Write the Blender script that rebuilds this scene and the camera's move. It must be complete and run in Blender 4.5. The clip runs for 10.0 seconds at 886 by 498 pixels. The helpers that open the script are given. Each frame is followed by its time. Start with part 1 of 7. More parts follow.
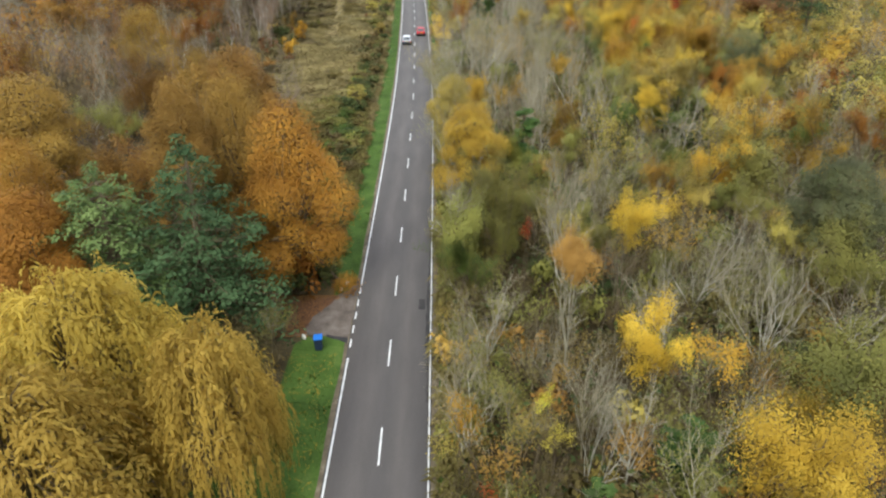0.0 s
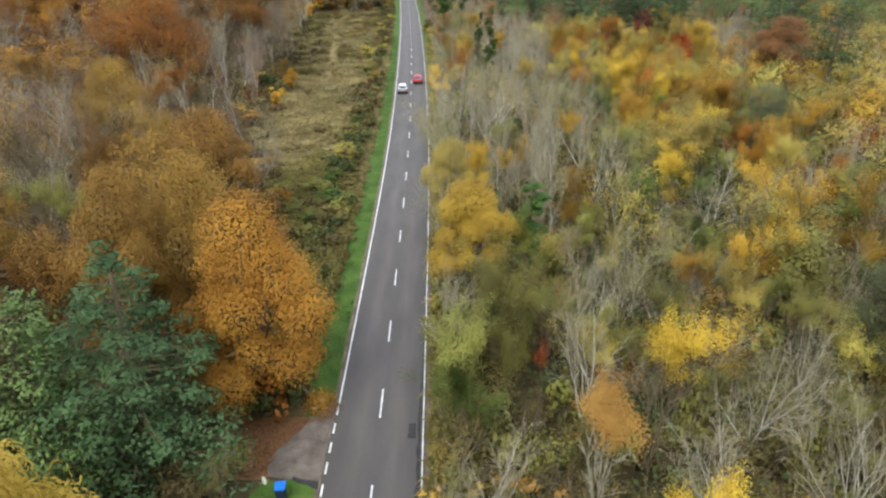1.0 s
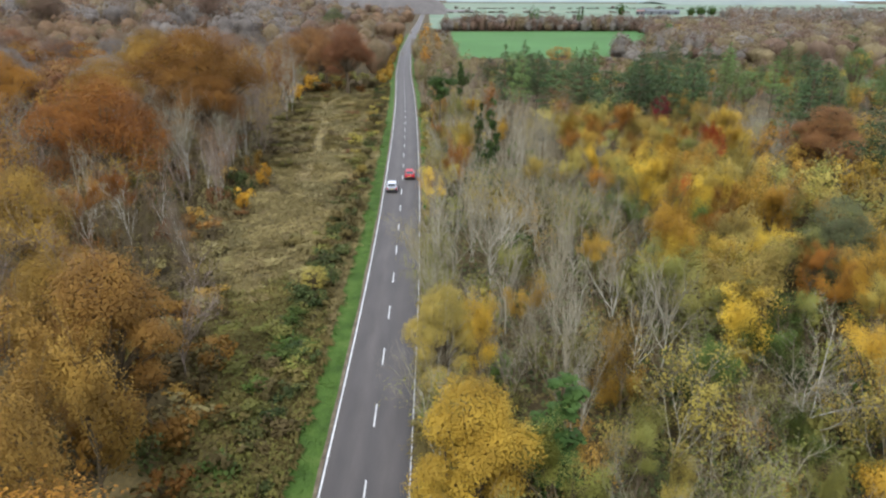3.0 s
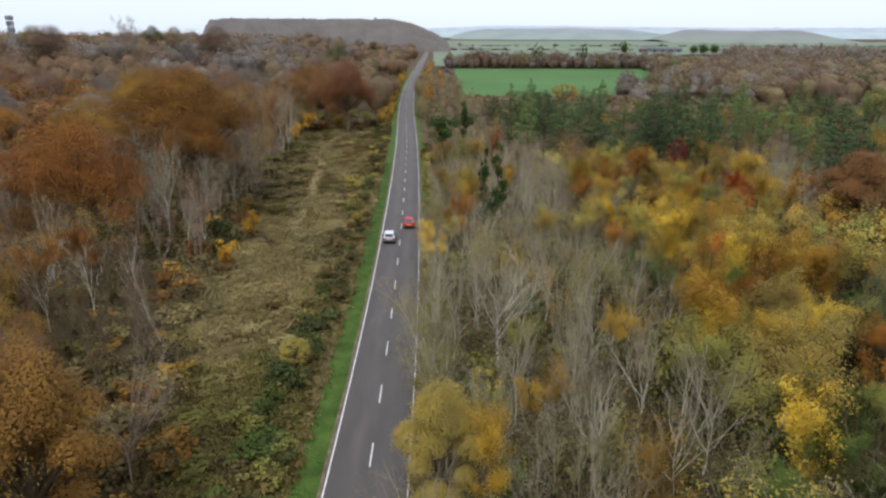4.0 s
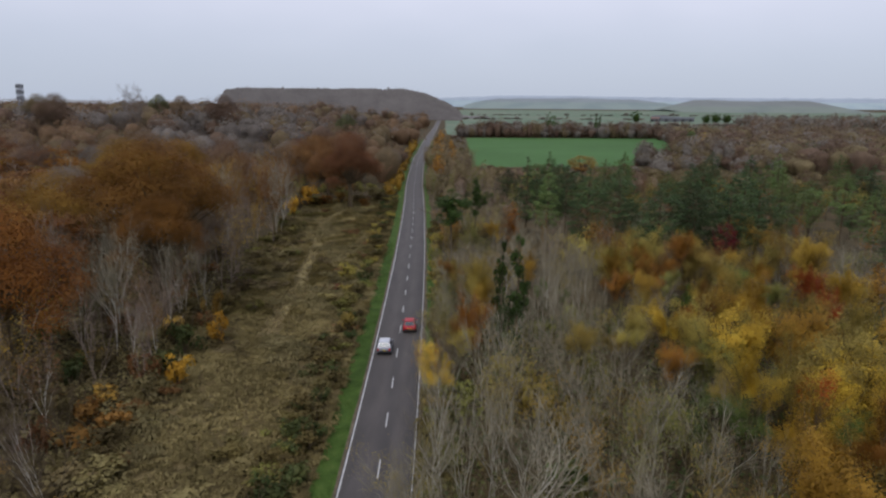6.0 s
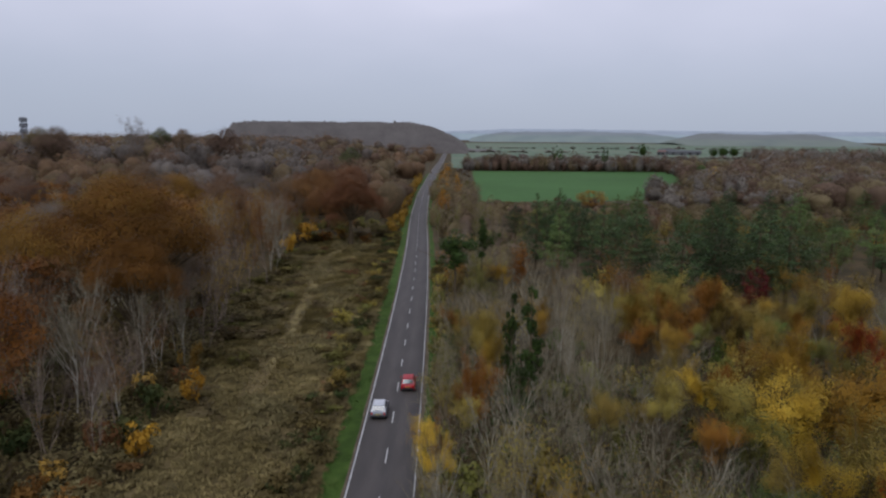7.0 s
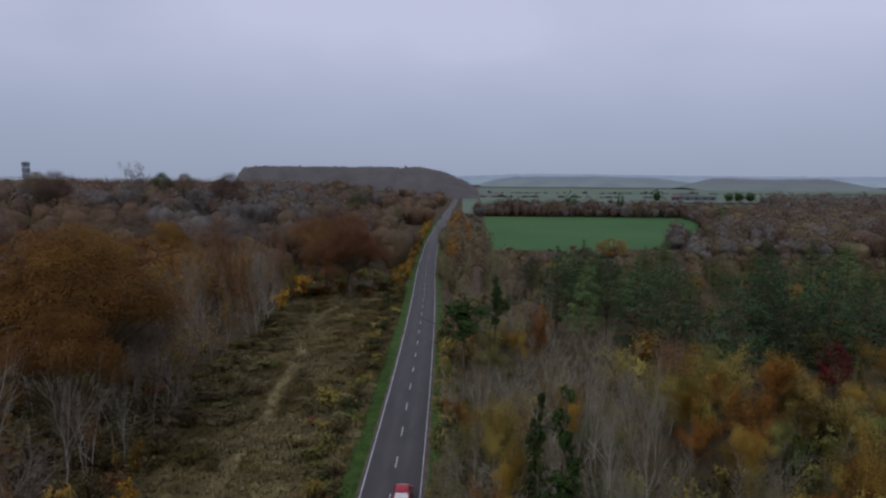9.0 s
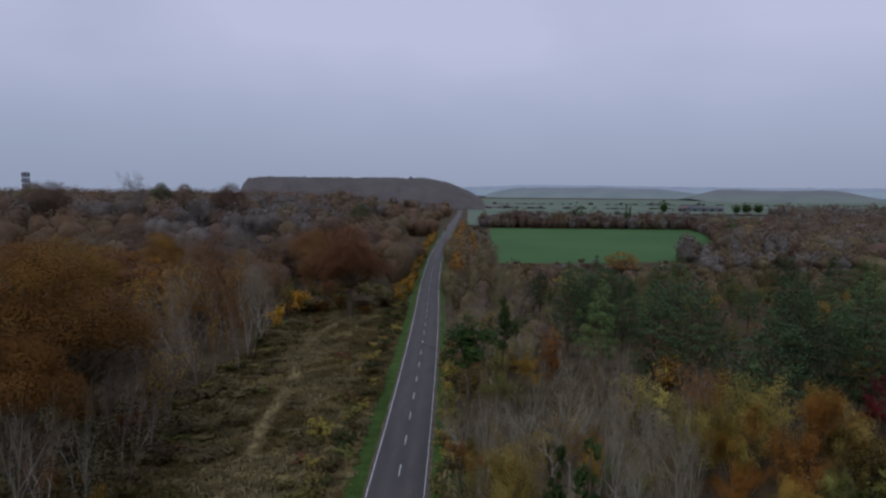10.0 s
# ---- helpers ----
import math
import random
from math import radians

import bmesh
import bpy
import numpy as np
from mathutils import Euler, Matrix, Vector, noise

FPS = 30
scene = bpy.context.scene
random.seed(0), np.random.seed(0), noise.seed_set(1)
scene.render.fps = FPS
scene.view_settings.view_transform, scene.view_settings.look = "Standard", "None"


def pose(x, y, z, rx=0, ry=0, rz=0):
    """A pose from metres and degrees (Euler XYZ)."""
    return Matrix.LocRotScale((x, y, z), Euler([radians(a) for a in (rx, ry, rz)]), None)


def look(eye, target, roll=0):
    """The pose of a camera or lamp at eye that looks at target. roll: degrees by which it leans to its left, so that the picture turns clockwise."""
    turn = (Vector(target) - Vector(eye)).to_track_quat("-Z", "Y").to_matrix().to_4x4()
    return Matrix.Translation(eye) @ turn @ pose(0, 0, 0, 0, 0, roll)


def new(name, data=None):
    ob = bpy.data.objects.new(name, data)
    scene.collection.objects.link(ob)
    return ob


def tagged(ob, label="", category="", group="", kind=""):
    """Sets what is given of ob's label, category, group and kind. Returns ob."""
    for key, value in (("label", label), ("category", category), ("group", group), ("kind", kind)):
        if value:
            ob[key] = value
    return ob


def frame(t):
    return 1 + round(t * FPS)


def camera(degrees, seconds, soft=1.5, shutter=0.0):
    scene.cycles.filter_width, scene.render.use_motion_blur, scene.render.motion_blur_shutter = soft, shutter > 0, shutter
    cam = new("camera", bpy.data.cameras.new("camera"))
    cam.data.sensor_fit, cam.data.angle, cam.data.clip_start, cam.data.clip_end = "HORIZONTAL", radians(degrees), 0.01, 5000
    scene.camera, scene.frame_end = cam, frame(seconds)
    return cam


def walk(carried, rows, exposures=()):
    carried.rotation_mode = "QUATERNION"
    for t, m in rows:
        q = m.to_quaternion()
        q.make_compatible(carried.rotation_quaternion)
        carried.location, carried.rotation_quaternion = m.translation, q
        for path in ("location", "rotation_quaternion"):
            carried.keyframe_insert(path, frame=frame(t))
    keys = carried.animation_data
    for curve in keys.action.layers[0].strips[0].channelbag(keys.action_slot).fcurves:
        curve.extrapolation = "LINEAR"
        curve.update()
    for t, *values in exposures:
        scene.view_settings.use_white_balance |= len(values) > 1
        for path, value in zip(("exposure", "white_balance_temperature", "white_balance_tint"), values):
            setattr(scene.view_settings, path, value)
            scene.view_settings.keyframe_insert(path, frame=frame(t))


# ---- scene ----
# ---------------------------------------------------------------- camera
cam = camera(65.3, 10.0, soft=2.35)
METRES, EYE, TILT, LEAN, TURN = 92.0, 29.3, -28.65, 0.0, 0.0
ROWS = [
    (0.0, 0.0, 0.0, 0.0, -0.0, 0.0, 0.0),
    (0.5, 0.0014, 0.0504, 0.0281, -0.04, 1.4, -0.03),
    (1.0, 0.0031, 0.0993, 0.0553, -0.05, 2.78, -0.05),
    (1.5, 0.005, 0.1471, 0.0818, -0.07, 4.18, -0.05),
    (2.0, 0.0067, 0.1945, 0.1074, -0.08, 5.61, -0.06),
    (2.5, 0.0084, 0.2406, 0.1327, -0.11, 7.01, -0.09),
    (3.0, 0.0101, 0.2863, 0.1576, -0.11, 8.42, -0.08),
    (4.5, 0.014, 0.4207, 0.2308, 0.32, 12.58, -0.52),
    (5.0, 0.0147, 0.4654, 0.2552, 0.5, 13.93, -0.68),
    (5.5, 0.0158, 0.5098, 0.2797, 0.71, 15.25, -0.81),
    (7.0, 0.0191, 0.6396, 0.3519, 1.38, 19.23, -1.22),
    (7.5, 0.0197, 0.6814, 0.3752, 1.58, 20.56, -1.34),
    (8.0, 0.0201, 0.7226, 0.3979, 1.79, 21.87, -1.48),
    (8.5, 0.0204, 0.7627, 0.4197, 2.0, 22.42, -1.58),
    (9.0, 0.0205, 0.8014, 0.4411, 2.21, 22.86, -1.69),
    (9.5, 0.0198, 0.8389, 0.4621, 2.38, 23.3, -1.81),
    (10.0, 0.0192, 0.8756, 0.4825, 2.55, 23.74, -1.96),
]
EXPOSURES = [(0.0, 1.26, 6300, 2), (1.3, 1.33, 6120, 3), (2.5, 1.25, 6000, 5), (3.2, 1.07, 6050, 6), (4.5, 0.36, 6350, 9), (5.5, 0.0, 6200, 11), (7.5, -0.53, 5900, 13), (10.0, -0.85, 5550, 16)]
walk(cam, [(t, pose(0, 0, EYE, TILT, LEAN, TURN) @ pose(METRES * x, METRES * y, METRES * z, 90 + pitch, roll, yaw)) for t, x, y, z, yaw, pitch, roll in ROWS], EXPOSURES)

# ---------------------------------------------------------------- sky and light
SUN_ELEVATION, SUN_AZIMUTH = radians(48), radians(200)


def build_sky():
    world = bpy.data.worlds.new("overcast_sky")
    scene.world = world
    world.use_nodes = True
    nt = world.node_tree
    nt.nodes.clear()
    N, L = nt.nodes.new, nt.links.new
    out, bg = N("ShaderNodeOutputWorld"), N("ShaderNodeBackground")
    sky = N("ShaderNodeTexSky")
    sky.sky_type, sky.sun_disc = "NISHITA", False
    sky.sun_elevation, sky.sun_rotation = SUN_ELEVATION, SUN_AZIMUTH
    thin = N("ShaderNodeMix")
    thin.data_type, thin.blend_type = "RGBA", "MULTIPLY"
    thin.inputs[0].default_value = 1.0
    thin.inputs[7].default_value = (0.09, 0.09, 0.09, 1)
    L(sky.outputs[0], thin.inputs[6])
    co = N("ShaderNodeTexCoord")
    stretch = N("ShaderNodeMapping")
    stretch.inputs["Scale"].default_value = (1.0, 1.0, 2.2)
    L(co.outputs["Generated"], stretch.inputs[0])
    clouds = N("ShaderNodeTexNoise")
    clouds.inputs["Scale"].default_value, clouds.inputs["Detail"].default_value = 1.7, 4.0
    clouds.inputs["Roughness"].default_value = 0.45
    L(stretch.outputs[0], clouds.inputs["Vector"])
    ramp = N("ShaderNodeValToRGB")
    ramp.color_ramp.elements[0].position, ramp.color_ramp.elements[0].color = 0.36, SKY_DARK
    ramp.color_ramp.elements[1].position, ramp.color_ramp.elements[1].color = 0.66, SKY_LIGHT
    L(clouds.outputs[0], ramp.inputs[0])
    sep = N("ShaderNodeSeparateXYZ")
    L(co.outputs["Generated"], sep.inputs[0])
    low = N("ShaderNodeMapRange")
    low.interpolation_type = "SMOOTHSTEP"
    low.inputs[1].default_value, low.inputs[2].default_value = -0.02, 0.22
    L(sep.outputs[2], low.inputs[0])
    murk = N("ShaderNodeMix")
    murk.data_type = "RGBA"
    murk.inputs[6].default_value = SKY_LOW
    L(low.outputs[0], murk.inputs[0])
    L(ramp.outputs[0], murk.inputs[7])
    cover = N("ShaderNodeMix")
    cover.data_type = "RGBA"
    cover.inputs[0].default_value = 0.9
    L(thin.outputs[2], cover.inputs[6])
    L(murk.outputs[2], cover.inputs[7])
    L(cover.outputs[2], bg.inputs[0])
    bg.inputs[1].default_value = 1.0
    L(bg.outputs[0], out.inputs[0])
    sun = new("sun", bpy.data.lights.new("sun", "SUN"))
    sun.data.energy, sun.data.angle, sun.data.color = 1.5, radians(25), (1.0, 0.97, 0.92)
    away = Vector((math.sin(SUN_AZIMUTH) * math.cos(SUN_ELEVATION), math.cos(SUN_AZIMUTH) * math.cos(SUN_ELEVATION), math.sin(SUN_ELEVATION)))
    sun.matrix_world = look(away * 200, (0, 0, 0))


SKY_DARK, SKY_LIGHT, SKY_LOW = (0.74, 0.76, 0.86, 1), (1.03, 1.0, 1.10, 1), (0.575, 0.625, 0.715, 1)
build_sky()


# ---------------------------------------------------------------- materials
def blank(name):
    m = bpy.data.materials.new(name)
    m.use_nodes = True
    nt = m.node_tree
    return m, nt, nt.nodes["Principled BSDF"], nt.nodes.new, nt.links.new


def ramp_node(N, stops):
    r = N("ShaderNodeValToRGB")
    e = r.color_ramp.elements
    while len(e) < len(stops):
        e.new(0.5)
    for el, (p, c) in zip(e, stops):
        el.position, el.color = p, (*c, 1)
    return r


def leaf_material(name, dark, mid, light, gloss=0.6, glow_through=0.38, spread=0.22, flutter=0.15):
    """Leaves that vary from leaf to leaf, from patch to patch and from tree to tree, and let some light through."""
    m, nt, b, N, L = blank(name)
    geo, info = N("ShaderNodeNewGeometry"), N("ShaderNodeObjectInfo")
    patch, co = N("ShaderNodeTexNoise"), N("ShaderNodeTexCoord")
    patch.inputs["Scale"].default_value, patch.inputs["Detail"].default_value = 0.32, 2.0
    L(geo.outputs["Position"], patch.inputs["Vector"])
    a = N("ShaderNodeMath")
    a.operation = "MULTIPLY_ADD"
    a.inputs[1].default_value = flutter
    L(geo.outputs["Random Per Island"], a.inputs[0])
    p = N("ShaderNodeMath")
    p.operation = "MULTIPLY_ADD"
    p.inputs[1].default_value, p.inputs[2].default_value = 1.3, -0.215
    L(patch.outputs[0], p.inputs[0])
    L(p.outputs[0], a.inputs[2])
    r = ramp_node(N, [(0.05, dark), (0.5, mid), (0.95, light)])
    L(a.outputs[0], r.inputs[0])
    hsv = N("ShaderNodeHueSaturation")
    hue, val = N("ShaderNodeMapRange"), N("ShaderNodeMapRange")
    hue.inputs[3].default_value, hue.inputs[4].default_value = 0.488, 0.512
    val.inputs[3].default_value, val.inputs[4].default_value = 1 - spread, 1 + spread
    L(info.outputs["Random"], hue.inputs[0])
    L(info.outputs["Random"], val.inputs[0])
    L(hue.outputs[0], hsv.inputs["Hue"])
    stand, swing, both = N("ShaderNodeTexNoise"), N("ShaderNodeMapRange"), N("ShaderNodeMath")
    stand.inputs["Scale"].default_value, stand.inputs["Detail"].default_value = 0.085, 1.0
    L(geo.outputs["Position"], stand.inputs["Vector"])
    swing.inputs[1].default_value, swing.inputs[2].default_value, swing.inputs[3].default_value, swing.inputs[4].default_value = 0.3, 0.7, 0.82, 1.18
    L(stand.outputs[0], swing.inputs[0])
    both.operation = "MULTIPLY"
    L(val.outputs[0], both.inputs[0])
    L(swing.outputs[0], both.inputs[1])
    L(both.outputs[0], hsv.inputs["Value"])
    L(r.outputs[0], hsv.inputs["Color"])
    L(hsv.outputs[0], b.inputs["Base Color"])
    b.inputs["Roughness"].default_value = gloss
    b.inputs["Specular IOR Level"].default_value = 0.08
    tr, mix = N("ShaderNodeBsdfTranslucent"), N("ShaderNodeMixShader")
    L(hsv.outputs[0], tr.inputs[0])
    mix.inputs[0].default_value = glow_through
    L(b.outputs[0], mix.inputs[1])
    L(tr.outputs[0], mix.inputs[2])
    L(mix.outputs[0], nt.nodes["Material Output"].inputs[0])
    return m


def rough_material(name, stops, scale, detail=6.0, fine=0.0, rough=0.9, bump=0.0, bump_scale=8.0, metal=0.0, patch=0.0, local=False):
    """A mottled surface: large blotches, fine grain on top, small relief."""
    m, nt, b, N, L = blank(name)
    geo, co = N("ShaderNodeNewGeometry"), N("ShaderNodeTexCoord")
    src = co.outputs["Object"] if local else geo.outputs["Position"]
    n = N("ShaderNodeTexNoise")
    n.inputs["Scale"].default_value, n.inputs["Detail"].default_value = scale, detail
    n.inputs["Roughness"].default_value = 0.6
    L(src, n.inputs["Vector"])
    r = ramp_node(N, stops)
    f = n.outputs[0]
    if fine:
        g = N("ShaderNodeTexNoise")
        g.inputs["Scale"].default_value, g.inputs["Detail"].default_value = fine, 3.0
        L(src, g.inputs["Vector"])
        mm = N("ShaderNodeMath")
        mm.operation = "MULTIPLY_ADD"
        mm.inputs[1].default_value = 0.45
        sub = N("ShaderNodeMath")
        sub.operation = "SUBTRACT"
        sub.inputs[1].default_value = 0.225
        L(g.outputs[0], mm.inputs[0])
        L(f, mm.inputs[2])
        L(mm.outputs[0], sub.inputs[0])
        f = sub.outputs[0]
    L(f, r.inputs[0])
    L(r.outputs[0], b.inputs["Base Color"])
    b.inputs["Roughness"].default_value, b.inputs["Metallic"].default_value = rough, metal
    b.inputs["Specular IOR Level"].default_value = 0.12
    if bump:
        k, bn = N("ShaderNodeBump"), N("ShaderNodeTexNoise")
        bn.inputs["Scale"].default_value, bn.inputs["Detail"].default_value = bump_scale, 5.0
        L(src, bn.inputs["Vector"])
        k.inputs["Strength"].default_value = bump
        L(bn.outputs[0], k.inputs["Height"])
        L(k.outputs[0], b.inputs["Normal"])
    return m


def asphalt_material():
    """Worn asphalt with paler wheel tracks, a dark seam along one edge and fine chippings."""
    m, nt, b, N, L = blank("asphalt")
    uv, geo = N("ShaderNodeUVMap"), N("ShaderNodeNewGeometry")
    sep = N("ShaderNodeSeparateXYZ")
    L(uv.outputs[0], sep.inputs[0])
    tracks = ramp_node(N, [(0.0, (0.0390, 0.0322, 0.0272)), (0.05, (0.0500, 0.0428, 0.0378)), (0.14, (0.0520, 0.0449, 0.0410)), (0.33, (0.0690, 0.0597, 0.0538)), (0.46, (0.0560, 0.0488, 0.0450)),
                           (0.56, (0.0540, 0.0472, 0.0436)), (0.69, (0.0686, 0.0594, 0.0536)), (0.84, (0.0545, 0.0474, 0.0438)), (0.93, (0.0470, 0.0410, 0.0376)), (1.0, (0.0350, 0.0292, 0.0250))])
    L(sep.outputs[0], tracks.inputs[0])
    stain, grain = N("ShaderNodeTexNoise"), N("ShaderNodeTexNoise")
    mp = N("ShaderNodeMapping")
    mp.inputs["Scale"].default_value = (0.9, 0.16, 1.0)
    L(geo.outputs["Position"], mp.inputs[0])
    stain.inputs["Scale"].default_value, stain.inputs["Detail"].default_value = 0.9, 6.0
    L(mp.outputs[0], stain.inputs["Vector"])
    grain.inputs["Scale"].default_value, grain.inputs["Detail"].default_value = 22.0, 3.0
    L(geo.outputs["Position"], grain.inputs["Vector"])
    s1, s2 = N("ShaderNodeMapRange"), N("ShaderNodeMapRange")
    s1.inputs[1].default_value, s1.inputs[2].default_value, s1.inputs[3].default_value, s1.inputs[4].default_value = 0.3, 0.7, 0.80, 1.16
    s2.inputs[1].default_value, s2.inputs[2].default_value, s2.inputs[3].default_value, s2.inputs[4].default_value = 0.3, 0.7, 0.86, 1.12
    L(stain.outputs[0], s1.inputs[0])
    L(grain.outputs[0], s2.inputs[0])
    mul = N("ShaderNodeMath")
    mul.operation = "MULTIPLY"
    L(s1.outputs[0], mul.inputs[0])
    L(s2.outputs[0], mul.inputs[1])
    hsv = N("ShaderNodeHueSaturation")
    L(tracks.outputs[0], hsv.inputs["Color"])
    L(mul.outputs[0], hsv.inputs["Value"])
    L(hsv.outputs[0], b.inputs["Base Color"])
    b.inputs["Roughness"].default_value = 0.75
    k = N("ShaderNodeBump")
    k.inputs["Strength"].default_value = 0.15
    L(grain.outputs[0], k.inputs["Height"])
    L(k.outputs[0], b.inputs["Normal"])
    return m


def plain(name, colour, rough=0.5, metal=0.0, coat=0.0):
    m, nt, b, N, L = blank(name)
    n, co = N("ShaderNodeTexNoise"), N("ShaderNodeTexCoord")
    n.inputs["Scale"].default_value, n.inputs["Detail"].default_value = 6.0, 5.0
    L(co.outputs["Object"], n.inputs["Vector"])
    r = ramp_node(N, [(0.3, [c * 0.86 for c in colour]), (0.7, [min(1, c * 1.1) for c in colour])])
    L(n.outputs[0], r.inputs[0])
    L(r.outputs[0], b.inputs["Base Color"])
    b.inputs["Roughness"].default_value, b.inputs["Metallic"].default_value = rough, metal
    b.inputs["Coat Weight"].default_value = coat
    return m


LEAF = {
    "yellow": leaf_material("yellow_leaves", (0.25, 0.160, 0.026), (0.48, 0.302, 0.038), (0.62, 0.410, 0.060)),
    "bright": leaf_material("bright_yellow_leaves", (0.31, 0.225, 0.03), (0.57, 0.41, 0.045), (0.72, 0.55, 0.075)),
    "lemon": leaf_material("lemon_leaves", (0.30, 0.26, 0.04), (0.56, 0.46, 0.06), (0.72, 0.62, 0.10)),
    "yellowol": leaf_material("yellow_green_leaves", (0.155, 0.134, 0.038), (0.325, 0.255, 0.062), (0.470, 0.360, 0.080)),
    "olive": leaf_material("olive_leaves", (0.085, 0.088, 0.026), (0.185, 0.177, 0.047), (0.290, 0.264, 0.066)),
    "green": leaf_material("green_leaves", (0.04, 0.06, 0.015), (0.09, 0.13, 0.03), (0.16, 0.20, 0.05)),
    "dkolive": leaf_material("dark_olive_leaves", (0.045, 0.050, 0.022), (0.10, 0.105, 0.048), (0.18, 0.18, 0.085)),
    "holly": leaf_material("dark_evergreen_leaves", (0.020, 0.036, 0.010), (0.044, 0.074, 0.018), (0.080, 0.122, 0.030), 0.6, 0.25),
    "ochre": leaf_material("ochre_leaves", (0.15, 0.092, 0.018), (0.31, 0.190, 0.030), (0.46, 0.30, 0.048)),
    "gold": leaf_material("brown_gold_leaves", (0.118, 0.068, 0.018), (0.228, 0.130, 0.031), (0.335, 0.198, 0.047)),
    "oakgold": leaf_material("golden_brown_oak_leaves", (0.104, 0.055, 0.014), (0.202, 0.105, 0.022), (0.290, 0.158, 0.034)),
    "orange": leaf_material("orange_leaves", (0.140, 0.060, 0.013), (0.285, 0.130, 0.023), (0.41, 0.212, 0.036)),
    "rust": leaf_material("rust_leaves", (0.13, 0.062, 0.016), (0.26, 0.120, 0.024), (0.38, 0.19, 0.036)),
    "russet": leaf_material("russet_leaves", (0.110, 0.056, 0.023), (0.195, 0.096, 0.038), (0.280, 0.142, 0.055)),
    "brown": leaf_material("brown_leaves", (0.105, 0.056, 0.016), (0.21, 0.107, 0.024), (0.31, 0.164, 0.036)),
    "tan": leaf_material("tan_leaves", (0.20, 0.12, 0.03), (0.36, 0.21, 0.05), (0.48, 0.29, 0.07)),
    "amber": leaf_material("amber_leaves", (0.24, 0.120, 0.02), (0.45, 0.235, 0.03), (0.60, 0.36, 0.05)),
    "red": leaf_material("red_leaves", (0.16, 0.035, 0.012), (0.36, 0.075, 0.02), (0.50, 0.13, 0.03)),
    "dkred": leaf_material("dark_red_leaves", (0.06, 0.010, 0.010), (0.13, 0.018, 0.016), (0.20, 0.035, 0.026)),
    "pine": leaf_material("pine_needles", (0.030, 0.050, 0.020), (0.060, 0.092, 0.035), (0.105, 0.150, 0.056), 0.5, 0.22, spread=0.38, flutter=0.10),
    "palepine": leaf_material("light_pine_needles", (0.062, 0.095, 0.030), (0.112, 0.155, 0.048), (0.172, 0.222, 0.072), 0.5, 0.22, spread=0.30, flutter=0.10),
    "bluepine": leaf_material("blue_green_needles", (0.030, 0.052, 0.021), (0.055, 0.087, 0.035), (0.086, 0.126, 0.050), 0.6, 0.3, flutter=0.08),
    "willow": leaf_material("willow_leaves", (0.336, 0.241, 0.043), (0.560, 0.414, 0.078), (0.672, 0.515, 0.112), 0.6, 0.5, flutter=0.12),
    "bramble": leaf_material("bramble_leaves", (0.022, 0.040, 0.014), (0.070, 0.088, 0.028), (0.16, 0.15, 0.05)),
    "brownscrub": leaf_material("withered_scrub", (0.048, 0.040, 0.016), (0.114, 0.088, 0.035), (0.194, 0.154, 0.063)),
    # far canopies: paler, flatter tones with the haze of distance painted in
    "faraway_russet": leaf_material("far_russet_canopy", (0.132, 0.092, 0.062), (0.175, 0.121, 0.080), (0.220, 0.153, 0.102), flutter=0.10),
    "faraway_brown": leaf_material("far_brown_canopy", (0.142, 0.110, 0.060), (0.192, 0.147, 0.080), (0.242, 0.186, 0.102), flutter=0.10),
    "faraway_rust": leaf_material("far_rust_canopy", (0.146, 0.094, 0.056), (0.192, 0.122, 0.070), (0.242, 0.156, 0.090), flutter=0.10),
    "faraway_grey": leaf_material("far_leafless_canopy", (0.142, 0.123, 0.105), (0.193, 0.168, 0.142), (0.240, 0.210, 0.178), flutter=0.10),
    "straw": leaf_material("dry_grass", (0.125, 0.100, 0.042), (0.255, 0.206, 0.085), (0.390, 0.320, 0.142), 0.8, 0.35),
    "palescrub": leaf_material("pale_withered_scrub", (0.090, 0.074, 0.034), (0.190, 0.152, 0.070), (0.300, 0.245, 0.120), 0.8, 0.35),
    "palestraw": leaf_material("trodden_dry_grass", (0.20, 0.155, 0.065), (0.36, 0.285, 0.125), (0.50, 0.41, 0.20), 0.8, 0.3),
    "turf": leaf_material("green_grass", (0.032, 0.058, 0.011), (0.070, 0.118, 0.021), (0.118, 0.165, 0.036), 0.7, 0.35),
    "mixgrass": leaf_material("meadow_grass", (0.070, 0.060, 0.020), (0.150, 0.120, 0.040), (0.24, 0.19, 0.068), 0.8, 0.35),
}
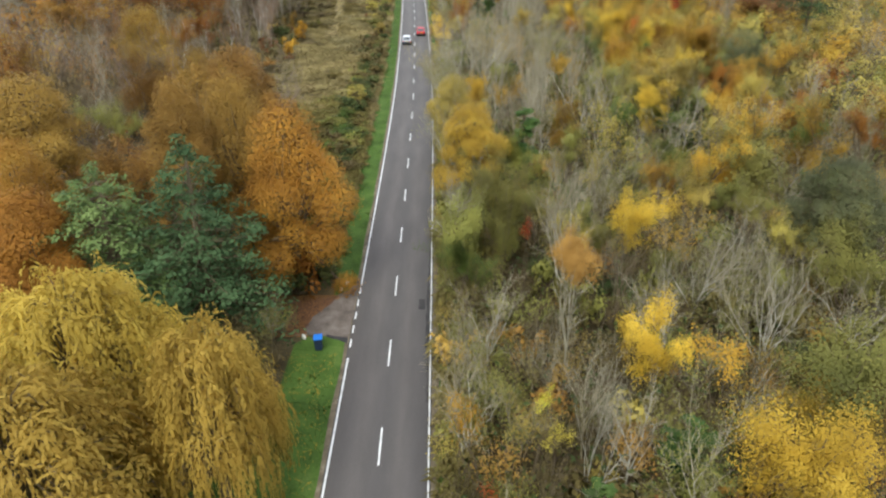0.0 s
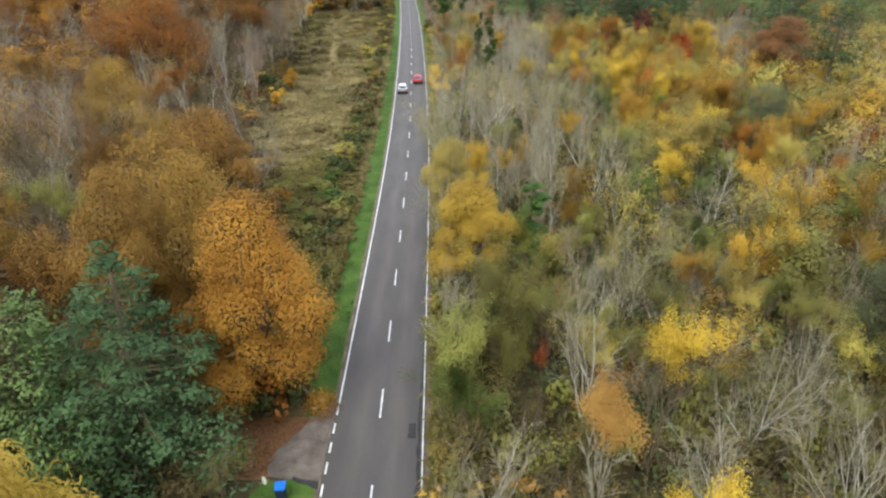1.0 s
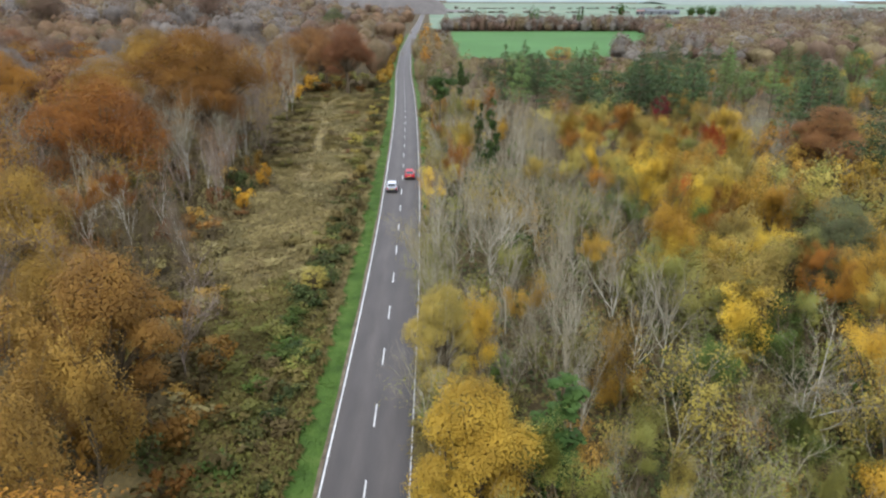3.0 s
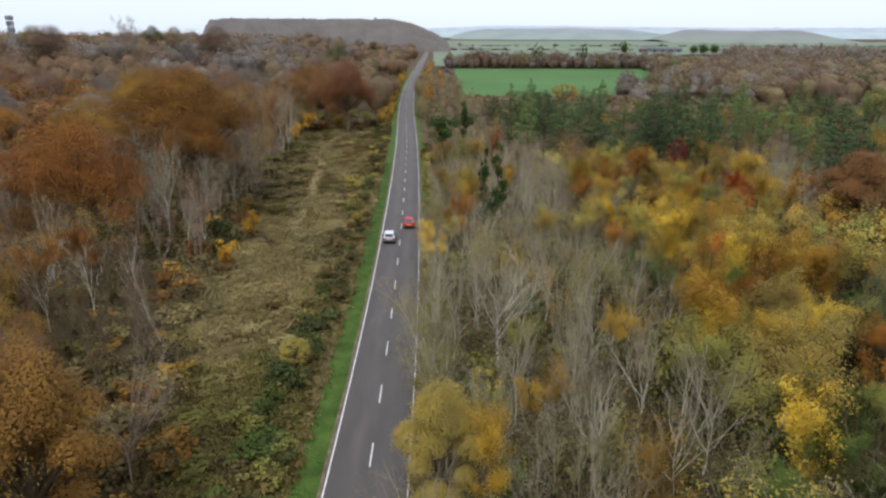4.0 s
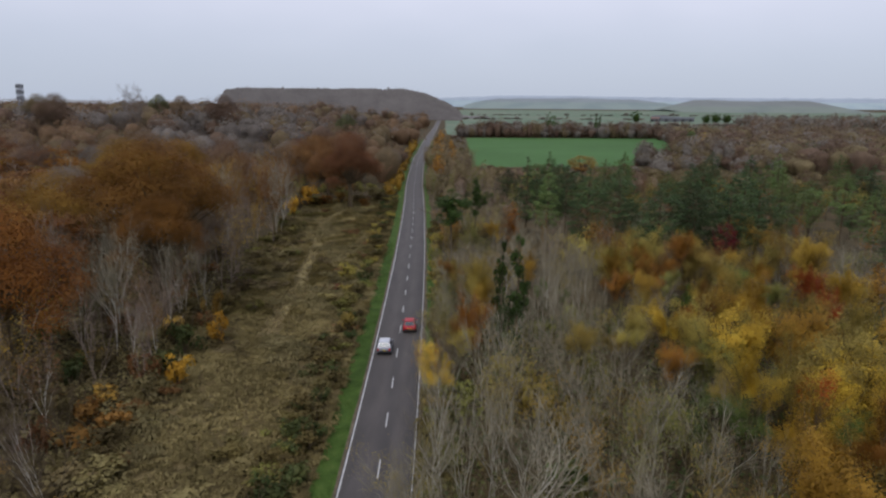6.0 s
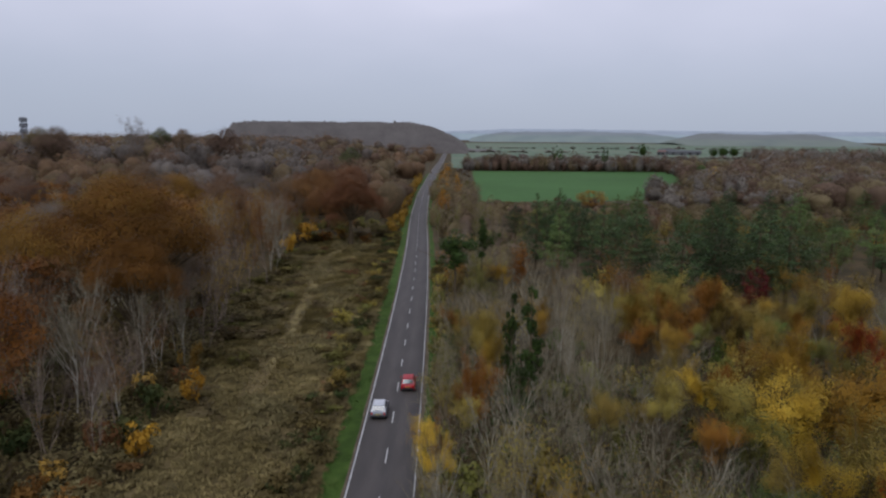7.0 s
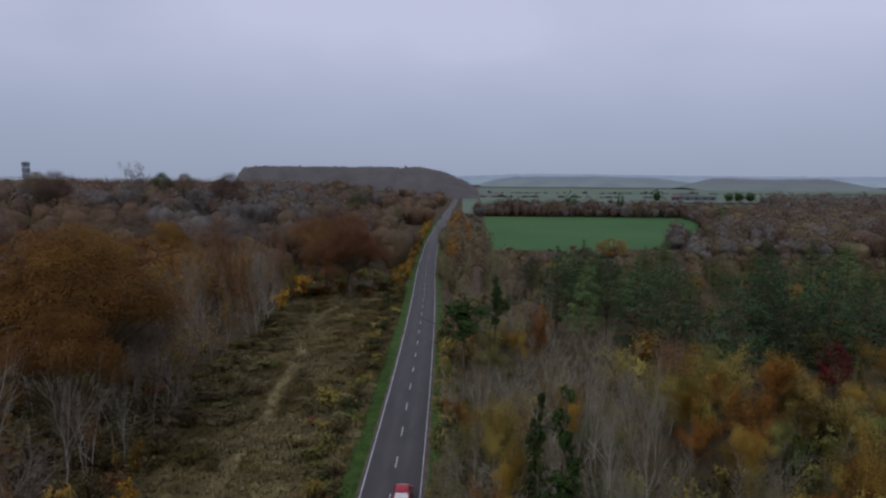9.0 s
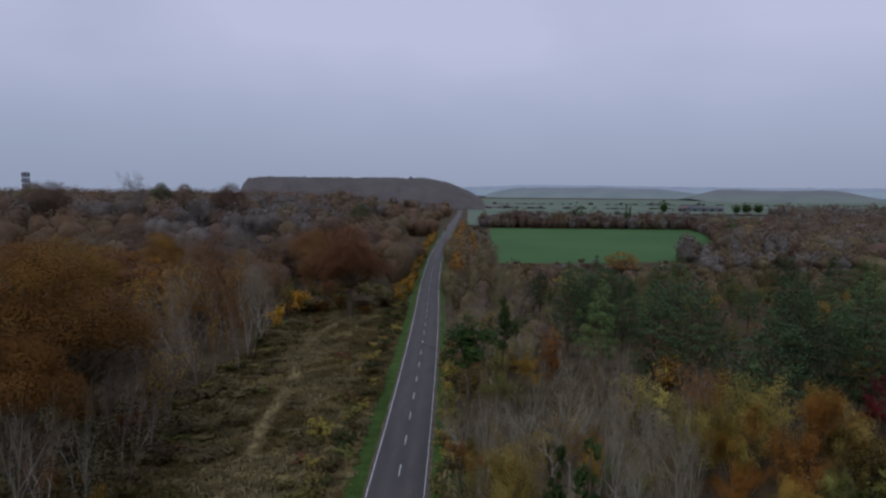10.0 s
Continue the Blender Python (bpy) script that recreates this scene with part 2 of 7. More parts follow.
BARK = {
    "grey": rough_material("grey_bark", [(0.3, (0.14, 0.124, 0.090)), (0.5, (0.264, 0.240, 0.167)), (0.72, (0.40, 0.368, 0.268))], 1.3, fine=14),
    "pale": rough_material("pale_grey_bark", [(0.3, (0.19, 0.177, 0.140)), (0.5, (0.345, 0.322, 0.252)), (0.72, (0.49, 0.462, 0.378))], 1.0, fine=12),
    "brown": rough_material("brown_bark", [(0.3, (0.055, 0.042, 0.026)), (0.7, (0.15, 0.115, 0.068))], 2.0, fine=14),
    "tan": rough_material("tan_twigs", [(0.3, (0.112, 0.093, 0.056)), (0.5, (0.208, 0.176, 0.108)), (0.7, (0.31, 0.267, 0.170))], 1.1, fine=14),
    "mauve": rough_material("mauve_twigs", [(0.3, (0.13, 0.102, 0.077)), (0.5, (0.232, 0.184, 0.141)), (0.7, (0.335, 0.274, 0.212))], 1.1, fine=14),
    "twig": rough_material("grey_brown_twigs", [(0.3, (0.125, 0.108, 0.078)), (0.5, (0.226, 0.198, 0.134)), (0.7, (0.335, 0.300, 0.212))], 0.5, fine=14),
    "dim": rough_material("mauve_brown_twigs", [(0.3, (0.105, 0.079, 0.060)), (0.5, (0.19, 0.146, 0.112)), (0.7, (0.275, 0.218, 0.170))], 0.5, fine=14),
    "white": rough_material("birch_bark", [(0.35, (0.22, 0.20, 0.15)), (0.55, (0.50, 0.47, 0.39)), (0.75, (0.64, 0.61, 0.52))], 2.2, fine=10),
}
ASPHALT = asphalt_material()
PAINT = rough_material("road_paint", [(0.3, (0.36, 0.36, 0.35)), (0.55, (0.58, 0.58, 0.56)), (0.8, (0.70, 0.70, 0.68))], 1.7, fine=18, rough=0.7)
LITTER = rough_material("leaf_litter", [(0.28, (0.028, 0.023, 0.011)), (0.46, (0.054, 0.042, 0.020)), (0.6, (0.090, 0.064, 0.031)), (0.78, (0.064, 0.058, 0.024))], 0.12, fine=3.5, bump=0.6, bump_scale=5)
SOIL = rough_material("roadside_soil", [(0.3, (0.062, 0.050, 0.034)), (0.55, (0.118, 0.094, 0.062)), (0.75, (0.21, 0.175, 0.120))], 0.8, fine=9, bump=0.4)
MEADOW = rough_material("meadow_floor", [(0.3, (0.060, 0.048, 0.020)), (0.45, (0.100, 0.078, 0.033)), (0.62, (0.15, 0.112, 0.050)), (0.78, (0.082, 0.070, 0.028))], 0.3, fine=2.5, bump=0.6, bump_scale=4)
TURF = rough_material("verge_turf", [(0.3, (0.028, 0.052, 0.010)), (0.55, (0.054, 0.096, 0.017)), (0.75, (0.085, 0.118, 0.028))], 0.5, fine=6, bump=0.5, bump_scale=9)
FIELD = rough_material("winter_wheat", [(0.3, (0.050, 0.110, 0.030)), (0.7, (0.066, 0.142, 0.042))], 0.012, fine=0.3)
# distant green, paled and cooled to hold the haze in its colour
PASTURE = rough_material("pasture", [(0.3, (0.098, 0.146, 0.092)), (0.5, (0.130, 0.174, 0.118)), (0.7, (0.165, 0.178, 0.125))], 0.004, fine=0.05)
REPAIR = rough_material("fresh_tarmac", [(0.3, (0.022, 0.021, 0.021)), (0.55, (0.034, 0.032, 0.031)), (0.75, (0.050, 0.046, 0.042))], 1.6, fine=20, rough=0.7, bump=0.2, bump_scale=20)
LEAF_CARPET = rough_material("red_brown_leaf_drift", [(0.3, (0.055, 0.026, 0.016)), (0.5, (0.095, 0.046, 0.029)), (0.7, (0.135, 0.074, 0.046))], 1.4, fine=9, bump=0.6, bump_scale=12)
GRAVEL = rough_material("drive_gravel", [(0.3, (0.066, 0.052, 0.043)), (0.5, (0.106, 0.086, 0.072)), (0.7, (0.150, 0.126, 0.106))], 0.9, fine=14, bump=0.4, bump_scale=20)


# ---------------------------------------------------------------- mesh helpers
def mesh_of(name, verts, faces, material=None, smooth=False):
    me = bpy.data.meshes.new(name)
    me.from_pydata([tuple(v) for v in verts], [], [tuple(f) for f in faces])
    if material:
        me.materials.append(material)
    if smooth:
        me.polygons.foreach_set("use_smooth", [True] * len(me.polygons))
    me.update()
    return me


def part(name, data, material, parent, label=""):
    """Link a mesh or a bmesh as one object under a thing or part."""
    if isinstance(data, bmesh.types.BMesh):
        me = bpy.data.meshes.new(name)
        data.to_mesh(me)
        data.free()
        data = me
    if material and not data.materials:
        data.materials.append(material)
    ob = new(name, data)
    ob.parent = parent
    if material and data.materials[0] != material:
        ob.material_slots[0].link = "OBJECT"
        ob.material_slots[0].material = material
    if label:
        tagged(ob, label)
    return ob


def unit(v):
    return v / (np.linalg.norm(v, axis=-1, keepdims=True) + 1e-9)


class Tubes:
    """Tapered limbs gathered into one mesh."""

    def __init__(self):
        self.v, self.f = [], []

    def limb(self, pts, radii, sides, root=None):
        """root: vertices of an older limb from which this one springs. Returns its rings."""
        base = len(self.v) - (sides if root else 0)
        pts = [np.asarray(p, float) for p in pts]
        for i, p in enumerate(pts):
            if root and i == 0:
                continue
            d = unit(pts[min(i + 1, len(pts) - 1)] - pts[max(i - 1, 0)])
            a = unit(np.cross(d, (0.31, 0.95, 0.07) if abs(d[2]) > 0.8 else (0, 0, 1)))
            b = np.cross(d, a)
            for k in range(sides):
                w = 2 * math.pi * k / sides
                self.v.append(p + radii[i] * (math.cos(w) * a + math.sin(w) * b))
        for i in range(len(pts) - 1):
            for k in range(sides):
                k2 = (k + 1) % sides
                a, b = (root[k], root[k2]) if root and i == 0 else (base + i * sides + k, base + i * sides + k2)
                self.f.append((a, b, base + (i + 1) * sides + k2, base + (i + 1) * sides + k))
        return [[base + i * sides + k for k in range(sides)] for i in range(len(pts))]

    def twig(self, p, q, width, rng):
        side = unit(np.cross(q - p, rng.normal(0, 1, 3))) * width * 0.5
        n = len(self.v)
        self.v += [p - side, p + side, q]
        self.f.append((n, n + 1, n + 2))


def leaves(rng, centres, outward, size, lift=0.5, slim=0.66, jitter=0.5):
    """One bent, pointed leaf spray per centre, facing roughly outward: vertices (N, 4, 3) and normals (N, 3), eased towards the shape of the crown."""
    n = len(centres)
    nor = unit(outward + rng.normal(0, jitter, (n, 3)) + np.array((0, 0, lift)))
    a = unit(np.cross(nor, rng.normal(0, 1, (n, 3))))
    b = np.cross(nor, a)
    s = size * rng.uniform(0.6, 1.35, (n, 1))
    tip = centres + a * s * 0.5 - nor * s * 0.12
    tail = centres - a * s * 0.5 - nor * s * 0.06
    return np.stack([tail, centres - b * s * slim * 0.5, tip, centres + b * s * slim * 0.5], axis=1), unit(unit(outward + np.array((0, 0, 0.25))) + nor * 0.22)


def quads(name, leafage, material=None):
    v, nor = leafage
    n = len(v)
    me = bpy.data.meshes.new(name)
    me.vertices.add(n * 4)
    me.vertices.foreach_set("co", v.reshape(-1).astype(np.float32))
    me.loops.add(n * 4)
    me.loops.foreach_set("vertex_index", np.arange(n * 4, dtype=np.int32))
    me.polygons.add(n)
    me.polygons.foreach_set("loop_start", np.arange(0, n * 4, 4, dtype=np.int32))
    me.polygons.foreach_set("loop_total", np.full(n, 4, dtype=np.int32))
    me.polygons.foreach_set("use_smooth", np.ones(n, dtype=bool))
    me.update(calc_edges=True)
    me.normals_split_custom_set_from_vertices(np.repeat(nor, 4, axis=0).astype(np.float32))
    if material:
        me.materials.append(material)
    return me


def clump_leaves(rng, centres, radii, each, leaf, hub, squash=0.7, roundness=0.55, slim=0.66, jitter=0.4):
    """Leaf sprays over and inside rounded clumps, shaded by the clump and by the whole crown."""
    c = np.repeat(np.asarray(centres), each, axis=0)
    r = np.repeat(np.asarray(radii), each)[:, None]
    out = unit(rng.normal(0, 1, c.shape) + np.array((0, 0, 0.45)))
    p = c + out * r * rng.uniform(0.04, 1.0, r.shape) ** 0.45 * np.array((1, 1, squash))
    return leaves(rng, p, unit(out * roundness + unit(p - hub) * (1 - roundness)), leaf, jitter=jitter, slim=slim)


def extent(points):
    """The height, and the radius that holds nearly all of a crown."""
    p = np.asarray(points)
    return float(np.percentile(p[:, 2], 99.5)), float(np.percentile(np.hypot(p[:, 0], p[:, 1]), 94))


# ---------------------------------------------------------------- kinds of tree
def grow(rng, tubes, tips, p, d, length, radius, level, spec):
    """A limb that wanders upwards and forks, level by level; the last level are single twigs."""
    segs, sides = spec["segs"][level], spec["sides"][level]
    if level == 2 and "twigs" in spec:
        tubes = spec["twigs"]
    if sides == 0:
        q = p + unit(d + rng.normal(0, 0.25, 3) + np.array((0, 0, spec["rise"]))) * length
        tubes.twig(p, q, radius * 2, rng)
        if level == len(spec["sides"]) - 1:
            tips.append((q, unit(q - p)))
            return
        for j in range(spec["kids"][level]):
            f = spec["from"][level] + (1 - spec["from"][level]) * (j + rng.uniform(0.2, 1.0)) / spec["kids"][level]
            side = unit(np.cross(q - p, rng.normal(0, 1, 3)))
            w = math.radians(rng.uniform(*spec["fork"]))
            grow(rng, tubes, tips, p + (q - p) * min(f, 1), unit(unit(q - p) * math.cos(w) + side * math.sin(w)), length * spec["ratio"][level] * rng.uniform(0.7, 1.2),
                 radius * spec["thin"][level], level + 1, spec)
        return
    pts, radii = [p], [radius]
    for i in range(segs):
        d = unit(d + rng.normal(0, spec["wander"], 3) + np.array((0, 0, spec["rise"] * (1 if level else 2))))
        pts.append(pts[-1] + d * length / segs)
        radii.append(radius * (1 - 0.72 * (i + 1) / segs))
    tubes.limb(pts, radii, sides)
    if level == len(spec["sides"]) - 1:
        tips.append((pts[-1], d))
        return
    kids = spec["kids"][level]
    for j in range(kids):
        f = spec["from"][level] + (1 - spec["from"][level]) * (j + rng.uniform(0.2, 1.0)) / kids
        x = min(f * segs, segs - 1e-3)
        i = int(x)
        at = pts[i] + (pts[i + 1] - pts[i]) * (x - i)
        axis = unit(pts[i + 1] - pts[i])
        side = unit(np.cross(axis, rng.normal(0, 1, 3)))
        w = math.radians(rng.uniform(*spec["fork"]))
        grow(rng, tubes, tips, at, unit(axis * math.cos(w) + side * math.sin(w)), length * spec["ratio"][level] * rng.uniform(0.7, 1.2),
             radius * spec["thin"][level], level + 1, spec)


def bare_form(seed, height=11.0, stems=1, kids=(8, 8, 5, 3), fork=(20, 46), leafy=0, leaf=0.26, slender=1.0):
    """A leafless tree: a short bole, long limbs that sweep upwards and outwards, side boughs and a haze of twigs."""
    rng = np.random.default_rng(seed)
    tubes, twigs, tips = Tubes(), Tubes(), []
    spec = {"twigs": twigs, "segs": (5, 6, 3, 1, 1), "sides": (6, 4, 3, 0, 0), "kids": kids, "from": (0.30, 0.22, 0.15, 0.1), "ratio": (1.02, 0.44, 0.52, 0.62),
            "thin": (0.52, 0.48, 0.52, 0.8), "fork": fork, "wander": 0.12, "rise": 0.075}
    for s in range(stems):
        lean = rng.normal(0, 0.10 if stems == 1 else 0.30, 3)
        grow(rng, tubes, tips, np.array((rng.normal(0, 0.25) * (stems > 1), rng.normal(0, 0.25) * (stems > 1), -0.25)),
             unit(np.array((lean[0], lean[1], 1.0))), height * 0.47, 0.0098 * slender * height / stems ** 0.35, 0, spec)
    h, r = extent(tubes.v + twigs.v)
    crown = None
    if leafy:
        pick = rng.choice(len(tips), leafy)
        c = np.array([tips[i][0] for i in pick]) + rng.normal(0, 0.22, (leafy, 3))
        crown = quads("crown", leaves(rng, c, unit(np.array([tips[i][1] for i in pick]) + unit(c - np.array((0, 0, height * 0.4)))), leaf))
    return {"trunk": mesh_of("trunk", tubes.v, tubes.f, BARK["grey"]), "twigs": mesh_of("branchwork", twigs.v, twigs.f, BARK["grey"]), "crown": crown, "h": h, "r": r}


def vase_form(seed, height=11.0, per_tip=8, leaf=0.42, kids=(7, 5, 5), fork=(20, 48), scatter=0.42):
    """An upright crown of leaf sprays round the ends of forking limbs; limbs show through."""
    rng = np.random.default_rng(seed)
    tubes, tips = Tubes(), []
    spec = {"segs": (5, 4, 2, 1), "sides": (6, 4, 3, 0), "kids": kids, "from": (0.3, 0.2, 0.15), "ratio": (0.85, 0.5, 0.5),
            "thin": (0.5, 0.45, 0.5), "fork": fork, "wander": 0.12, "rise": 0.10}
    grow(rng, tubes, tips, np.array((0, 0, -0.25)), np.array((rng.normal(0, 0.06), rng.normal(0, 0.06), 1.0)), height * 0.52, 0.015 * height, 0, spec)
    keep = [t for t in tips if rng.uniform() > 0.08]
    c = np.repeat(np.array([t[0] for t in keep]), per_tip, axis=0)
    d = np.repeat(np.array([t[1] for t in keep]), per_tip, axis=0)
    c = c + rng.normal(0, scatter, c.shape) - d * rng.uniform(0, 0.8, (len(c), 1))
    mid = np.array((0, 0, height * 0.5))
    v = leaves(rng, c, unit(c - mid), leaf)
    h, r = extent(v[0].reshape(-1, 3))
    return {"trunk": mesh_of("trunk", tubes.v, tubes.f, BARK["brown"]), "crown": quads("crown", v), "h": h, "r": r}


def round_form(seed, height=14.0, radius=5.0, clumps=64, per_clump=30, leaf=0.50, base=0.22, lobes=5):
    """A broad crown of many leaf clumps on an uneven, lobed dome, with gaps and dark hollows between them."""
    rng = np.random.default_rng(seed)
    tubes = Tubes()
    lobe = [(rng.uniform(0, 6.28), rng.uniform(0.25, 0.95), rng.uniform(0.16, 0.32)) for _ in range(lobes)]
    centres = []
    while len(centres) < clumps:
        w, k = rng.uniform(0, 2 * math.pi), rng.uniform(-0.55, 1.0)
        swell = 0.78 + sum(a * max(0, math.cos(w - lw)) ** 3 * math.exp(-((k - lk) / 0.5) ** 2) for lw, lk, a in lobe)
        rr = math.sqrt(max(0.0, 1 - k * k)) * swell * rng.uniform(0.72, 1.0)
        zc = base + (1 - base) * (0.42 + 0.50 * k * min(1.08, swell + 0.1))
        c = np.array((radius * rr * math.cos(w), radius * rr * math.sin(w), height * zc))
        if all(np.linalg.norm(c - o) > radius * 0.17 for o in centres):
            centres.append(c)
        elif rng.uniform() < 0.02:
            centres.append(c)
    lean = rng.normal(0, 0.03, 2) * height
    spine = [np.array((lean[0] * f * f, lean[1] * f * f, height * f * 0.72 - 0.25)) for f in (0, 0.2, 0.4, 0.65, 1.0)]
    rings = tubes.limb(spine, [0.030 * height, 0.022 * height, 0.017 * height, 0.011 * height, 0.004 * height], 7)
    for i, c in enumerate(centres[: int(clumps * 0.55)]):
        f = rng.uniform(0.18, 0.55)
        start = np.array((lean[0] * f * f, lean[1] * f * f, height * f * 0.72))
        bend = start + (c - start) * 0.5 + np.array((0, 0, -0.04 * height)) + rng.normal(0, 0.25, 3)
        near = rings[min(range(1, 4), key=lambda q: abs(spine[q][2] - start[2]))]
        tubes.limb([start, bend, c], [0.009 * height, 0.006 * height, 0.002 * height], 4, [near[q] for q in (0, 2, 3, 5)])
    size = radius * 0.26 * rng.uniform(0.7, 1.25, clumps)
    v = clump_leaves(rng, centres, size, per_clump, leaf, np.array((0, 0, height * 0.42)), 0.75, jitter=0.35)
    h, r = extent(v[0].reshape(-1, 3))
    return {"trunk": mesh_of("trunk", tubes.v, tubes.f, BARK["brown"]), "crown": quads("crown", v), "h": h, "r": r}


def great_form(seed, height=16.0, radius=8.0, domes=15, n=27000, leaf=0.22, low=0.30, deep=0.72):
    """A great old oak: billowing domes of fine foliage over and beside one another on heavy limbs, dark between them."""
    rng = np.random.default_rng(seed)
    tubes = Tubes()
    spine = [np.array((0, 0, height * f - 0.25)) for f in (0, 0.15, 0.32, 0.5)]
    rings = tubes.limb(spine, [0.034 * height, 0.027 * height, 0.022 * height, 0.014 * height], 7)
    centres, radii = [np.array((0, 0, height * 0.80))], [radius * 0.46]
    for i in range(1, domes):
        w, d = i * 2.4 + rng.uniform(-0.4, 0.4), radius * math.sqrt((i + rng.uniform(0.2, 1.0)) / domes) * 0.70
        centres.append(np.array((d * math.cos(w), d * math.sin(w), height * (0.82 - (0.82 - low) * (d / radius / 0.7) ** 1.3 * rng.uniform(0.35, 1.15)))))
        radii.append(radius * rng.uniform(0.20, 0.37))
    centres, radii = np.array(centres), np.array(radii)
    for c in centres:
        start = spine[2] + (spine[3] - spine[2]) * rng.uniform(0, 1)
        bend = start + (c - start) * 0.55 + np.array((0, 0, -0.05 * height)) + rng.normal(0, 0.3, 3)
        tubes.limb([start, bend, c], [0.011 * height, 0.008 * height, 0.003 * height], 4, [rings[2][q] for q in (0, 2, 3, 5)])
    share = radii ** 2 / (radii ** 2).sum()
    k = rng.choice(domes, int(n * 1.5), p=share)
    out = unit(rng.normal(0, 1, (len(k), 3)) + np.array((0, 0, 0.55)))
    flat = np.array((1.0, 1.0, deep))
    lump = 1 + 0.20 * np.sin(out[:, 0] * 8 + k) * np.sin(out[:, 1] * 9 + 2 * k) * np.cos(out[:, 2] * 7) + 0.10 * np.sin(out[:, 0] * 17 + 3 * k) * np.sin(out[:, 1] * 15 + k)
    p = centres[k] + out * (radii[k] * lump * rng.uniform(0.3, 1.12, len(k)) ** 0.5)[:, None] * flat + rng.normal(0, 0.02 * radius, (len(k), 3))
    buried = np.zeros(len(k), dtype=bool)
    for j in range(domes):
        buried |= (np.linalg.norm((p - centres[j]) / flat, axis=1) < radii[j] * 0.74) & (k != j)
    p, out = p[~buried][:n], out[~buried][:n]
    v = leaves(rng, p, unit(out * 0.75 + unit(p - np.array((0, 0, height * 0.35))) * 0.35), leaf, jitter=0.35)
    h, r = extent(v[0].reshape(-1, 3))
    return {"trunk": mesh_of("trunk", tubes.v, tubes.f, BARK["brown"]), "crown": quads("crown", v), "h": h, "r": r}


def pine_form(seed, height=16.0, radius=4.2, tiers=10, arms=7, start=0.3, each=36, needle=0.34, clump=0.95, cone=0.62):
    """A pine: a straight bole, tiers of rising arms and soft, flattened clumps of needles along them."""
    rng = np.random.default_rng(seed)
    tubes = Tubes()
    tubes.limb([np.array((rng.normal(0, 0.1) * f, rng.normal(0, 0.1) * f, height * f - 0.25)) for f in (0, 0.3, 0.6, 0.9, 0.99)],
               [0.020 * height, 0.016 * height, 0.011 * height, 0.004 * height, 0.001 * height], 6)
    side = rng.uniform(0, 6.28)
    centres, radii = [np.array((0, 0, height * 0.97)), np.array((0.15, 0.1, height * 0.93))], [clump * 0.55, clump * 0.7]
    for i in range(tiers):
        g = (i + rng.uniform(-0.25, 0.25)) / tiers
        f = start + (0.95 - start) * max(0, g)
        reach = radius * min(1.0, 1.25 * (1 - max(0, g))) ** cone * (0.78 if i == 0 else 1.0)
        n = max(3, int(round(arms * (0.35 + 0.65 * reach / radius))))
        for j in range(n):
            w = 2 * math.pi * (j + rng.uniform(-0.35, 0.35)) / n + i * 0.9
            far = reach * rng.uniform(0.6, 1.12) * (1 + 0.18 * math.cos(w - side))
            a = np.array((0, 0, height * f))
            tip = a + np.array((far * math.cos(w), far * math.sin(w), far * rng.uniform(0.02, 0.34)))
            mid = (a + tip) / 2 + np.array((0, 0, -0.06 * far))
            tubes.limb([a, mid, tip], [0.06, 0.04, 0.015], 3)
            size = clump * (0.62 + 0.38 * reach / radius)
            for q in (0.97, 0.62, 0.3)[: 3 if far > 3.4 else 2 if far > 1.4 else 1]:
                centres.append(a + (tip - a) * q + rng.normal(0, 0.16, 3))
                radii.append(size * rng.uniform(0.75, 1.25))
    hub = np.array((0, 0, height * (start + 0.25 * (1 - start))))
    v = clump_leaves(rng, centres, radii, each, needle, hub, 0.55, 0.6, slim=0.42, jitter=0.45)
    h, r = extent(v[0].reshape(-1, 3))
    return {"trunk": mesh_of("trunk", tubes.v, tubes.f, BARK["brown"]), "crown": quads("crown", v), "h": h, "r": r}


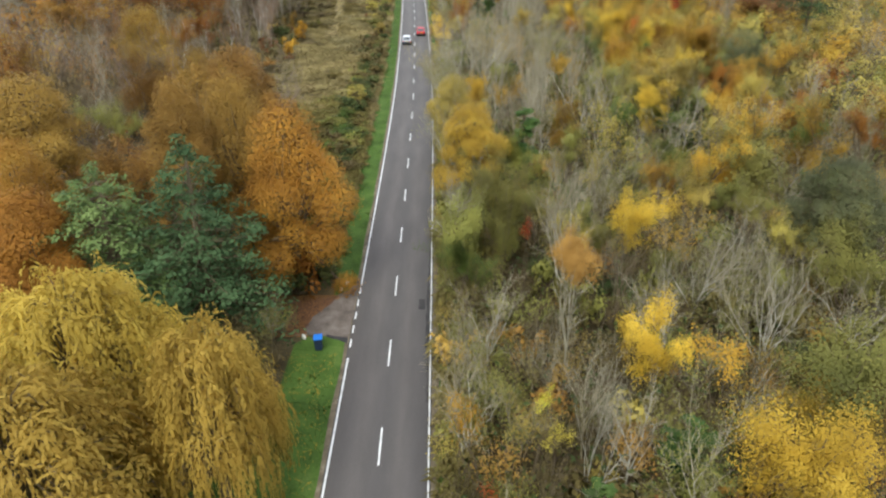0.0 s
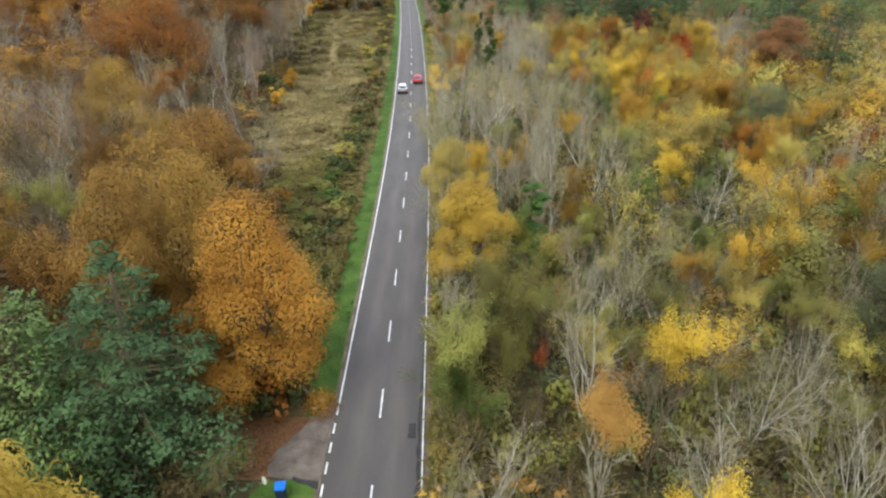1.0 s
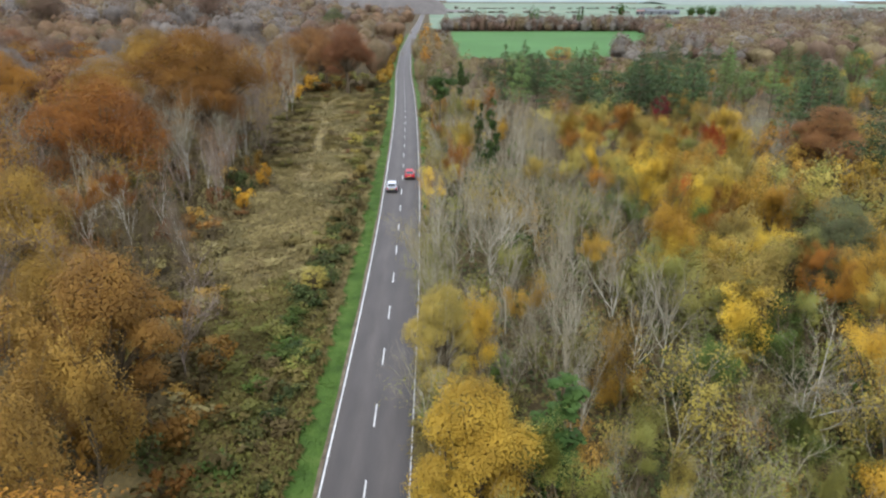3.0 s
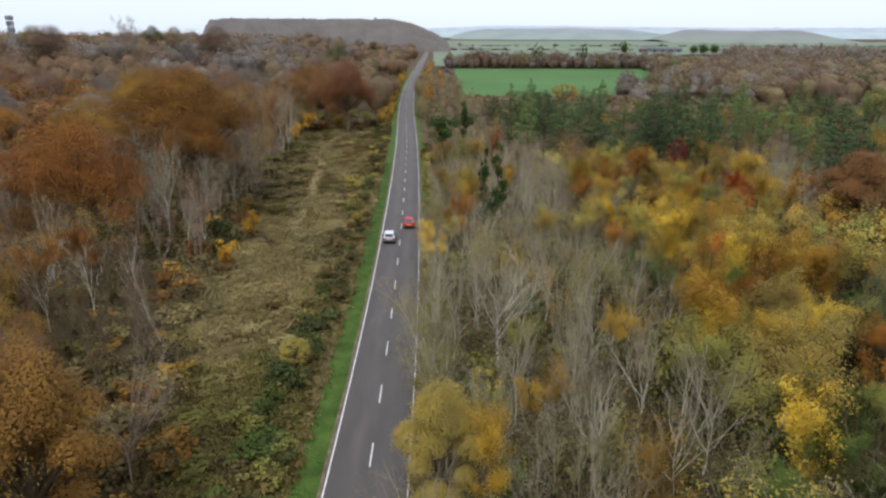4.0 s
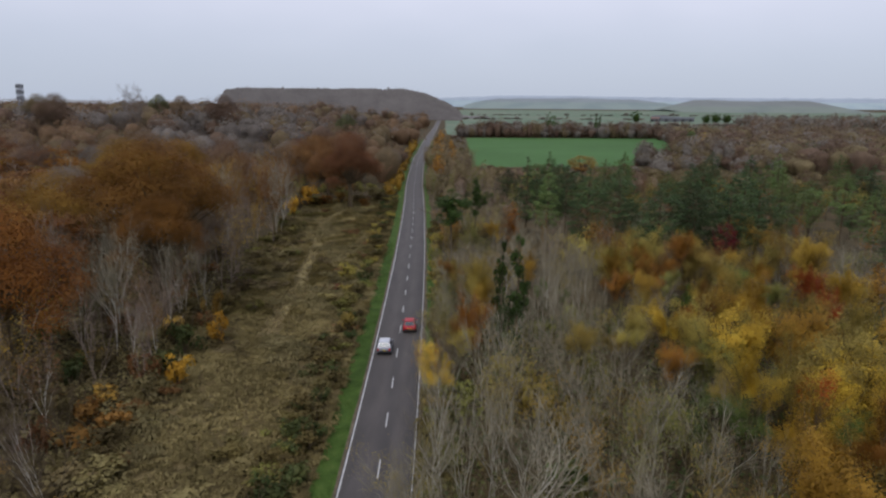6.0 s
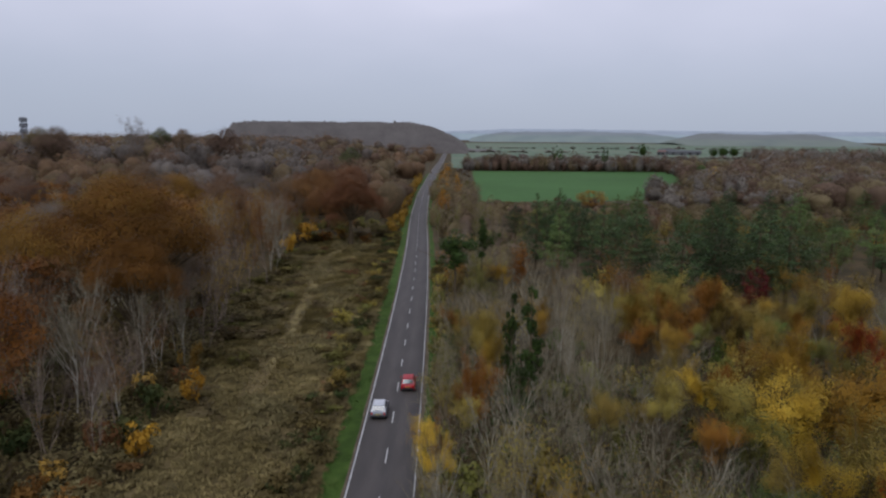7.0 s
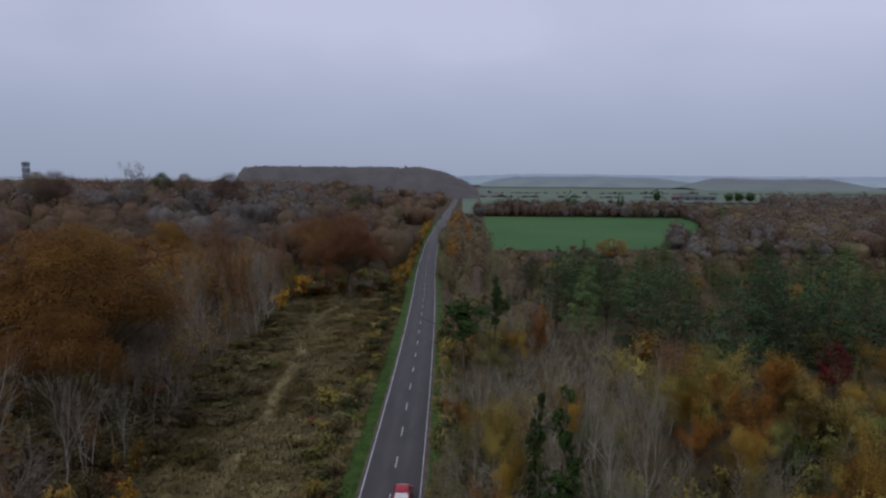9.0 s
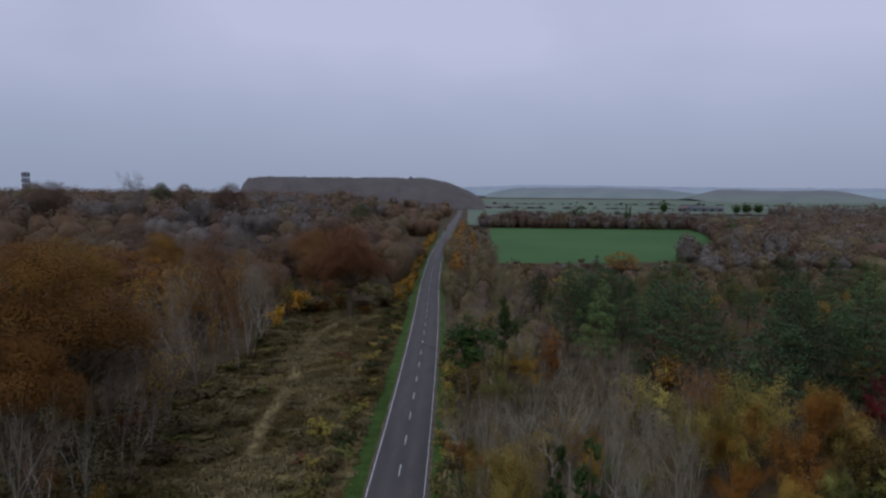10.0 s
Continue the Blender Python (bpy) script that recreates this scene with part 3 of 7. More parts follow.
def willow_form(seed, height=10.5, radius=6.0, plumes=150, strands=26):
    """A weeping willow: arching limbs that end in feathery plumes of hanging, leafy strands."""
    rng = np.random.default_rng(seed)
    tubes, cs, ds, hubs = Tubes(), [], [], []
    tubes.limb([(0, 0, -0.25), (0.1, 0, height * 0.25), (0.0, 0.1, height * 0.5)], [0.42, 0.34, 0.22], 8)
    swell = rng.uniform(0, 6.28, 3)
    for i in range(plumes):
        w = i * 2.39996 + rng.uniform(-0.3, 0.3)
        d = math.sqrt((i + 0.5) / plumes)
        reach = radius * d * (0.86 + 0.10 * math.sin(3 * w + swell[0]))
        top = height * (0.98 - 0.50 * d ** 2.6) * (1 + 0.06 * math.sin(2.6 * w + swell[1] + 5 * d)) * rng.uniform(0.88, 1.02)
        if i % 3 == 0 and d > 0.35:
            top *= rng.uniform(0.55, 0.85)
        end = np.array((reach * math.cos(w), reach * math.sin(w), top))
        root = np.array((0, 0, height * rng.uniform(0.3, 0.5)))
        knee = root * 0.4 + end * 0.6 + np.array((0, 0, 0.16 * height * (1 - 0.5 * d)))
        knee[2] = min(knee[2], top * 0.98)
        tubes.limb([root, (root + knee) / 2 + np.array((0, 0, 0.25)), knee, end], [0.10, 0.07, 0.04, 0.014], 3)
        aim = np.array((math.cos(w), math.sin(w), 0.0)) + rng.normal(0, 0.3, 3)
        length = rng.uniform(1.5, 3.0) * (0.75 + 0.4 * d)
        for j in range(strands):
            back = rng.uniform(0, 1) ** 1.5
            q = end + (knee - end) * back * 0.7 + rng.normal(0, 0.20, 3)
            run = unit(aim * rng.uniform(0.3, 1.2) + rng.normal(0, 0.35, 3) + np.array((0, 0, 0.75)))
            far = length * rng.uniform(0.45, 1.1)
            steps = max(4, int(far / 0.19))
            first = q
            for k in range(steps):
                run = unit(run + np.array((0, 0, -0.34 - 0.05 * k)) + rng.normal(0, 0.16, 3))
                q = q + run * 0.19
                if q[2] < 0.35:
                    break
                cs.append(q + rng.normal(0, 0.045, 3))
                ds.append(run)
                hubs.append(end)
            if j % 7 == 0:
                tubes.twig(first, q, 0.035, rng)
    c, d, hub = np.array(cs), np.array(ds), np.array(hubs)
    d = unit(d + rng.normal(0, 0.16, d.shape))
    side = unit(np.cross(d, rng.normal(0, 1, d.shape)))
    n = np.cross(d, side)
    s = rng.uniform(0.20, 0.38, (len(c), 1))
    out = unit(unit(c * np.array((1, 1, 0)) / radius + np.array((0, 0, 0.5))) + 0.55 * unit(c - hub + np.array((0, 0, 0.9))))
    flip = (n * out).sum(1, keepdims=True) < 0
    side, n = np.where(flip, -side, side), np.where(flip, -n, n)
    v = (np.stack([c - d * s * 0.5, c - side * s * 0.15 + n * 0.02, c + d * s * 0.55, c + side * s * 0.15 + n * 0.02], axis=1), unit(out + n * 0.16))
    h, r = extent(v[0].reshape(-1, 3))
    return {"trunk": mesh_of("trunk", tubes.v, tubes.f, BARK["brown"]), "crown": quads("crown", v), "h": h, "r": r}


def ivy_form(seed, height=13.5, radius=1.5, n=3600, start=0.02, arms=6, spread=0.55, tall=1.5):
    """A bole and a few steep limbs, wrapped in ragged sleeves of ivy."""
    rng = np.random.default_rng(seed)
    tubes = Tubes()
    axes = [(np.array((0, 0, -0.25)), np.array((rng.normal(0, 0.3), rng.normal(0, 0.3), height)))]
    for i in range(arms):
        f = rng.uniform(max(0.3, start), max(0.75, start + 0.12))
        a = axes[0][0] + (axes[0][1] - axes[0][0]) * f
        w = rng.uniform(0, 6.28)
        far = radius * spread * rng.uniform(0.6, 1.4)
        axes.append((a, a + np.array((math.cos(w) * far, math.sin(w) * far, height * rng.uniform(0.12, 0.24) * min(1.0, tall)))))
    for i, (a, b) in enumerate(axes):
        tubes.limb([a, (a + b) / 2 + rng.normal(0, 0.08, 3), b], [0.2, 0.14, 0.04] if i == 0 else [0.08, 0.05, 0.02], 5)
    clumps = 64
    k = np.where(rng.uniform(0, 1, clumps) < 0.6, 0, rng.integers(1, len(axes), clumps))
    f = rng.uniform(0, 1, clumps)
    f = np.where(k == 0, start + (0.99 - start) * f, 0.15 + 0.85 * f)[:, None]
    a, b = np.array([axes[i][0] for i in k]), np.array([axes[i][1] for i in k])
    size = radius * np.where(k == 0, 0.42 - 0.24 * f[:, 0], 0.26) * rng.uniform(0.5, 1.35, clumps)
    c = a + (b - a) * f + rng.normal(0, 0.16, (clumps, 3)) * radius
    each = n // clumps
    v = clump_leaves(rng, c, size, each, 0.26, np.array((0, 0, height * 0.4)), tall, 0.8, jitter=0.6)
    h, r = extent(v[0].reshape(-1, 3))
    return {"trunk": mesh_of("trunk", tubes.v, tubes.f, BARK["brown"]), "crown": quads("crown", v), "h": h, "r": r}


def shrub_form(seed, n=520, leaf=0.30, radius=1.6, height=2.2):
    rng = np.random.default_rng(seed)
    tubes = Tubes()
    foot = tubes.limb([(0, 0, -0.15), (0, 0, 0.08)], [0.10, 0.08], 6)[1]
    for i in range(9):
        w, L = rng.uniform(0, 6.28), rng.uniform(0.5, 1.0)
        tip = np.array((radius * 0.8 * L * math.cos(w), radius * 0.8 * L * math.sin(w), height * rng.uniform(0.6, 1.05)))
        tubes.limb([(0.1 * math.cos(w), 0.1 * math.sin(w), -0.1), tip * np.array((0.4, 0.4, 0.55)), tip], [0.035, 0.025, 0.008], 3, [foot[q] for q in (0, 2, 4)])
    m = 12
    hub = np.stack([rng.normal(0, radius * 0.42, m), rng.normal(0, radius * 0.42, m), rng.uniform(0.25, 0.8, m) * height], axis=1)
    c = hub[rng.integers(0, m, n)]
    out = unit(rng.normal(0, 1, (n, 3)) + np.array((0, 0, 0.5)))
    c = c + out * radius * 0.42 * rng.uniform(0.4, 1.0, (n, 1)) * np.array((1, 1, 0.8))
    c[:, 2] = np.abs(c[:, 2])
    v = leaves(rng, c, out, leaf, jitter=0.7)
    h, r = extent(v[0].reshape(-1, 3))
    return {"trunk": mesh_of("stem", tubes.v, tubes.f, BARK["brown"]), "crown": quads("crown", v), "h": h, "r": r}


def twig_shrub(seed, n=900, leaf=0.15, radius=1.6, height=2.2, canes=46):
    """A shrub of many thin arching canes with small leaves strewn along them."""
    rng = np.random.default_rng(seed)
    tubes = Tubes()
    foot = tubes.limb([(0, 0, -0.15), (0, 0, 0.06)], [0.12, 0.09], 6)[1]
    at = []
    for i in range(canes):
        w, far, tall = rng.uniform(0, 6.28), radius * rng.uniform(0.3, 1.0), height * rng.uniform(0.55, 1.05)
        d = np.array((math.cos(w), math.sin(w), 0.0))
        line = [d * 0.08 + np.array((0, 0, -0.1)), d * far * 0.30 + np.array((0, 0, tall * 0.55)), d * far * 0.68 + np.array((0, 0, tall)), d * far * 1.1 + np.array((0, 0, tall * rng.uniform(0.72, 1.0)))]
        tubes.limb(line, [0.030, 0.022, 0.015, 0.006], 3, [foot[q] for q in (0, 2, 4)])
        for t in rng.uniform(0.25, 1.0, n // canes):
            k = min(2, int(t * 3))
            at.append(line[k] + (line[k + 1] - line[k]) * (t * 3 - k))
    at = np.array(at) + rng.normal(0, 0.13, (len(at), 3))
    at[:, 2] = np.abs(at[:, 2])
    v = leaves(rng, at, unit(at * np.array((0.6, 0.6, 0.2)) + np.array((0, 0, 0.6))), leaf, jitter=0.7, slim=0.5)
    h, r = extent(v[0].reshape(-1, 3))
    return {"trunk": mesh_of("stem", tubes.v, tubes.f, BARK["brown"]), "crown": quads("crown", v), "h": h, "r": r}


FORM = {
    "great": [great_form(46, domes=19, n=42000, leaf=0.17), great_form(47, domes=23, n=42000, leaf=0.17), great_form(48, domes=17, n=40000, leaf=0.17, low=0.42)],
    "lobed": [great_form(49, height=14.8, radius=4.8, domes=34, n=52000, leaf=0.125, low=0.06, deep=0.95), great_form(50, height=13.0, radius=4.4, domes=28, n=40000, leaf=0.14, low=0.12, deep=0.85)],
    "bare": [bare_form(s) for s in (11, 12, 13)] + [bare_form(14, stems=4, kids=(4, 7, 4, 3), fork=(14, 38)), bare_form(15, stems=2, kids=(6, 7, 5, 3), fork=(15, 42)), bare_form(18, stems=3, kids=(5, 7, 4, 3), fork=(14, 40)), bare_form(19, kids=(10, 7, 5, 3), fork=(26, 56))],
    "barefar": [bare_form(s, kids=(6, 6, 4, 4)) for s in (16, 17)],
    "sparse": [bare_form(21, kids=(7, 6, 5, 4), leafy=1700, leaf=0.18), bare_form(22, kids=(6, 7, 5, 4), leafy=1700, leaf=0.18), bare_form(23, stems=3, kids=(4, 6, 5, 4), leafy=1600, leaf=0.18)],
    "leafier": [bare_form(26, kids=(7, 7, 5, 3), leafy=2600, leaf=0.24), bare_form(27, kids=(8, 6, 5, 3), leafy=2600, leaf=0.24)],
    "twiggy": [vase_form(s, per_tip=9, leaf=0.36, kids=(5, 5, 4), scatter=0.6) for s in (63, 64)],
    "sparsefar": [bare_form(24, kids=(5, 5, 4, 3), leafy=420, leaf=0.40), bare_form(25, kids=(6, 5, 4, 3), leafy=420, leaf=0.40)],
    "vase": [vase_form(s, per_tip=62, leaf=0.165, scatter=0.36) for s in (31, 32, 33, 34)],
    "vasefar": [vase_form(s, per_tip=9, leaf=0.40, kids=(6, 5, 4)) for s in (35, 38)],
    "maple": [vase_form(39, per_tip=120, leaf=0.115, kids=(9, 6, 5), fork=(22, 55), scatter=0.38)],
    "fine": [vase_form(36, per_tip=60, leaf=0.165, kids=(8, 6, 5), scatter=0.36), vase_form(37, per_tip=60, leaf=0.165, kids=(8, 6, 5), scatter=0.36)],
    "round": [round_form(s, clumps=64, per_clump=60, leaf=0.34) for s in (41, 42, 43, 44)],
    "roundfar": [round_form(s, clumps=46, per_clump=34, leaf=0.55) for s in (45, 48)],
    "pine": [pine_form(51), pine_form(52, tiers=8, start=0.42, clump=1.1), pine_form(53, tiers=9, arms=8, start=0.34), pine_form(54, tiers=11, radius=3.6, start=0.22, cone=0.8)],
    "scots": [round_form(s, height=15.0, radius=4.0, clumps=46, per_clump=52, leaf=0.34, base=0.42, lobes=6) for s in (57, 58, 59)],
    "denselow": [pine_form(56, height=14, radius=4.4, tiers=16, arms=10, start=0.04, each=58, needle=0.24, clump=0.86, cone=0.75), pine_form(55, height=14, radius=4.4, tiers=15, arms=10, start=0.05, each=58, needle=0.24, clump=0.95, cone=0.6)],
    "willow": [willow_form(61), willow_form(62, height=8.5, radius=4.6, plumes=110)],
    "ivy": [ivy_form(66), ivy_form(67)],
    "ivyhead": [ivy_form(68, height=15.0, radius=3.4, n=4200, start=0.66, arms=11, spread=1.1, tall=0.8), ivy_form(69, height=15.0, radius=3.0, n=4200, start=0.70, arms=10, spread=1.1, tall=0.8)],
    "twigshrub": [twig_shrub(s) for s in (75, 76, 77)] + [twig_shrub(78, n=1500, leaf=0.17)],
    "shrub": [shrub_form(s, n=300, leaf=0.34) for s in (71, 72, 73, 74)],
}

TAKEN = []
TWIGS = {"white": "dim", "grey": "twig", "pale": "twig", "tan": "twig", "mauve": "dim", "brown": "brown"}


def plant(name, form, x, y, h, r, leaf="", bark="", label="", category="tree", group="", pick=None, z=0.0, lean=0.0, puff=1.0):
    """One tree or shrub of that height and crown radius, at its place."""
    k = len(TAKEN)
    f = FORM[form][k % len(FORM[form]) if pick is None else pick]
    top = new(name)
    s, up = r / f["r"], h / f["h"]
    top.matrix_basis = Matrix.Translation((x, y, z)) @ Matrix.Rotation(radians(-lean), 4, "Y") @ Matrix.Rotation(random.uniform(0, 6.283), 4, "Z")
    wood = part("stem" if form.endswith("shrub") else "trunk", f["trunk"], BARK["pale" if bark == "grey" and form == "bare" else bark] if bark else None, top)
    wood.scale = (s, s, up)
    if "twigs" in f:
        part("branchwork", f["twigs"], BARK[TWIGS[bark]] if bark else None, top).scale = (s, s, up)
    if f["crown"]:
        # a narrow crown sits high on its bole
        deep = min(up, (1.25 if form[:4] in ("vase", "fine", "mapl", "twig") else 1.35) * puff * s) if form[:4] in ("vase", "fine", "roun", "scot", "grea", "lobe", "mapl", "twig") and form != "twigshrub" else up
        crown = part("crown", f["crown"], LEAF[leaf], top)
        crown.location, crown.scale = (0, 0, h - deep * f["h"]), (s, s, deep)
    tagged(top, label, category, group)
    TAKEN.append((x, y, r))
    return top


# ---------------------------------------------------------------- ground and road
ROAD_Y = np.array((-40, 26, 54, 77, 95, 115, 135, 155, 190, 250, 310, 410, 620, 930, 1130, 1300))
ROAD_X = np.array((-3.3, -3.6, -3.8, -3.97, -4.18, -4.68, -5.40, -6.14, -7.55, -10.6, -14.4, -18.6, -22.2, -25.2, -28.6, -32.0))
_fy = np.arange(-60, 1400, 1.0)
_fx = np.interp(_fy, ROAD_Y, ROAD_X)
for _i in range(6):
    _fx = np.convolve(np.pad(_fx, 12, mode="edge"), np.ones(25) / 25, mode="valid")
HALF = 2.82


def road_x(y):
    return float(np.interp(y, _fy, _fx))


def strip(name, left, right, y0, y1, step, z, material, parent=None):
    """A flat band along the road between two offsets from its centre line; u runs across, v along."""
    ys = np.arange(y0, y1 + step * 0.5, step)
    v, f = [], []
    for y in ys:
        c = road_x(y)
        a = left(y) if callable(left) else left
        b = right(y) if callable(right) else right
        v += [(c + a, y, z), (c + b, y, z)]
    f = [(2 * i, 2 * i + 1, 2 * i + 3, 2 * i + 2) for i in range(len(ys) - 1)]
    me = mesh_of(name, v, f, material)
    uv = me.uv_layers.new(name="across")
    for loop in me.loops:
        uv.data[loop.index].uv = (loop.vertex_index % 2, ys[loop.vertex_index // 2])
    ob = new(name, me)
    if parent:
        ob.parent = parent
    return ob


def rise(x, y):
    """The ground climbs gently in the woods far to the left of the road."""
    a = min(1, max(0, (y - 270) / 260))
    b = min(1, max(0, (road_x(y) - 25 - x) / 120))
    return 13.0 * a * a * (3 - 2 * a) * b * b * (3 - 2 * b) * min(1, max(0, (1900 - y) / 500))


def build_ground():
    bm = bmesh.new()
    xs = [-4900, -2500, -1500, -900] + list(range(-600, -20, 20)) + [-20, 0, 200, 600, 1500, 4900]
    ys = [-400, 0, 200] + list(range(260, 660, 20)) + [700, 900, 1100, 1300, 1500, 1700, 1900, 2600, 4900]
    grid = [[bm.verts.new((x, y, -0.03 + rise(x, y))) for x in xs] for y in ys]
    for i in range(len(grid) - 1):
        for j in range(len(grid[0]) - 1):
            bm.faces.new((grid[i][j], grid[i][j + 1], grid[i + 1][j + 1], grid[i + 1][j]))
    me = bpy.data.meshes.new("ground")
    bm.to_mesh(me)
    bm.free()
    me.materials.append(LITTER)
    tagged(new("ground", me), "woodland floor of brown leaf litter and soil", "ground", kind="structure")


def sheet(name, corners, z, material, label, category="field"):
    ob = new(name, mesh_of(name, [(x, y, z) for x, y in corners], [tuple(range(len(corners)))], material))
    return tagged(ob, label, category, kind="structure")


def wobble(seed, amount, scale=0.05):
    return lambda y: amount * noise.noise((y * scale, seed * 7.3, 0.0))


build_ground()
road = tagged(strip("road", -HALF - 0.16, HALF + 0.14, -40, 1290, 2, 0.03, ASPHALT), "two-lane country road of worn grey asphalt with white markings", "road", kind="structure")
_w = wobble(1, 0.22, 0.23)
_w2 = wobble(2, 0.5, 0.11)
_w3 = wobble(3, 0.6, 0.09)
tagged(strip("roadside_soil", lambda y: -HALF - 0.42 + _w(y) * 0.5, -HALF - 0.1, -40, 1200, 1.5, 0.015, SOIL), "strip of bare brown soil along the road", "soil", kind="structure")
tagged(strip("roadside_soil", HALF + 0.1, lambda y: HALF + 0.55 + _w(y + 40), -40, 1200, 1.5, 0.015, SOIL), "strip of bare brown soil along the road", "soil", kind="structure")
tagged(strip("verge", lambda y: -HALF - (4.1 if y < 39 else 2.35) + _w2(y), -HALF - 0.38, -40, 600, 1.0, 0.008, TURF), "mown green grass verge beside the road", "verge", kind="structure")
tagged(strip("verge", HALF + 0.45, lambda y: HALF + 1.7 + _w3(y), -40, 600, 1.0, 0.008, TURF), "narrow shaded grass verge under the trees", "verge", kind="structure")
tagged(strip("meadow", lambda y: -HALF - 19 + (4 if y < 80 else 0) - (7 if y > 150 else 0) + 3 * _w2(y * 0.4), -HALF - 1.4, 52, 266, 2.0, -0.01, MEADOW), "rough meadow of withered grass and bracken", "meadow", kind="structure")


def driveway_edge(points, seed, amount=0.12, step=0.35):
    """A ragged outline round those corners."""
    out = []
    for (x0, y0), (x1, y1) in zip(points, points[1:] + points[:1]):
        n = max(1, int(math.hypot(x1 - x0, y1 - y0) / step))
        for k in range(n):
            x, y = x0 + (x1 - x0) * k / n, y0 + (y1 - y0) * k / n
            out.append((x + amount * noise.noise((x * 1.7, y * 1.7, seed)), y + amount * noise.noise((x * 1.7, y * 1.7, seed + 9))))
    return out


sheet("driveway", driveway_edge([(-6.75, 39.7), (-7.25, 40.0), (-8.3, 40.5), (-9.7, 40.75), (-11.3, 40.5), (-13.8, 40.8), (-14, 45), (-11.2, 44.9), (-9.6, 45.4), (-8.4, 46.0), (-7.5, 46.8), (-7.0, 47.8), (-6.75, 48.2)], 2.0), 0.020, GRAVEL, "worn grey gravel driveway mouth beside the road", "driveway")
sheet("leaf_carpet", driveway_edge([(-9.8, 40.9), (-11.2, 40.6), (-13.9, 40.6), (-14, 45.4), (-11.2, 45.3), (-9.6, 45.6), (-8.3, 45.7), (-8.6, 44.9), (-9.4, 43.6), (-10.0, 42.3)], 5.0, 0.3), 0.026, LEAF_CARPET, "drift of wet red-brown fallen leaves on the driveway", "fallen leaves")
sheet("tarmac_patch", driveway_edge([(-8.4, 40.5), (-7.3, 40.0), (-6.78, 39.7), (-6.78, 40.35), (-7.6, 40.5), (-8.4, 40.78)], 7.0, 0.06, 0.2), 0.026, REPAIR, "dark tarmac strip along the edge of the driveway", "patch")
_w4 = wobble(6, 0.16, 0.9)
strip("repair_strip", lambda y: HALF - 0.36 + _w4(y) + 0.16 * min(1, abs(y - 43) / 9), lambda y: HALF - 0.10 + 0.4 * _w4(y + 31) - 0.03, 33.5, 53, 0.4, 0.034, REPAIR, road)
strip("repair_patch", lambda y: HALF - 0.92 + 0.4 * _w4(y * 2), HALF - 0.45, 44.0, 45.4, 0.2, 0.0345, REPAIR, road)



def build_markings():
    for side, at in (("left", -HALF), ("right", HALF)):
        spans = [(-40, 38.6), (47.4, 1200)] if side == "left" else [(-40, 1200)]
        for y0, y1 in spans:
            strip("edge_line", at - (0.055 if side == "left" else 0.042), at + (0.055 if side == "left" else 0.042), y0, y1, 1.5, 0.036, PAINT, road)
        if side == "left":
            y = 39.2
            while y < 46.8:
                strip("edge_dash", at - 0.055, at + 0.055, y, y + 0.95, 0.95, 0.036, PAINT, road)
                y += 1.75
    y = 1.65 - 2 * 8.86
    while y < 420:
        strip("centre_dash", -0.055, 0.055, y, y + 3.0, 1.5, 0.036, PAINT, road)
        y += 8.86
    rest = []
    while y < 1100:
        rest.append(y)
        y += 8.86
    v, f = [], []
    for y in rest:
        n, a, b = len(v), road_x(y), road_x(y + 3)
        v += [(a - 0.055, y, 0.036), (a + 0.055, y, 0.036), (b + 0.055, y + 3, 0.036), (b - 0.055, y + 3, 0.036)]
        f.append((n, n + 1, n + 2, n + 3))
    far = new("far_dashes", mesh_of("far_dashes", v, f, PAINT))
    far.parent = road
    tagged(far, kind="stuff")


build_markings()

sheet("lawn", [(-29, 12), (-24, 8.5), (-17, 7), (-11, 8), (-8.4, 6), (-8.4, 39.3), (-8.9, 40.2), (-9.7, 40.5), (-10.5, 39.6), (-10.5, 30), (-13.5, 26.5), (-22, 25), (-31, 21)], 0.0, TURF, "grass under the weeping willows", "lawn")

# fields beyond the wood
sheet("field", [(8, 374), (60, 382), (122, 408), (172, 648), (8, 637)], 0.0, FIELD, "flat bright green field of young winter wheat", "field")
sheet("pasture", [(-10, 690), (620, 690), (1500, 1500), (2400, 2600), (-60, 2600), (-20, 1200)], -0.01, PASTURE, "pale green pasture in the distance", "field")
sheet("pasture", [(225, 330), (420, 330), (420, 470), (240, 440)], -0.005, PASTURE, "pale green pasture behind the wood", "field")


# ---------------------------------------------------------------- distance: hills and far woods
# greyed and lightened: the haze before the plantation is in this colour
HAZE_WOOD = rough_material("misty_wood", [(0.3, (0.112, 0.102, 0.097)), (0.7, (0.164, 0.149, 0.141))], 0.03, fine=0.35)


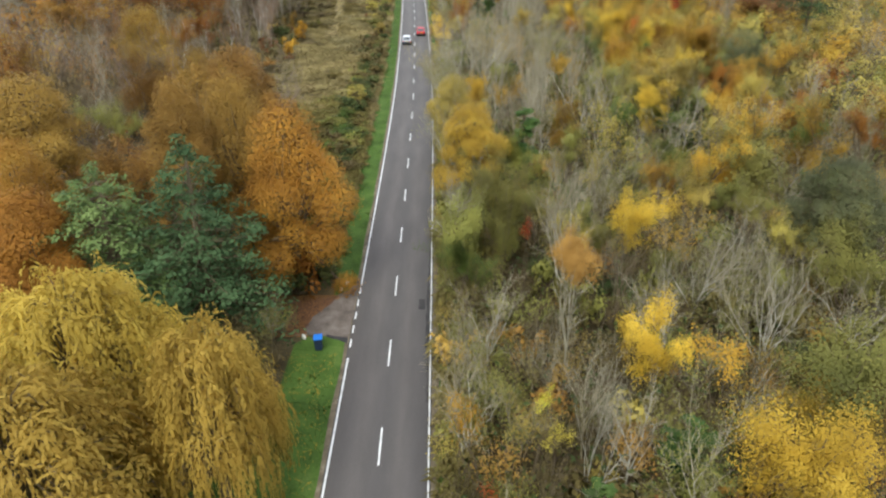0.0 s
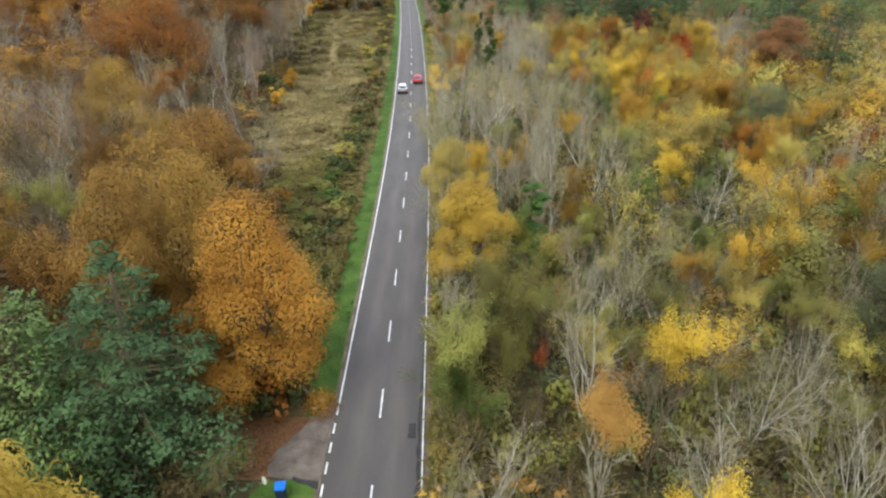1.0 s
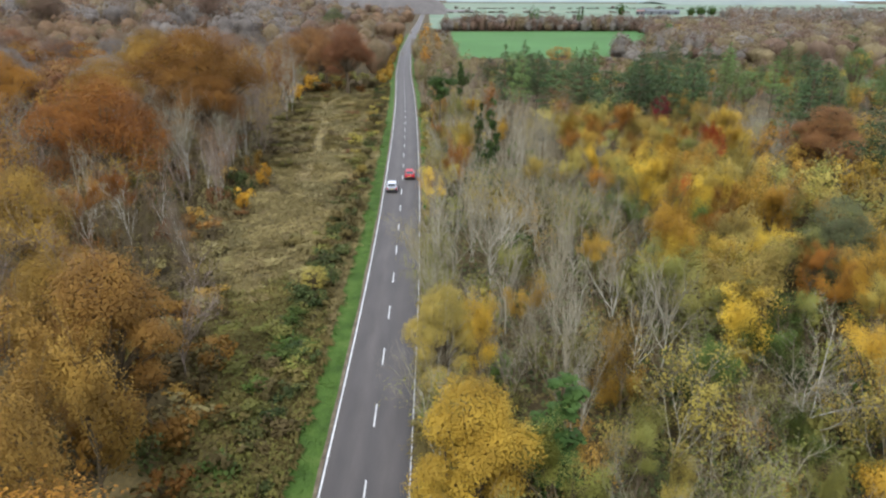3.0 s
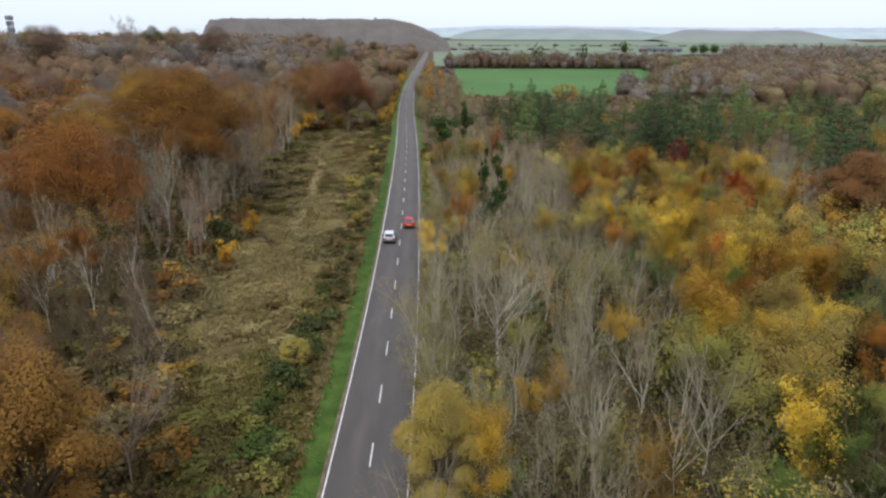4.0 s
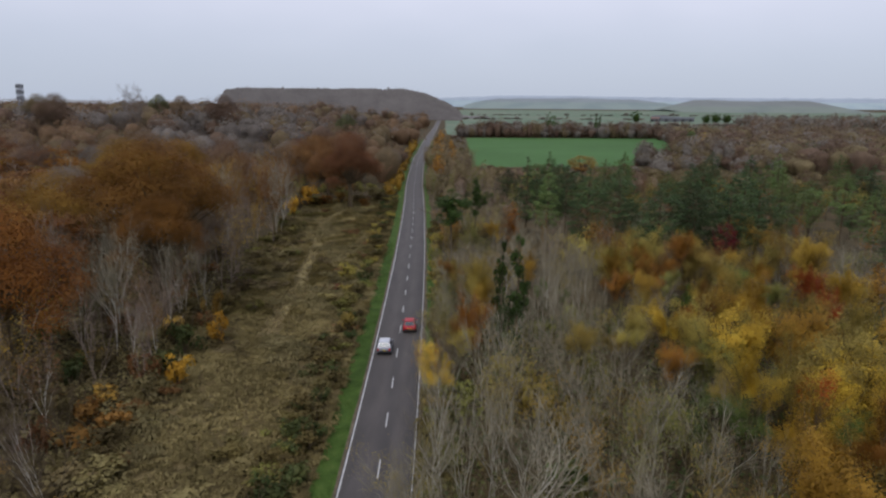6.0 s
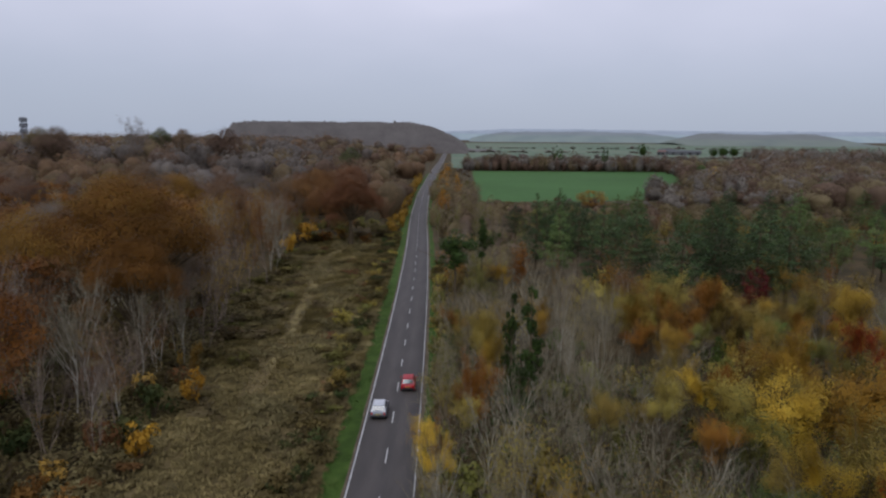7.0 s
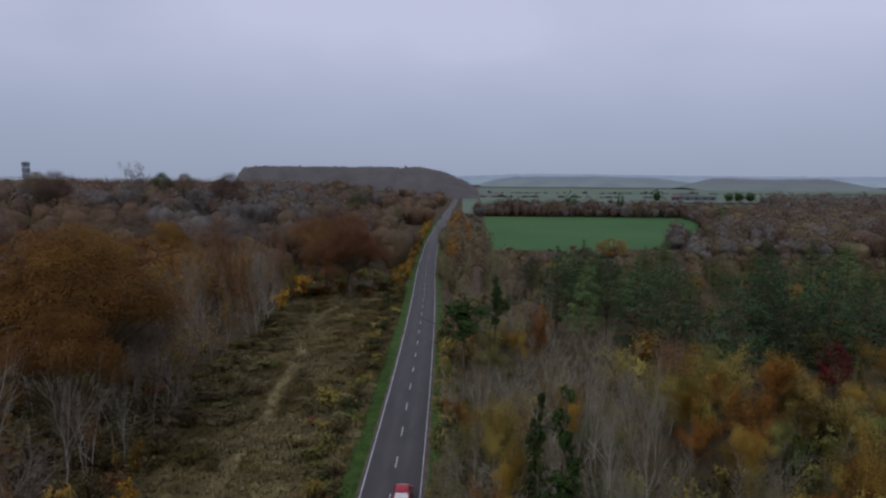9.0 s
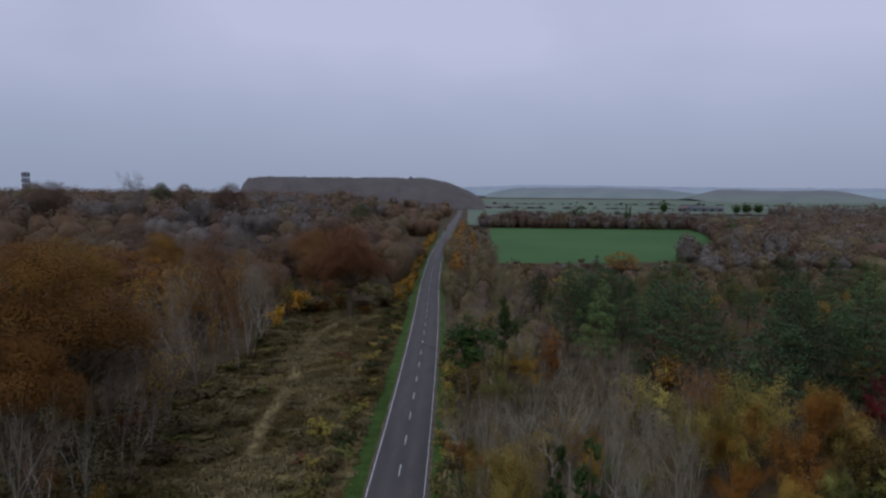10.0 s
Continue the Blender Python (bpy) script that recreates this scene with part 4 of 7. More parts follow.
def hazed_material(name, colour, glow, treeline=0.0):
    """A far slope, a plain backdrop, with mist put into its colour and glow."""
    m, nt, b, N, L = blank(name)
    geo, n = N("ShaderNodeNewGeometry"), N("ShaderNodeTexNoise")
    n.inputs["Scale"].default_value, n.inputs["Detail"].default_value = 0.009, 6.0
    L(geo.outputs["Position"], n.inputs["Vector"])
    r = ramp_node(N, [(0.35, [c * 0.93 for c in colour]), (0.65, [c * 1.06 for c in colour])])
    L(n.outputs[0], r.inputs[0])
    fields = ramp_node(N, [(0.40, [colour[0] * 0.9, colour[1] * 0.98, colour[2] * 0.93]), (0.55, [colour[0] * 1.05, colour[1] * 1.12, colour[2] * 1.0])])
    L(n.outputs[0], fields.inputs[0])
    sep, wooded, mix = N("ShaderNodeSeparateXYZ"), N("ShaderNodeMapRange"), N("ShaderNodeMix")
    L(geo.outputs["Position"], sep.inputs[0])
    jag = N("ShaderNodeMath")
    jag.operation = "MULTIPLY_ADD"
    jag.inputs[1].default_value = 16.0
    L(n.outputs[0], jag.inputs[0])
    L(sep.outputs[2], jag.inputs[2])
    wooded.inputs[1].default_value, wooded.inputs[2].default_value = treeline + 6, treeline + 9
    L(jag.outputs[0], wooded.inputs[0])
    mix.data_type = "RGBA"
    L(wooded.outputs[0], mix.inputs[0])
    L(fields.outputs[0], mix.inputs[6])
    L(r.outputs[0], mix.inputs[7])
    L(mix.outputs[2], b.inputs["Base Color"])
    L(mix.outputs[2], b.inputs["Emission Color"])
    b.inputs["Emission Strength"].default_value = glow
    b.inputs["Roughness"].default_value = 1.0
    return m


def ridge(name, y, x0, x1, base, crest, material, label, seed, rag=2.0, depth=500):
    """A long low hill: front slope, crest and back, with an uneven wooded skyline."""
    xs = np.linspace(x0, x1, 140)
    v, f = [], []
    for i, x in enumerate(xs):
        s = (x - x0) / (x1 - x0)
        z = base + (crest - base) * min(1, 6 * s) ** 0.6 * min(1, 5 * (1 - s)) ** 0.6 * (0.86 + 0.14 * noise.noise((s * 3, seed, 0)))
        z += rag * noise.noise((x * 0.02, seed * 3.1, 0)) + rag * 0.5 * noise.noise((x * 0.08, seed * 1.7, 0))
        v += [(x, y, -2), (x, y + depth * 0.35, z * 0.7), (x, y + depth * 0.5, z), (x, y + depth, -2)]
    for i in range(len(xs) - 1):
        for k in range(3):
            f.append((4 * i + k, 4 * i + 4 + k, 4 * i + 5 + k, 4 * i + 1 + k))
    return tagged(new(name, mesh_of(name, v, f, material, True)), label, "hill", kind="structure")


# pale greys and emission stand in for the haze over these ridges
ridge("backdrop", 3900, -400, 3800, 24, 66, hazed_material("distant_haze_hill", (0.22, 0.25, 0.29), 0.42, 36), "faint blue-grey wooded ridge in the mist", 1, 4)
ridge("backdrop", 3000, 20, 1000, 8, 50, hazed_material("misty_hill", (0.15, 0.172, 0.178), 0.28, 30), "misty wooded ridge beyond the fields", 2, 3)
ridge("backdrop", 2300, 720, 1350, 6, 44, hazed_material("misty_knoll", (0.13, 0.142, 0.135), 0.22, 20), "misty wooded knoll beyond the farm", 3, 2)
ridge("backdrop", 4100, -3900, -300, 5, 26, hazed_material("misty_plain", (0.28, 0.30, 0.32), 0.5), "faint low ridge behind the woods", 4, 3)


def wood_stuff(name, spots, leaf, label, per_tree=110, leaf_size=1.1, seed=5, shape="dome", broad=0.72):
    """A far wood: many small crowns of leaf clumps in one mesh. spots: x, y, base z, height, radius."""
    if not spots:
        return
    rng = np.random.default_rng(seed)
    s = np.array(spots)
    s[:, 4] = np.minimum(s[:, 4], broad * s[:, 3])
    n = len(s)
    w = rng.uniform(0, 2 * math.pi, (n, per_tree))
    k = rng.uniform(-1.0, 1.0, (n, per_tree))
    swell = 0.8 + 0.3 * np.sin(w * 2 + rng.uniform(0, 6, (n, 1))) * np.cos(k * 3 + rng.uniform(0, 6, (n, 1)))
    rr = np.sqrt(np.maximum(np.where(k < 0, 0.22, 0.03), 1 - k * k)) * swell * rng.uniform(0.62, 1.08, k.shape)
    if shape == "spire":
        rr = ((1 - k) / 2) ** 0.8 * rng.uniform(0.6, 1.05, k.shape)
    x = s[:, 0:1] + s[:, 4:5] * rr * np.cos(w)
    y = s[:, 1:2] + s[:, 4:5] * rr * np.sin(w)
    z = s[:, 2:3] + s[:, 3:4] * np.maximum(0.03, 0.55 + np.where(k < 0, 0.5, 0.45) * k * np.minimum(1.1, swell + 0.12))
    c = np.stack([x, y, z], axis=-1).reshape(-1, 3)
    o = np.stack([np.cos(w) * rr, np.sin(w) * rr, k * 0.8], axis=-1).reshape(-1, 3)
    v = leaves(rng, c, unit(o), leaf_size, jitter=0.6, slim=0.7)
    seg, rows = 8, 5
    w0 = (2 * math.pi * np.arange(seg) / seg)[None, None, :]
    k0 = np.linspace(-0.92, 0.97, rows)[None, :, None]
    ph = rng.uniform(0, 6.28, (n, 4))[:, :, None, None]
    lump = 1 + 0.17 * np.sin(3 * w0 + ph[:, 0]) * np.cos(3.1 * k0 + ph[:, 1]) + 0.12 * np.sin(5 * w0 + 4 * k0 + ph[:, 2]) + 0.07 * np.sin(2 * w0 + ph[:, 3])
    q = np.sqrt(np.maximum(np.where(k0 < 0, 0.30, 0.02), 1 - k0 * k0)) * lump * 0.50
    if shape == "spire":
        q = np.maximum(0.04, (1 - k0) / 2) ** 0.8 * lump * 0.62
    up = np.maximum(0.02, 0.48 + np.where(k0 < 0, 0.48, 0.27) * k0 * (0.55 + 0.45 * lump))
    five = s[:, :, None, None]
    core = np.stack([five[:, 0] + five[:, 4] * q * np.cos(w0), five[:, 1] + five[:, 4] * q * np.sin(w0), five[:, 2] + five[:, 3] * up + 0 * w0], axis=-1).reshape(-1, 3)
    a, g = np.meshgrid(np.arange(rows - 1), np.arange(seg), indexing="ij")
    a, g = a.reshape(-1), g.reshape(-1)
    face = np.stack([a * seg + g, a * seg + (g + 1) % seg, (a + 1) * seg + (g + 1) % seg, (a + 1) * seg + g], axis=1)
    faces = (face[None] + (np.arange(n) * rows * seg)[:, None, None]).reshape(-1, 4).tolist()
    caps = (np.arange(seg)[None] + (np.arange(n) * rows * seg + (rows - 1) * seg)[:, None]).tolist()
    tagged(new(name, mesh_of(name, core, faces + caps, leaf, True)), label, "wood", kind="stuff")
    return tagged(new(name, quads(name, v, leaf)), label, "wood", kind="stuff")


def scatter(seed, count, inside, gap, x0, x1, y0, y1, tries=40000):
    """Places, a gap apart, where inside() holds and no tree stands yet."""
    rng = random.Random(seed)
    cell, kept = {}, []
    for t in TAKEN:
        cell.setdefault((int(t[0] // 8), int(t[1] // 8)), []).append((t[0], t[1], t[2] * 0.8))
    for _ in range(tries):
        if len(kept) >= count:
            break
        x, y = rng.uniform(x0, x1), rng.uniform(y0, y1)
        if not inside(x, y):
            continue
        i, j = int(x // 8), int(y // 8)
        if any(math.hypot(x - a, y - b) < max(gap, r + gap * 0.35) for di in (-1, 0, 1) for dj in (-1, 0, 1) for a, b, r in cell.get((i + di, j + dj), ())):
            continue
        cell.setdefault((i, j), []).append((x, y, 0))
        kept.append((x, y))
    return kept


# ---------------------------------------------------------------- trees that stand out, kind by kind: x, y, height, crown radius and, where it hangs low, how deep the crown is
def row(items, name, form, leaf, label, bark="", group="", category="tree"):
    for x, y, h, r, *more in items:
        plant(name, "twiggy" if form == "vase" and r < 2.0 else form, x, y, h, r, leaf, bark, label, category, group, puff=more[0] if more else 1.0)


plant("oak_tree", "lobed", -11.3, 46.6, 15.0, 4.5, "orange", "", "broad oak in full orange-brown autumn leaf beside the driveway", pick=0, puff=2.4)
for _x, _y, _h, _r, _leaf in ((-9.8, 47.2, 2.4, 1.5, "bramble"), (-11.4, 45.9, 2.6, 1.5, "bramble"), (-12.9, 45.5, 3.0, 1.6, "green"), (-9.2, 48.7, 1.8, 1.1, "olive"), (-10.6, 46.4, 3.6, 1.5, "orange")):
    plant("shrub", "shrub", _x, _y, _h, _r, _leaf, "", "dark shrub under the oak beside the driveway", "shrub", "oak shrubs")
plant("pine_tree", "denselow", -16.4, 40.8, 14.4, 5.2, "bluepine", "", "dense dark blue-green pine beside the oak", pick=0)
plant("pine_tree", "denselow", -21.6, 39.6, 13.0, 5.0, "palepine", "", "dense green pine behind the willow", pick=1)
plant("willow_tree", "willow", -18.6, 28.4, 12.0, 5.4, "willow", "", "large weeping willow with golden hanging strands", pick=0)
plant("willow_tree", "willow", -11.2, 25.4, 11.2, 3.4, "willow", "", "smaller weeping willow with golden strands beside the verge", pick=1)
plant("willow_tree", "willow", -18.2, 21.0, 11.4, 6.2, "willow", "", "weeping willow with golden strands beside a larger one", pick=0)
plant("half_bare_tree", "sparse", -11.7, 38.6, 4.4, 1.6, "olive", "tan", "thin olive-grey shrub beside the bin", "shrub")
for _x, _y, _h, _r, _leaf in ((-11.6, 40.9, 2.6, 1.3, "olive"), (-12.6, 39.3, 3.2, 1.5, "brownscrub"), (-11.3, 36.7, 2.2, 1.0, "brownscrub"), (-12.6, 36.0, 2.8, 1.4, "mixgrass"), (-11.4, 34.6, 2.0, 1.0, "brownscrub"), (-12.8, 33.4, 2.6, 1.4, "bramble"), (-11.5, 32.2, 2.0, 1.1, "brownscrub"), (-13.8, 37.8, 3.4, 1.5, "brownscrub"), (-14.0, 35.0, 2.8, 1.5, "bramble"), (-13.4, 41.6, 2.8, 1.4, "bramble"), (-11.9, 30.2, 2.0, 1.2, "mixgrass")):
    plant("shrub", "twigshrub", _x, _y, _h, _r, _leaf, "", "thin withered shrub between the grass and the willow", "shrub", "willow shrubs")
plant("shrub", "shrub", -14.6, 24.6, 3.2, 1.8, "green", "", "green shrub at the foot of the willow", "shrub")

plant("yellow_tree", "maple", 16.8, 22.4, 10.2, 3.9, "bright", "", "broad maple in bright yellow autumn leaf", group="yellow trees", pick=0, puff=1.3)
plant("yellow_tree", "vase", 11.8, 40.0, 12.4, 2.6, "bright", "", "maple with a high crown of bright yellow leaves", group="yellow trees", pick=0, puff=1.1)
row([(23.5, 78.3, 9.5, 3.0)], "yellow_tree", "fine", "yellow", "maple in bright yellow autumn leaf", group="yellow trees")
plant("yellow_tree", "lobed", 2.4, 60.5, 11.0, 3.3, "ochre", "", "full ochre-yellow tree hanging low beside the road", group="yellow trees", pick=1, puff=1.9)
plant("turning_tree", "lobed", 1.1, 76.0, 9.5, 2.7, "yellowol", "", "full yellow-olive tree hanging low beside the road", pick=1, puff=1.9)
row([(14.4, 28.2, 9.5, 1.9), (12.4, 29.4, 9.0, 1.4), (10.9, 32.2, 9.6, 2.3, 1.3), (2.0, 24.8, 8.5, 1.7), (3.2, 69.7, 11.0, 2.6), (30.7, 66.1, 10.5, 3.7),
     (23.8, 58.5, 10.0, 3.1), (30.2, 70.0, 10.0, 2.8), (14.0, 22.3, 8.0, 1.7)], "yellow_tree", "vase", "yellow", "slender tree in yellow autumn leaf", group="yellow trees")
row([(39.5, 106.0, 11.0, 4.3), (26.2, 97.5, 10.5, 3.9), (36.8, 126.0, 10.5, 4.3), (36.0, 137.0, 10.5, 3.8), (30.4, 122.9, 10.5, 3.9)],
    "yellow_tree", "fine", "yellow", "full-crowned tree in yellow autumn leaf", group="yellow trees")
row([(27.4, 104.9, 10.0, 3.4),
     (21.7, 90.0, 9.0, 2.7), (46.4, 134.0, 11.0, 3.6), (23.2, 125.5, 10.0, 2.7), (38.4, 83.4, 10.0, 3.0),
     (44.0, 92.0, 10.5, 3.2), (8.3, 177.0, 9.0, 2.2)], "yellow_tree", "vase", "yellow", "tree in yellow autumn leaf in the wood", group="yellow trees")
row([(4.3, 24.8, 8.5, 0.9), (4.9, 22.6, 8.0, 0.8)], "sapling", "vase", "lemon", "thin sapling with a few pale yellow leaves")
row([(25.0, 83.5, 10.5, 4.0), (30.8, 114.0, 10.5, 3.8), (37.0, 148.0, 10.5, 3.6), (27.3, 126.0, 10.5, 4.2), (30.4, 165.5, 10.5, 4.2), (24.5, 159.5, 10.0, 3.4), (40.0, 118.0, 10.5, 4.4), (43.0, 126.0, 10.5, 4.2), (34.5, 112.0, 10.5, 4.0), (4.0, 141.0, 11.0, 3.2), (31.6, 97.5, 10.0, 3.6), (26.3, 156.5, 10.0, 4.0), (37.0, 159.0, 10.0, 3.8), (47.5, 160.0, 10.0, 3.8), (4.2, 146.0, 10.0, 2.9)], "turning_tree", "fine", "yellowol", "tree turning from green to yellow")
row([(15.2, 65.7, 10.6, 3.9), (27.5, 64.0, 10.0, 3.2)], "half_bare_tree", "leafier", "yellowol", "broad nearly bare tree with fading yellow-olive leaves", "grey")
row([(7.9, 35.2, 11.6, 2.7, 0.8)], "half_bare_tree", "vase", "tan", "vase-shaped tree with thin orange-tan foliage at its top", "grey")
row([(39.4, 60.5, 11.0, 2.6), (30.3, 101.0, 10.0, 2.6), (29.4, 150.0, 10.5, 4.4), (32.5, 157.5, 11.0, 4.0), (3.8, 126.0, 11.0, 2.7, 2.0), (27.8, 132.7, 10.0, 2.8), (1.2, 149.0, 9.0, 2.0)],
    "orange_tree", "vase", "orange", "tree in orange autumn leaf in the wood", group="orange trees")
row([(43.5, 137.0, 10.5, 2.8), (5.3, 40.2, 9.5, 0.9), (2.9, 21.8, 5.0, 1.3), (9.0, 20.8, 5.0, 1.2)], "red_tree", "vase", "red", "small tree with red autumn leaves")
row([(42.6, 162.3, 11.6, 2.2)], "red_tree", "round", "dkred", "round-headed tree with dark crimson leaves")
row([(51.0, 335.0, 8.5, 6.0)], "ochre_tree", "round", "rust", "lone orange tree before the green field")
row([(36.1, 61.2, 11.0, 3.6), (53.7, 168.0, 11.0, 5.0), (54.9, 161.0, 10.0, 4.0), (7.6, 82.6, 8.0, 2.2), (52.0, 185.0, 10.5, 4.4), (38.0, 166.0, 10.0, 3.8), (48.5, 152.5, 10.5, 3.8)], "ochre_tree", "vase", "ochre", "tree with ochre-brown autumn leaves", group="ochre trees")
row([(2.0, 44.3, 10.4, 2.3, 3.0), (4.6, 45.7, 10.3, 2.4, 2.0), (26.9, 59.0, 10.5, 4.8), (27.2, 39.3, 10.5, 3.2), (21.0, 28.7, 10.0, 3.2), (5.0, 54.0, 9.6, 3.4, 2.0), (22.0, 86.8, 9.5, 3.3),
     (29.8, 166.5, 10.0, 3.6), (25.4, 118.7, 9.0, 2.8)], "olive_green_tree", "fine", "olive", "tree with fading olive-green leaves", group="olive-green trees")
row([(30.1, 48.1, 10.5, 4.0), (41.0, 96.5, 10.3, 4.2)], "evergreen_oak", "lobed", "dkolive", "dome-shaped dark olive evergreen oak")
row([(57.0, 155.0, 11.0, 4.2), (52.5, 163.5, 10.5, 3.8), (60.5, 160.0, 11.5, 4.2), (57.3, 147.0, 11.0, 4.0)], "bare_tree", "bare", "", "leafless grey tree before the pines", "grey", "bare trees")
row([(62.0, 139.0, 13.0, 6.0)], "oak_tree", "lobed", "russet", "broad russet-brown oak before the pines")
row([(23.6, 80.0, 9.6, 3.6, 1.8)], "olive_green_tree", "fine", "olive", "full olive-green tree among yellow ones")
row([(7.6, 63.7, 9.6, 1.7), (7.2, 21.6, 6.0, 1.1), (13.0, 26.5, 5.0, 1.3)], "holly", "ivy", "holly", "dark green holly among bare trees")
row([(6.4, 132.5, 14.4, 0.95), (8.2, 131.0, 15.2, 1.0), (7.3, 132.2, 8.5, 1.05)], "ivy_clad_tree", "ivy", "holly", "dead trunk wrapped in dark ivy")
row([(0.7, 168.5, 15.4, 3.8), (4.4, 177.0, 16.4, 2.8)], "ivy_clad_tree", "ivyhead", "holly", "bare tree heavy with dark ivy")
row([(0.8, 150.5, 8.0, 1.2)], "ivy_clad_tree", "ivy", "holly", "bare tree heavy with dark ivy")
row([(7.4, 25.2, 9.0, 2.2), (20.3, 35.2, 11.0, 4.0), (17.4, 40.9, 11.5, 3.7), (8.6, 43.4, 11.5, 3.1), (24.7, 69.0, 10.5, 5.0), (6.2, 95.8, 12.0, 4.4), (1.9, 100.6, 12.0, 3.6), (0.6, 109.0, 11.5, 4.0),
     (11.7, 80.8, 10.5, 3.2), (16.4, 78.0, 10.5, 3.2), (8.9, 156.7, 11.0, 4.6), (14.9, 147.7, 10.5, 3.5), (3.6, 196.5, 12.0, 4.2), (0.5, 70.0, 10.5, 3.0), (0.3, 86.5, 11.0, 3.2), (-0.2, 95.5, 10.5, 3.0), (0.2, 104.0, 11.0, 3.0), (4.1, 120.3, 9.8, 2.8), (6.8, 116.5, 9.8, 2.8), (11.0, 160.0, 10.5, 3.4), (7.0, 166.0, 10.5, 3.2), (12.5, 152.0, 10.0, 3.2)],
    "bare_tree", "bare", "", "leafless tree with pale grey spreading limbs", "grey", "bare trees")
row([(12.2, 23.7, 9.0, 2.4), (2.6, 30.6, 9.0, 2.0), (15.1, 103.7, 10.5, 3.6), (0.9, 66.5, 9.5, 2.6), (1.0, 82.5, 10.0, 2.8), (0.6, 90.0, 10.5, 2.8)], "half_bare_tree", "sparse", "olive", "nearly bare tree with a last haze of olive leaves", "grey", "nearly bare trees")
row([(29.5, 191.0, 13.0, 4.5), (24.6, 163.0, 14.0, 3.4), (0.2, 120.0, 9.5, 1.6)], "half_bare_tree", "sparse", "russet", "thin russet tree with a pale trunk", "white")
row([(16.8, 210.0, 17.5, 3.4), (21.8, 212.0, 18.5, 3.2), (34.5, 170.0, 16.5, 5.0), (46.0, 171.0, 16.5, 4.3), (70.0, 161.0, 18.0, 5.5),
     (34.7, 200.0, 17.0, 4.3), (55.8, 212.0, 17.0, 4.8), (45.0, 186.0, 17.0, 4.4)], "pine_tree", "pine", "pine", "dark green pine at the edge of the plantation", group="pines")
row([(27.0, 192.0, 17.0, 4.4), (31.8, 187.0, 17.0, 4.2), (40.5, 171.0, 16.0, 4.2), (53.0, 176.0, 17.0, 5.0), (68.0, 151.0, 17.0, 4.2),
     (57.7, 194.0, 17.0, 5.3), (62.5, 123.0, 17.0, 4.8)], "pine_tree", "pine", "pine", "broad-crowned green pine at the edge of the plantation", group="pines")
row([(23.9, 93.9, 10.2, 3.6, 1.4), (34.2, 101.8, 10.8, 3.9, 1.4), (32.5, 111.0, 10.8, 3.4, 1.3)], "yellow_tree", "fine", "yellow", "full-crowned tree in yellow autumn leaf", group="yellow trees")
row([(24.6, 85.0, 10.4, 4.0, 1.4), (31.0, 88.5, 10.2, 3.6, 1.4)], "yellow_green_tree", "fine", "yellowol", "full-crowned tree in yellow-green leaf")
row([(27.4, 105.6, 11.0, 1.7, 1.3), (41.0, 128.5, 11.2, 2.2, 1.3)], "red_tree", "vase", "red", "small tree with red autumn leaves")
row([(-0.6, 119.5, 7.5, 1.7, 2.0)], "orange_tree", "vase", "rust", "small rust-coloured tree beside the road")
plant("leaning_tree", "sparse", -0.2, 98.0, 9.0, 2.4, "yellowol", "grey", "thin tree with pale olive leaves leaning over the road", lean=14)
# the left side
row([(-25.4, 37.6, 12.5, 3.6)], "oak_tree", "lobed", "orange", "oak in deep orange leaf behind the pines")
row([(-30.3, 45.5, 13.0, 3.6)], "oak_tree", "lobed", "rust", "oak in rust-brown leaf behind the pines")
row([(-36.0, 58.0, 14.0, 5.6), (-39.0, 93.0, 14.0, 5.0), (-21.4, 71.6, 13.5, 4.6), (-16.5, 52.4, 15.5, 4.0), (-19.2, 48.4, 16.2, 3.0), (-25.7, 72.9, 13.0, 3.2)],
    "oak_tree", "lobed", "gold", "oak with golden-brown autumn leaves", group="golden oaks")
row([(-24.3, 64.3, 13.5, 3.0)], "ochre_tree", "round", "gold", "tree in golden autumn leaf at the wood's edge")
row([(-19.4, 63.8, 13.0, 3.2), (-18.7, 57.4, 13.5, 3.1), (-24.3, 49.2, 13.0, 3.0), (-31.5, 70.0, 13.0, 3.6)], "turning_tree", "fine", "gold", "tall tree with fading golden leaves")
row([(-33.1, 131.9, 11.0, 3.6), (-35.5, 124.0, 13.0, 3.4), (-30.0, 123.0, 11.0, 2.4), (-35.8, 171.7, 16.0, 4.6), (-38.0, 186.0, 16.5, 4.8), (-51.0, 142.0, 16.0, 4.8)], "bare_tree", "bare", "", "leafless tree at the edge of the meadow", "mauve", "bare trees")
row([(-45.3, 83.0, 13.0, 5.0), (-66.0, 150.0, 16.5, 6.0), (-58.0, 138.0, 15.0, 5.0), (-34.8, 80.3, 13.5, 4.6), (-36.4, 70.5, 13.0, 4.4), (-26.6, 100.0, 10.0, 2.5), (-32.4, 96.0, 11.0, 3.0), (-29.5, 108.0, 9.0, 2.2), (-27.0, 90.0, 11.0, 2.4)], "bare_tree", "bare", "", "leafless tree at the edge of the meadow", "brown", "bare trees")
row([(-47.0, 128.0, 18.6, 8.8, 0.80), (-85.0, 167.0, 19.0, 8.0, 0.75)], "oak_tree", "great", "rust", "great oak in rust-orange leaf", group="great oaks")
row([(-43.0, 157.0, 23.8, 10.4, 0.62), (-38.5, 149.0, 17.0, 6.2, 0.6), (-70.0, 205.0, 21.0, 10.0, 0.7)], "oak_tree", "great", "oakgold", "great oak in brown-gold leaf over the wood", group="great oaks")
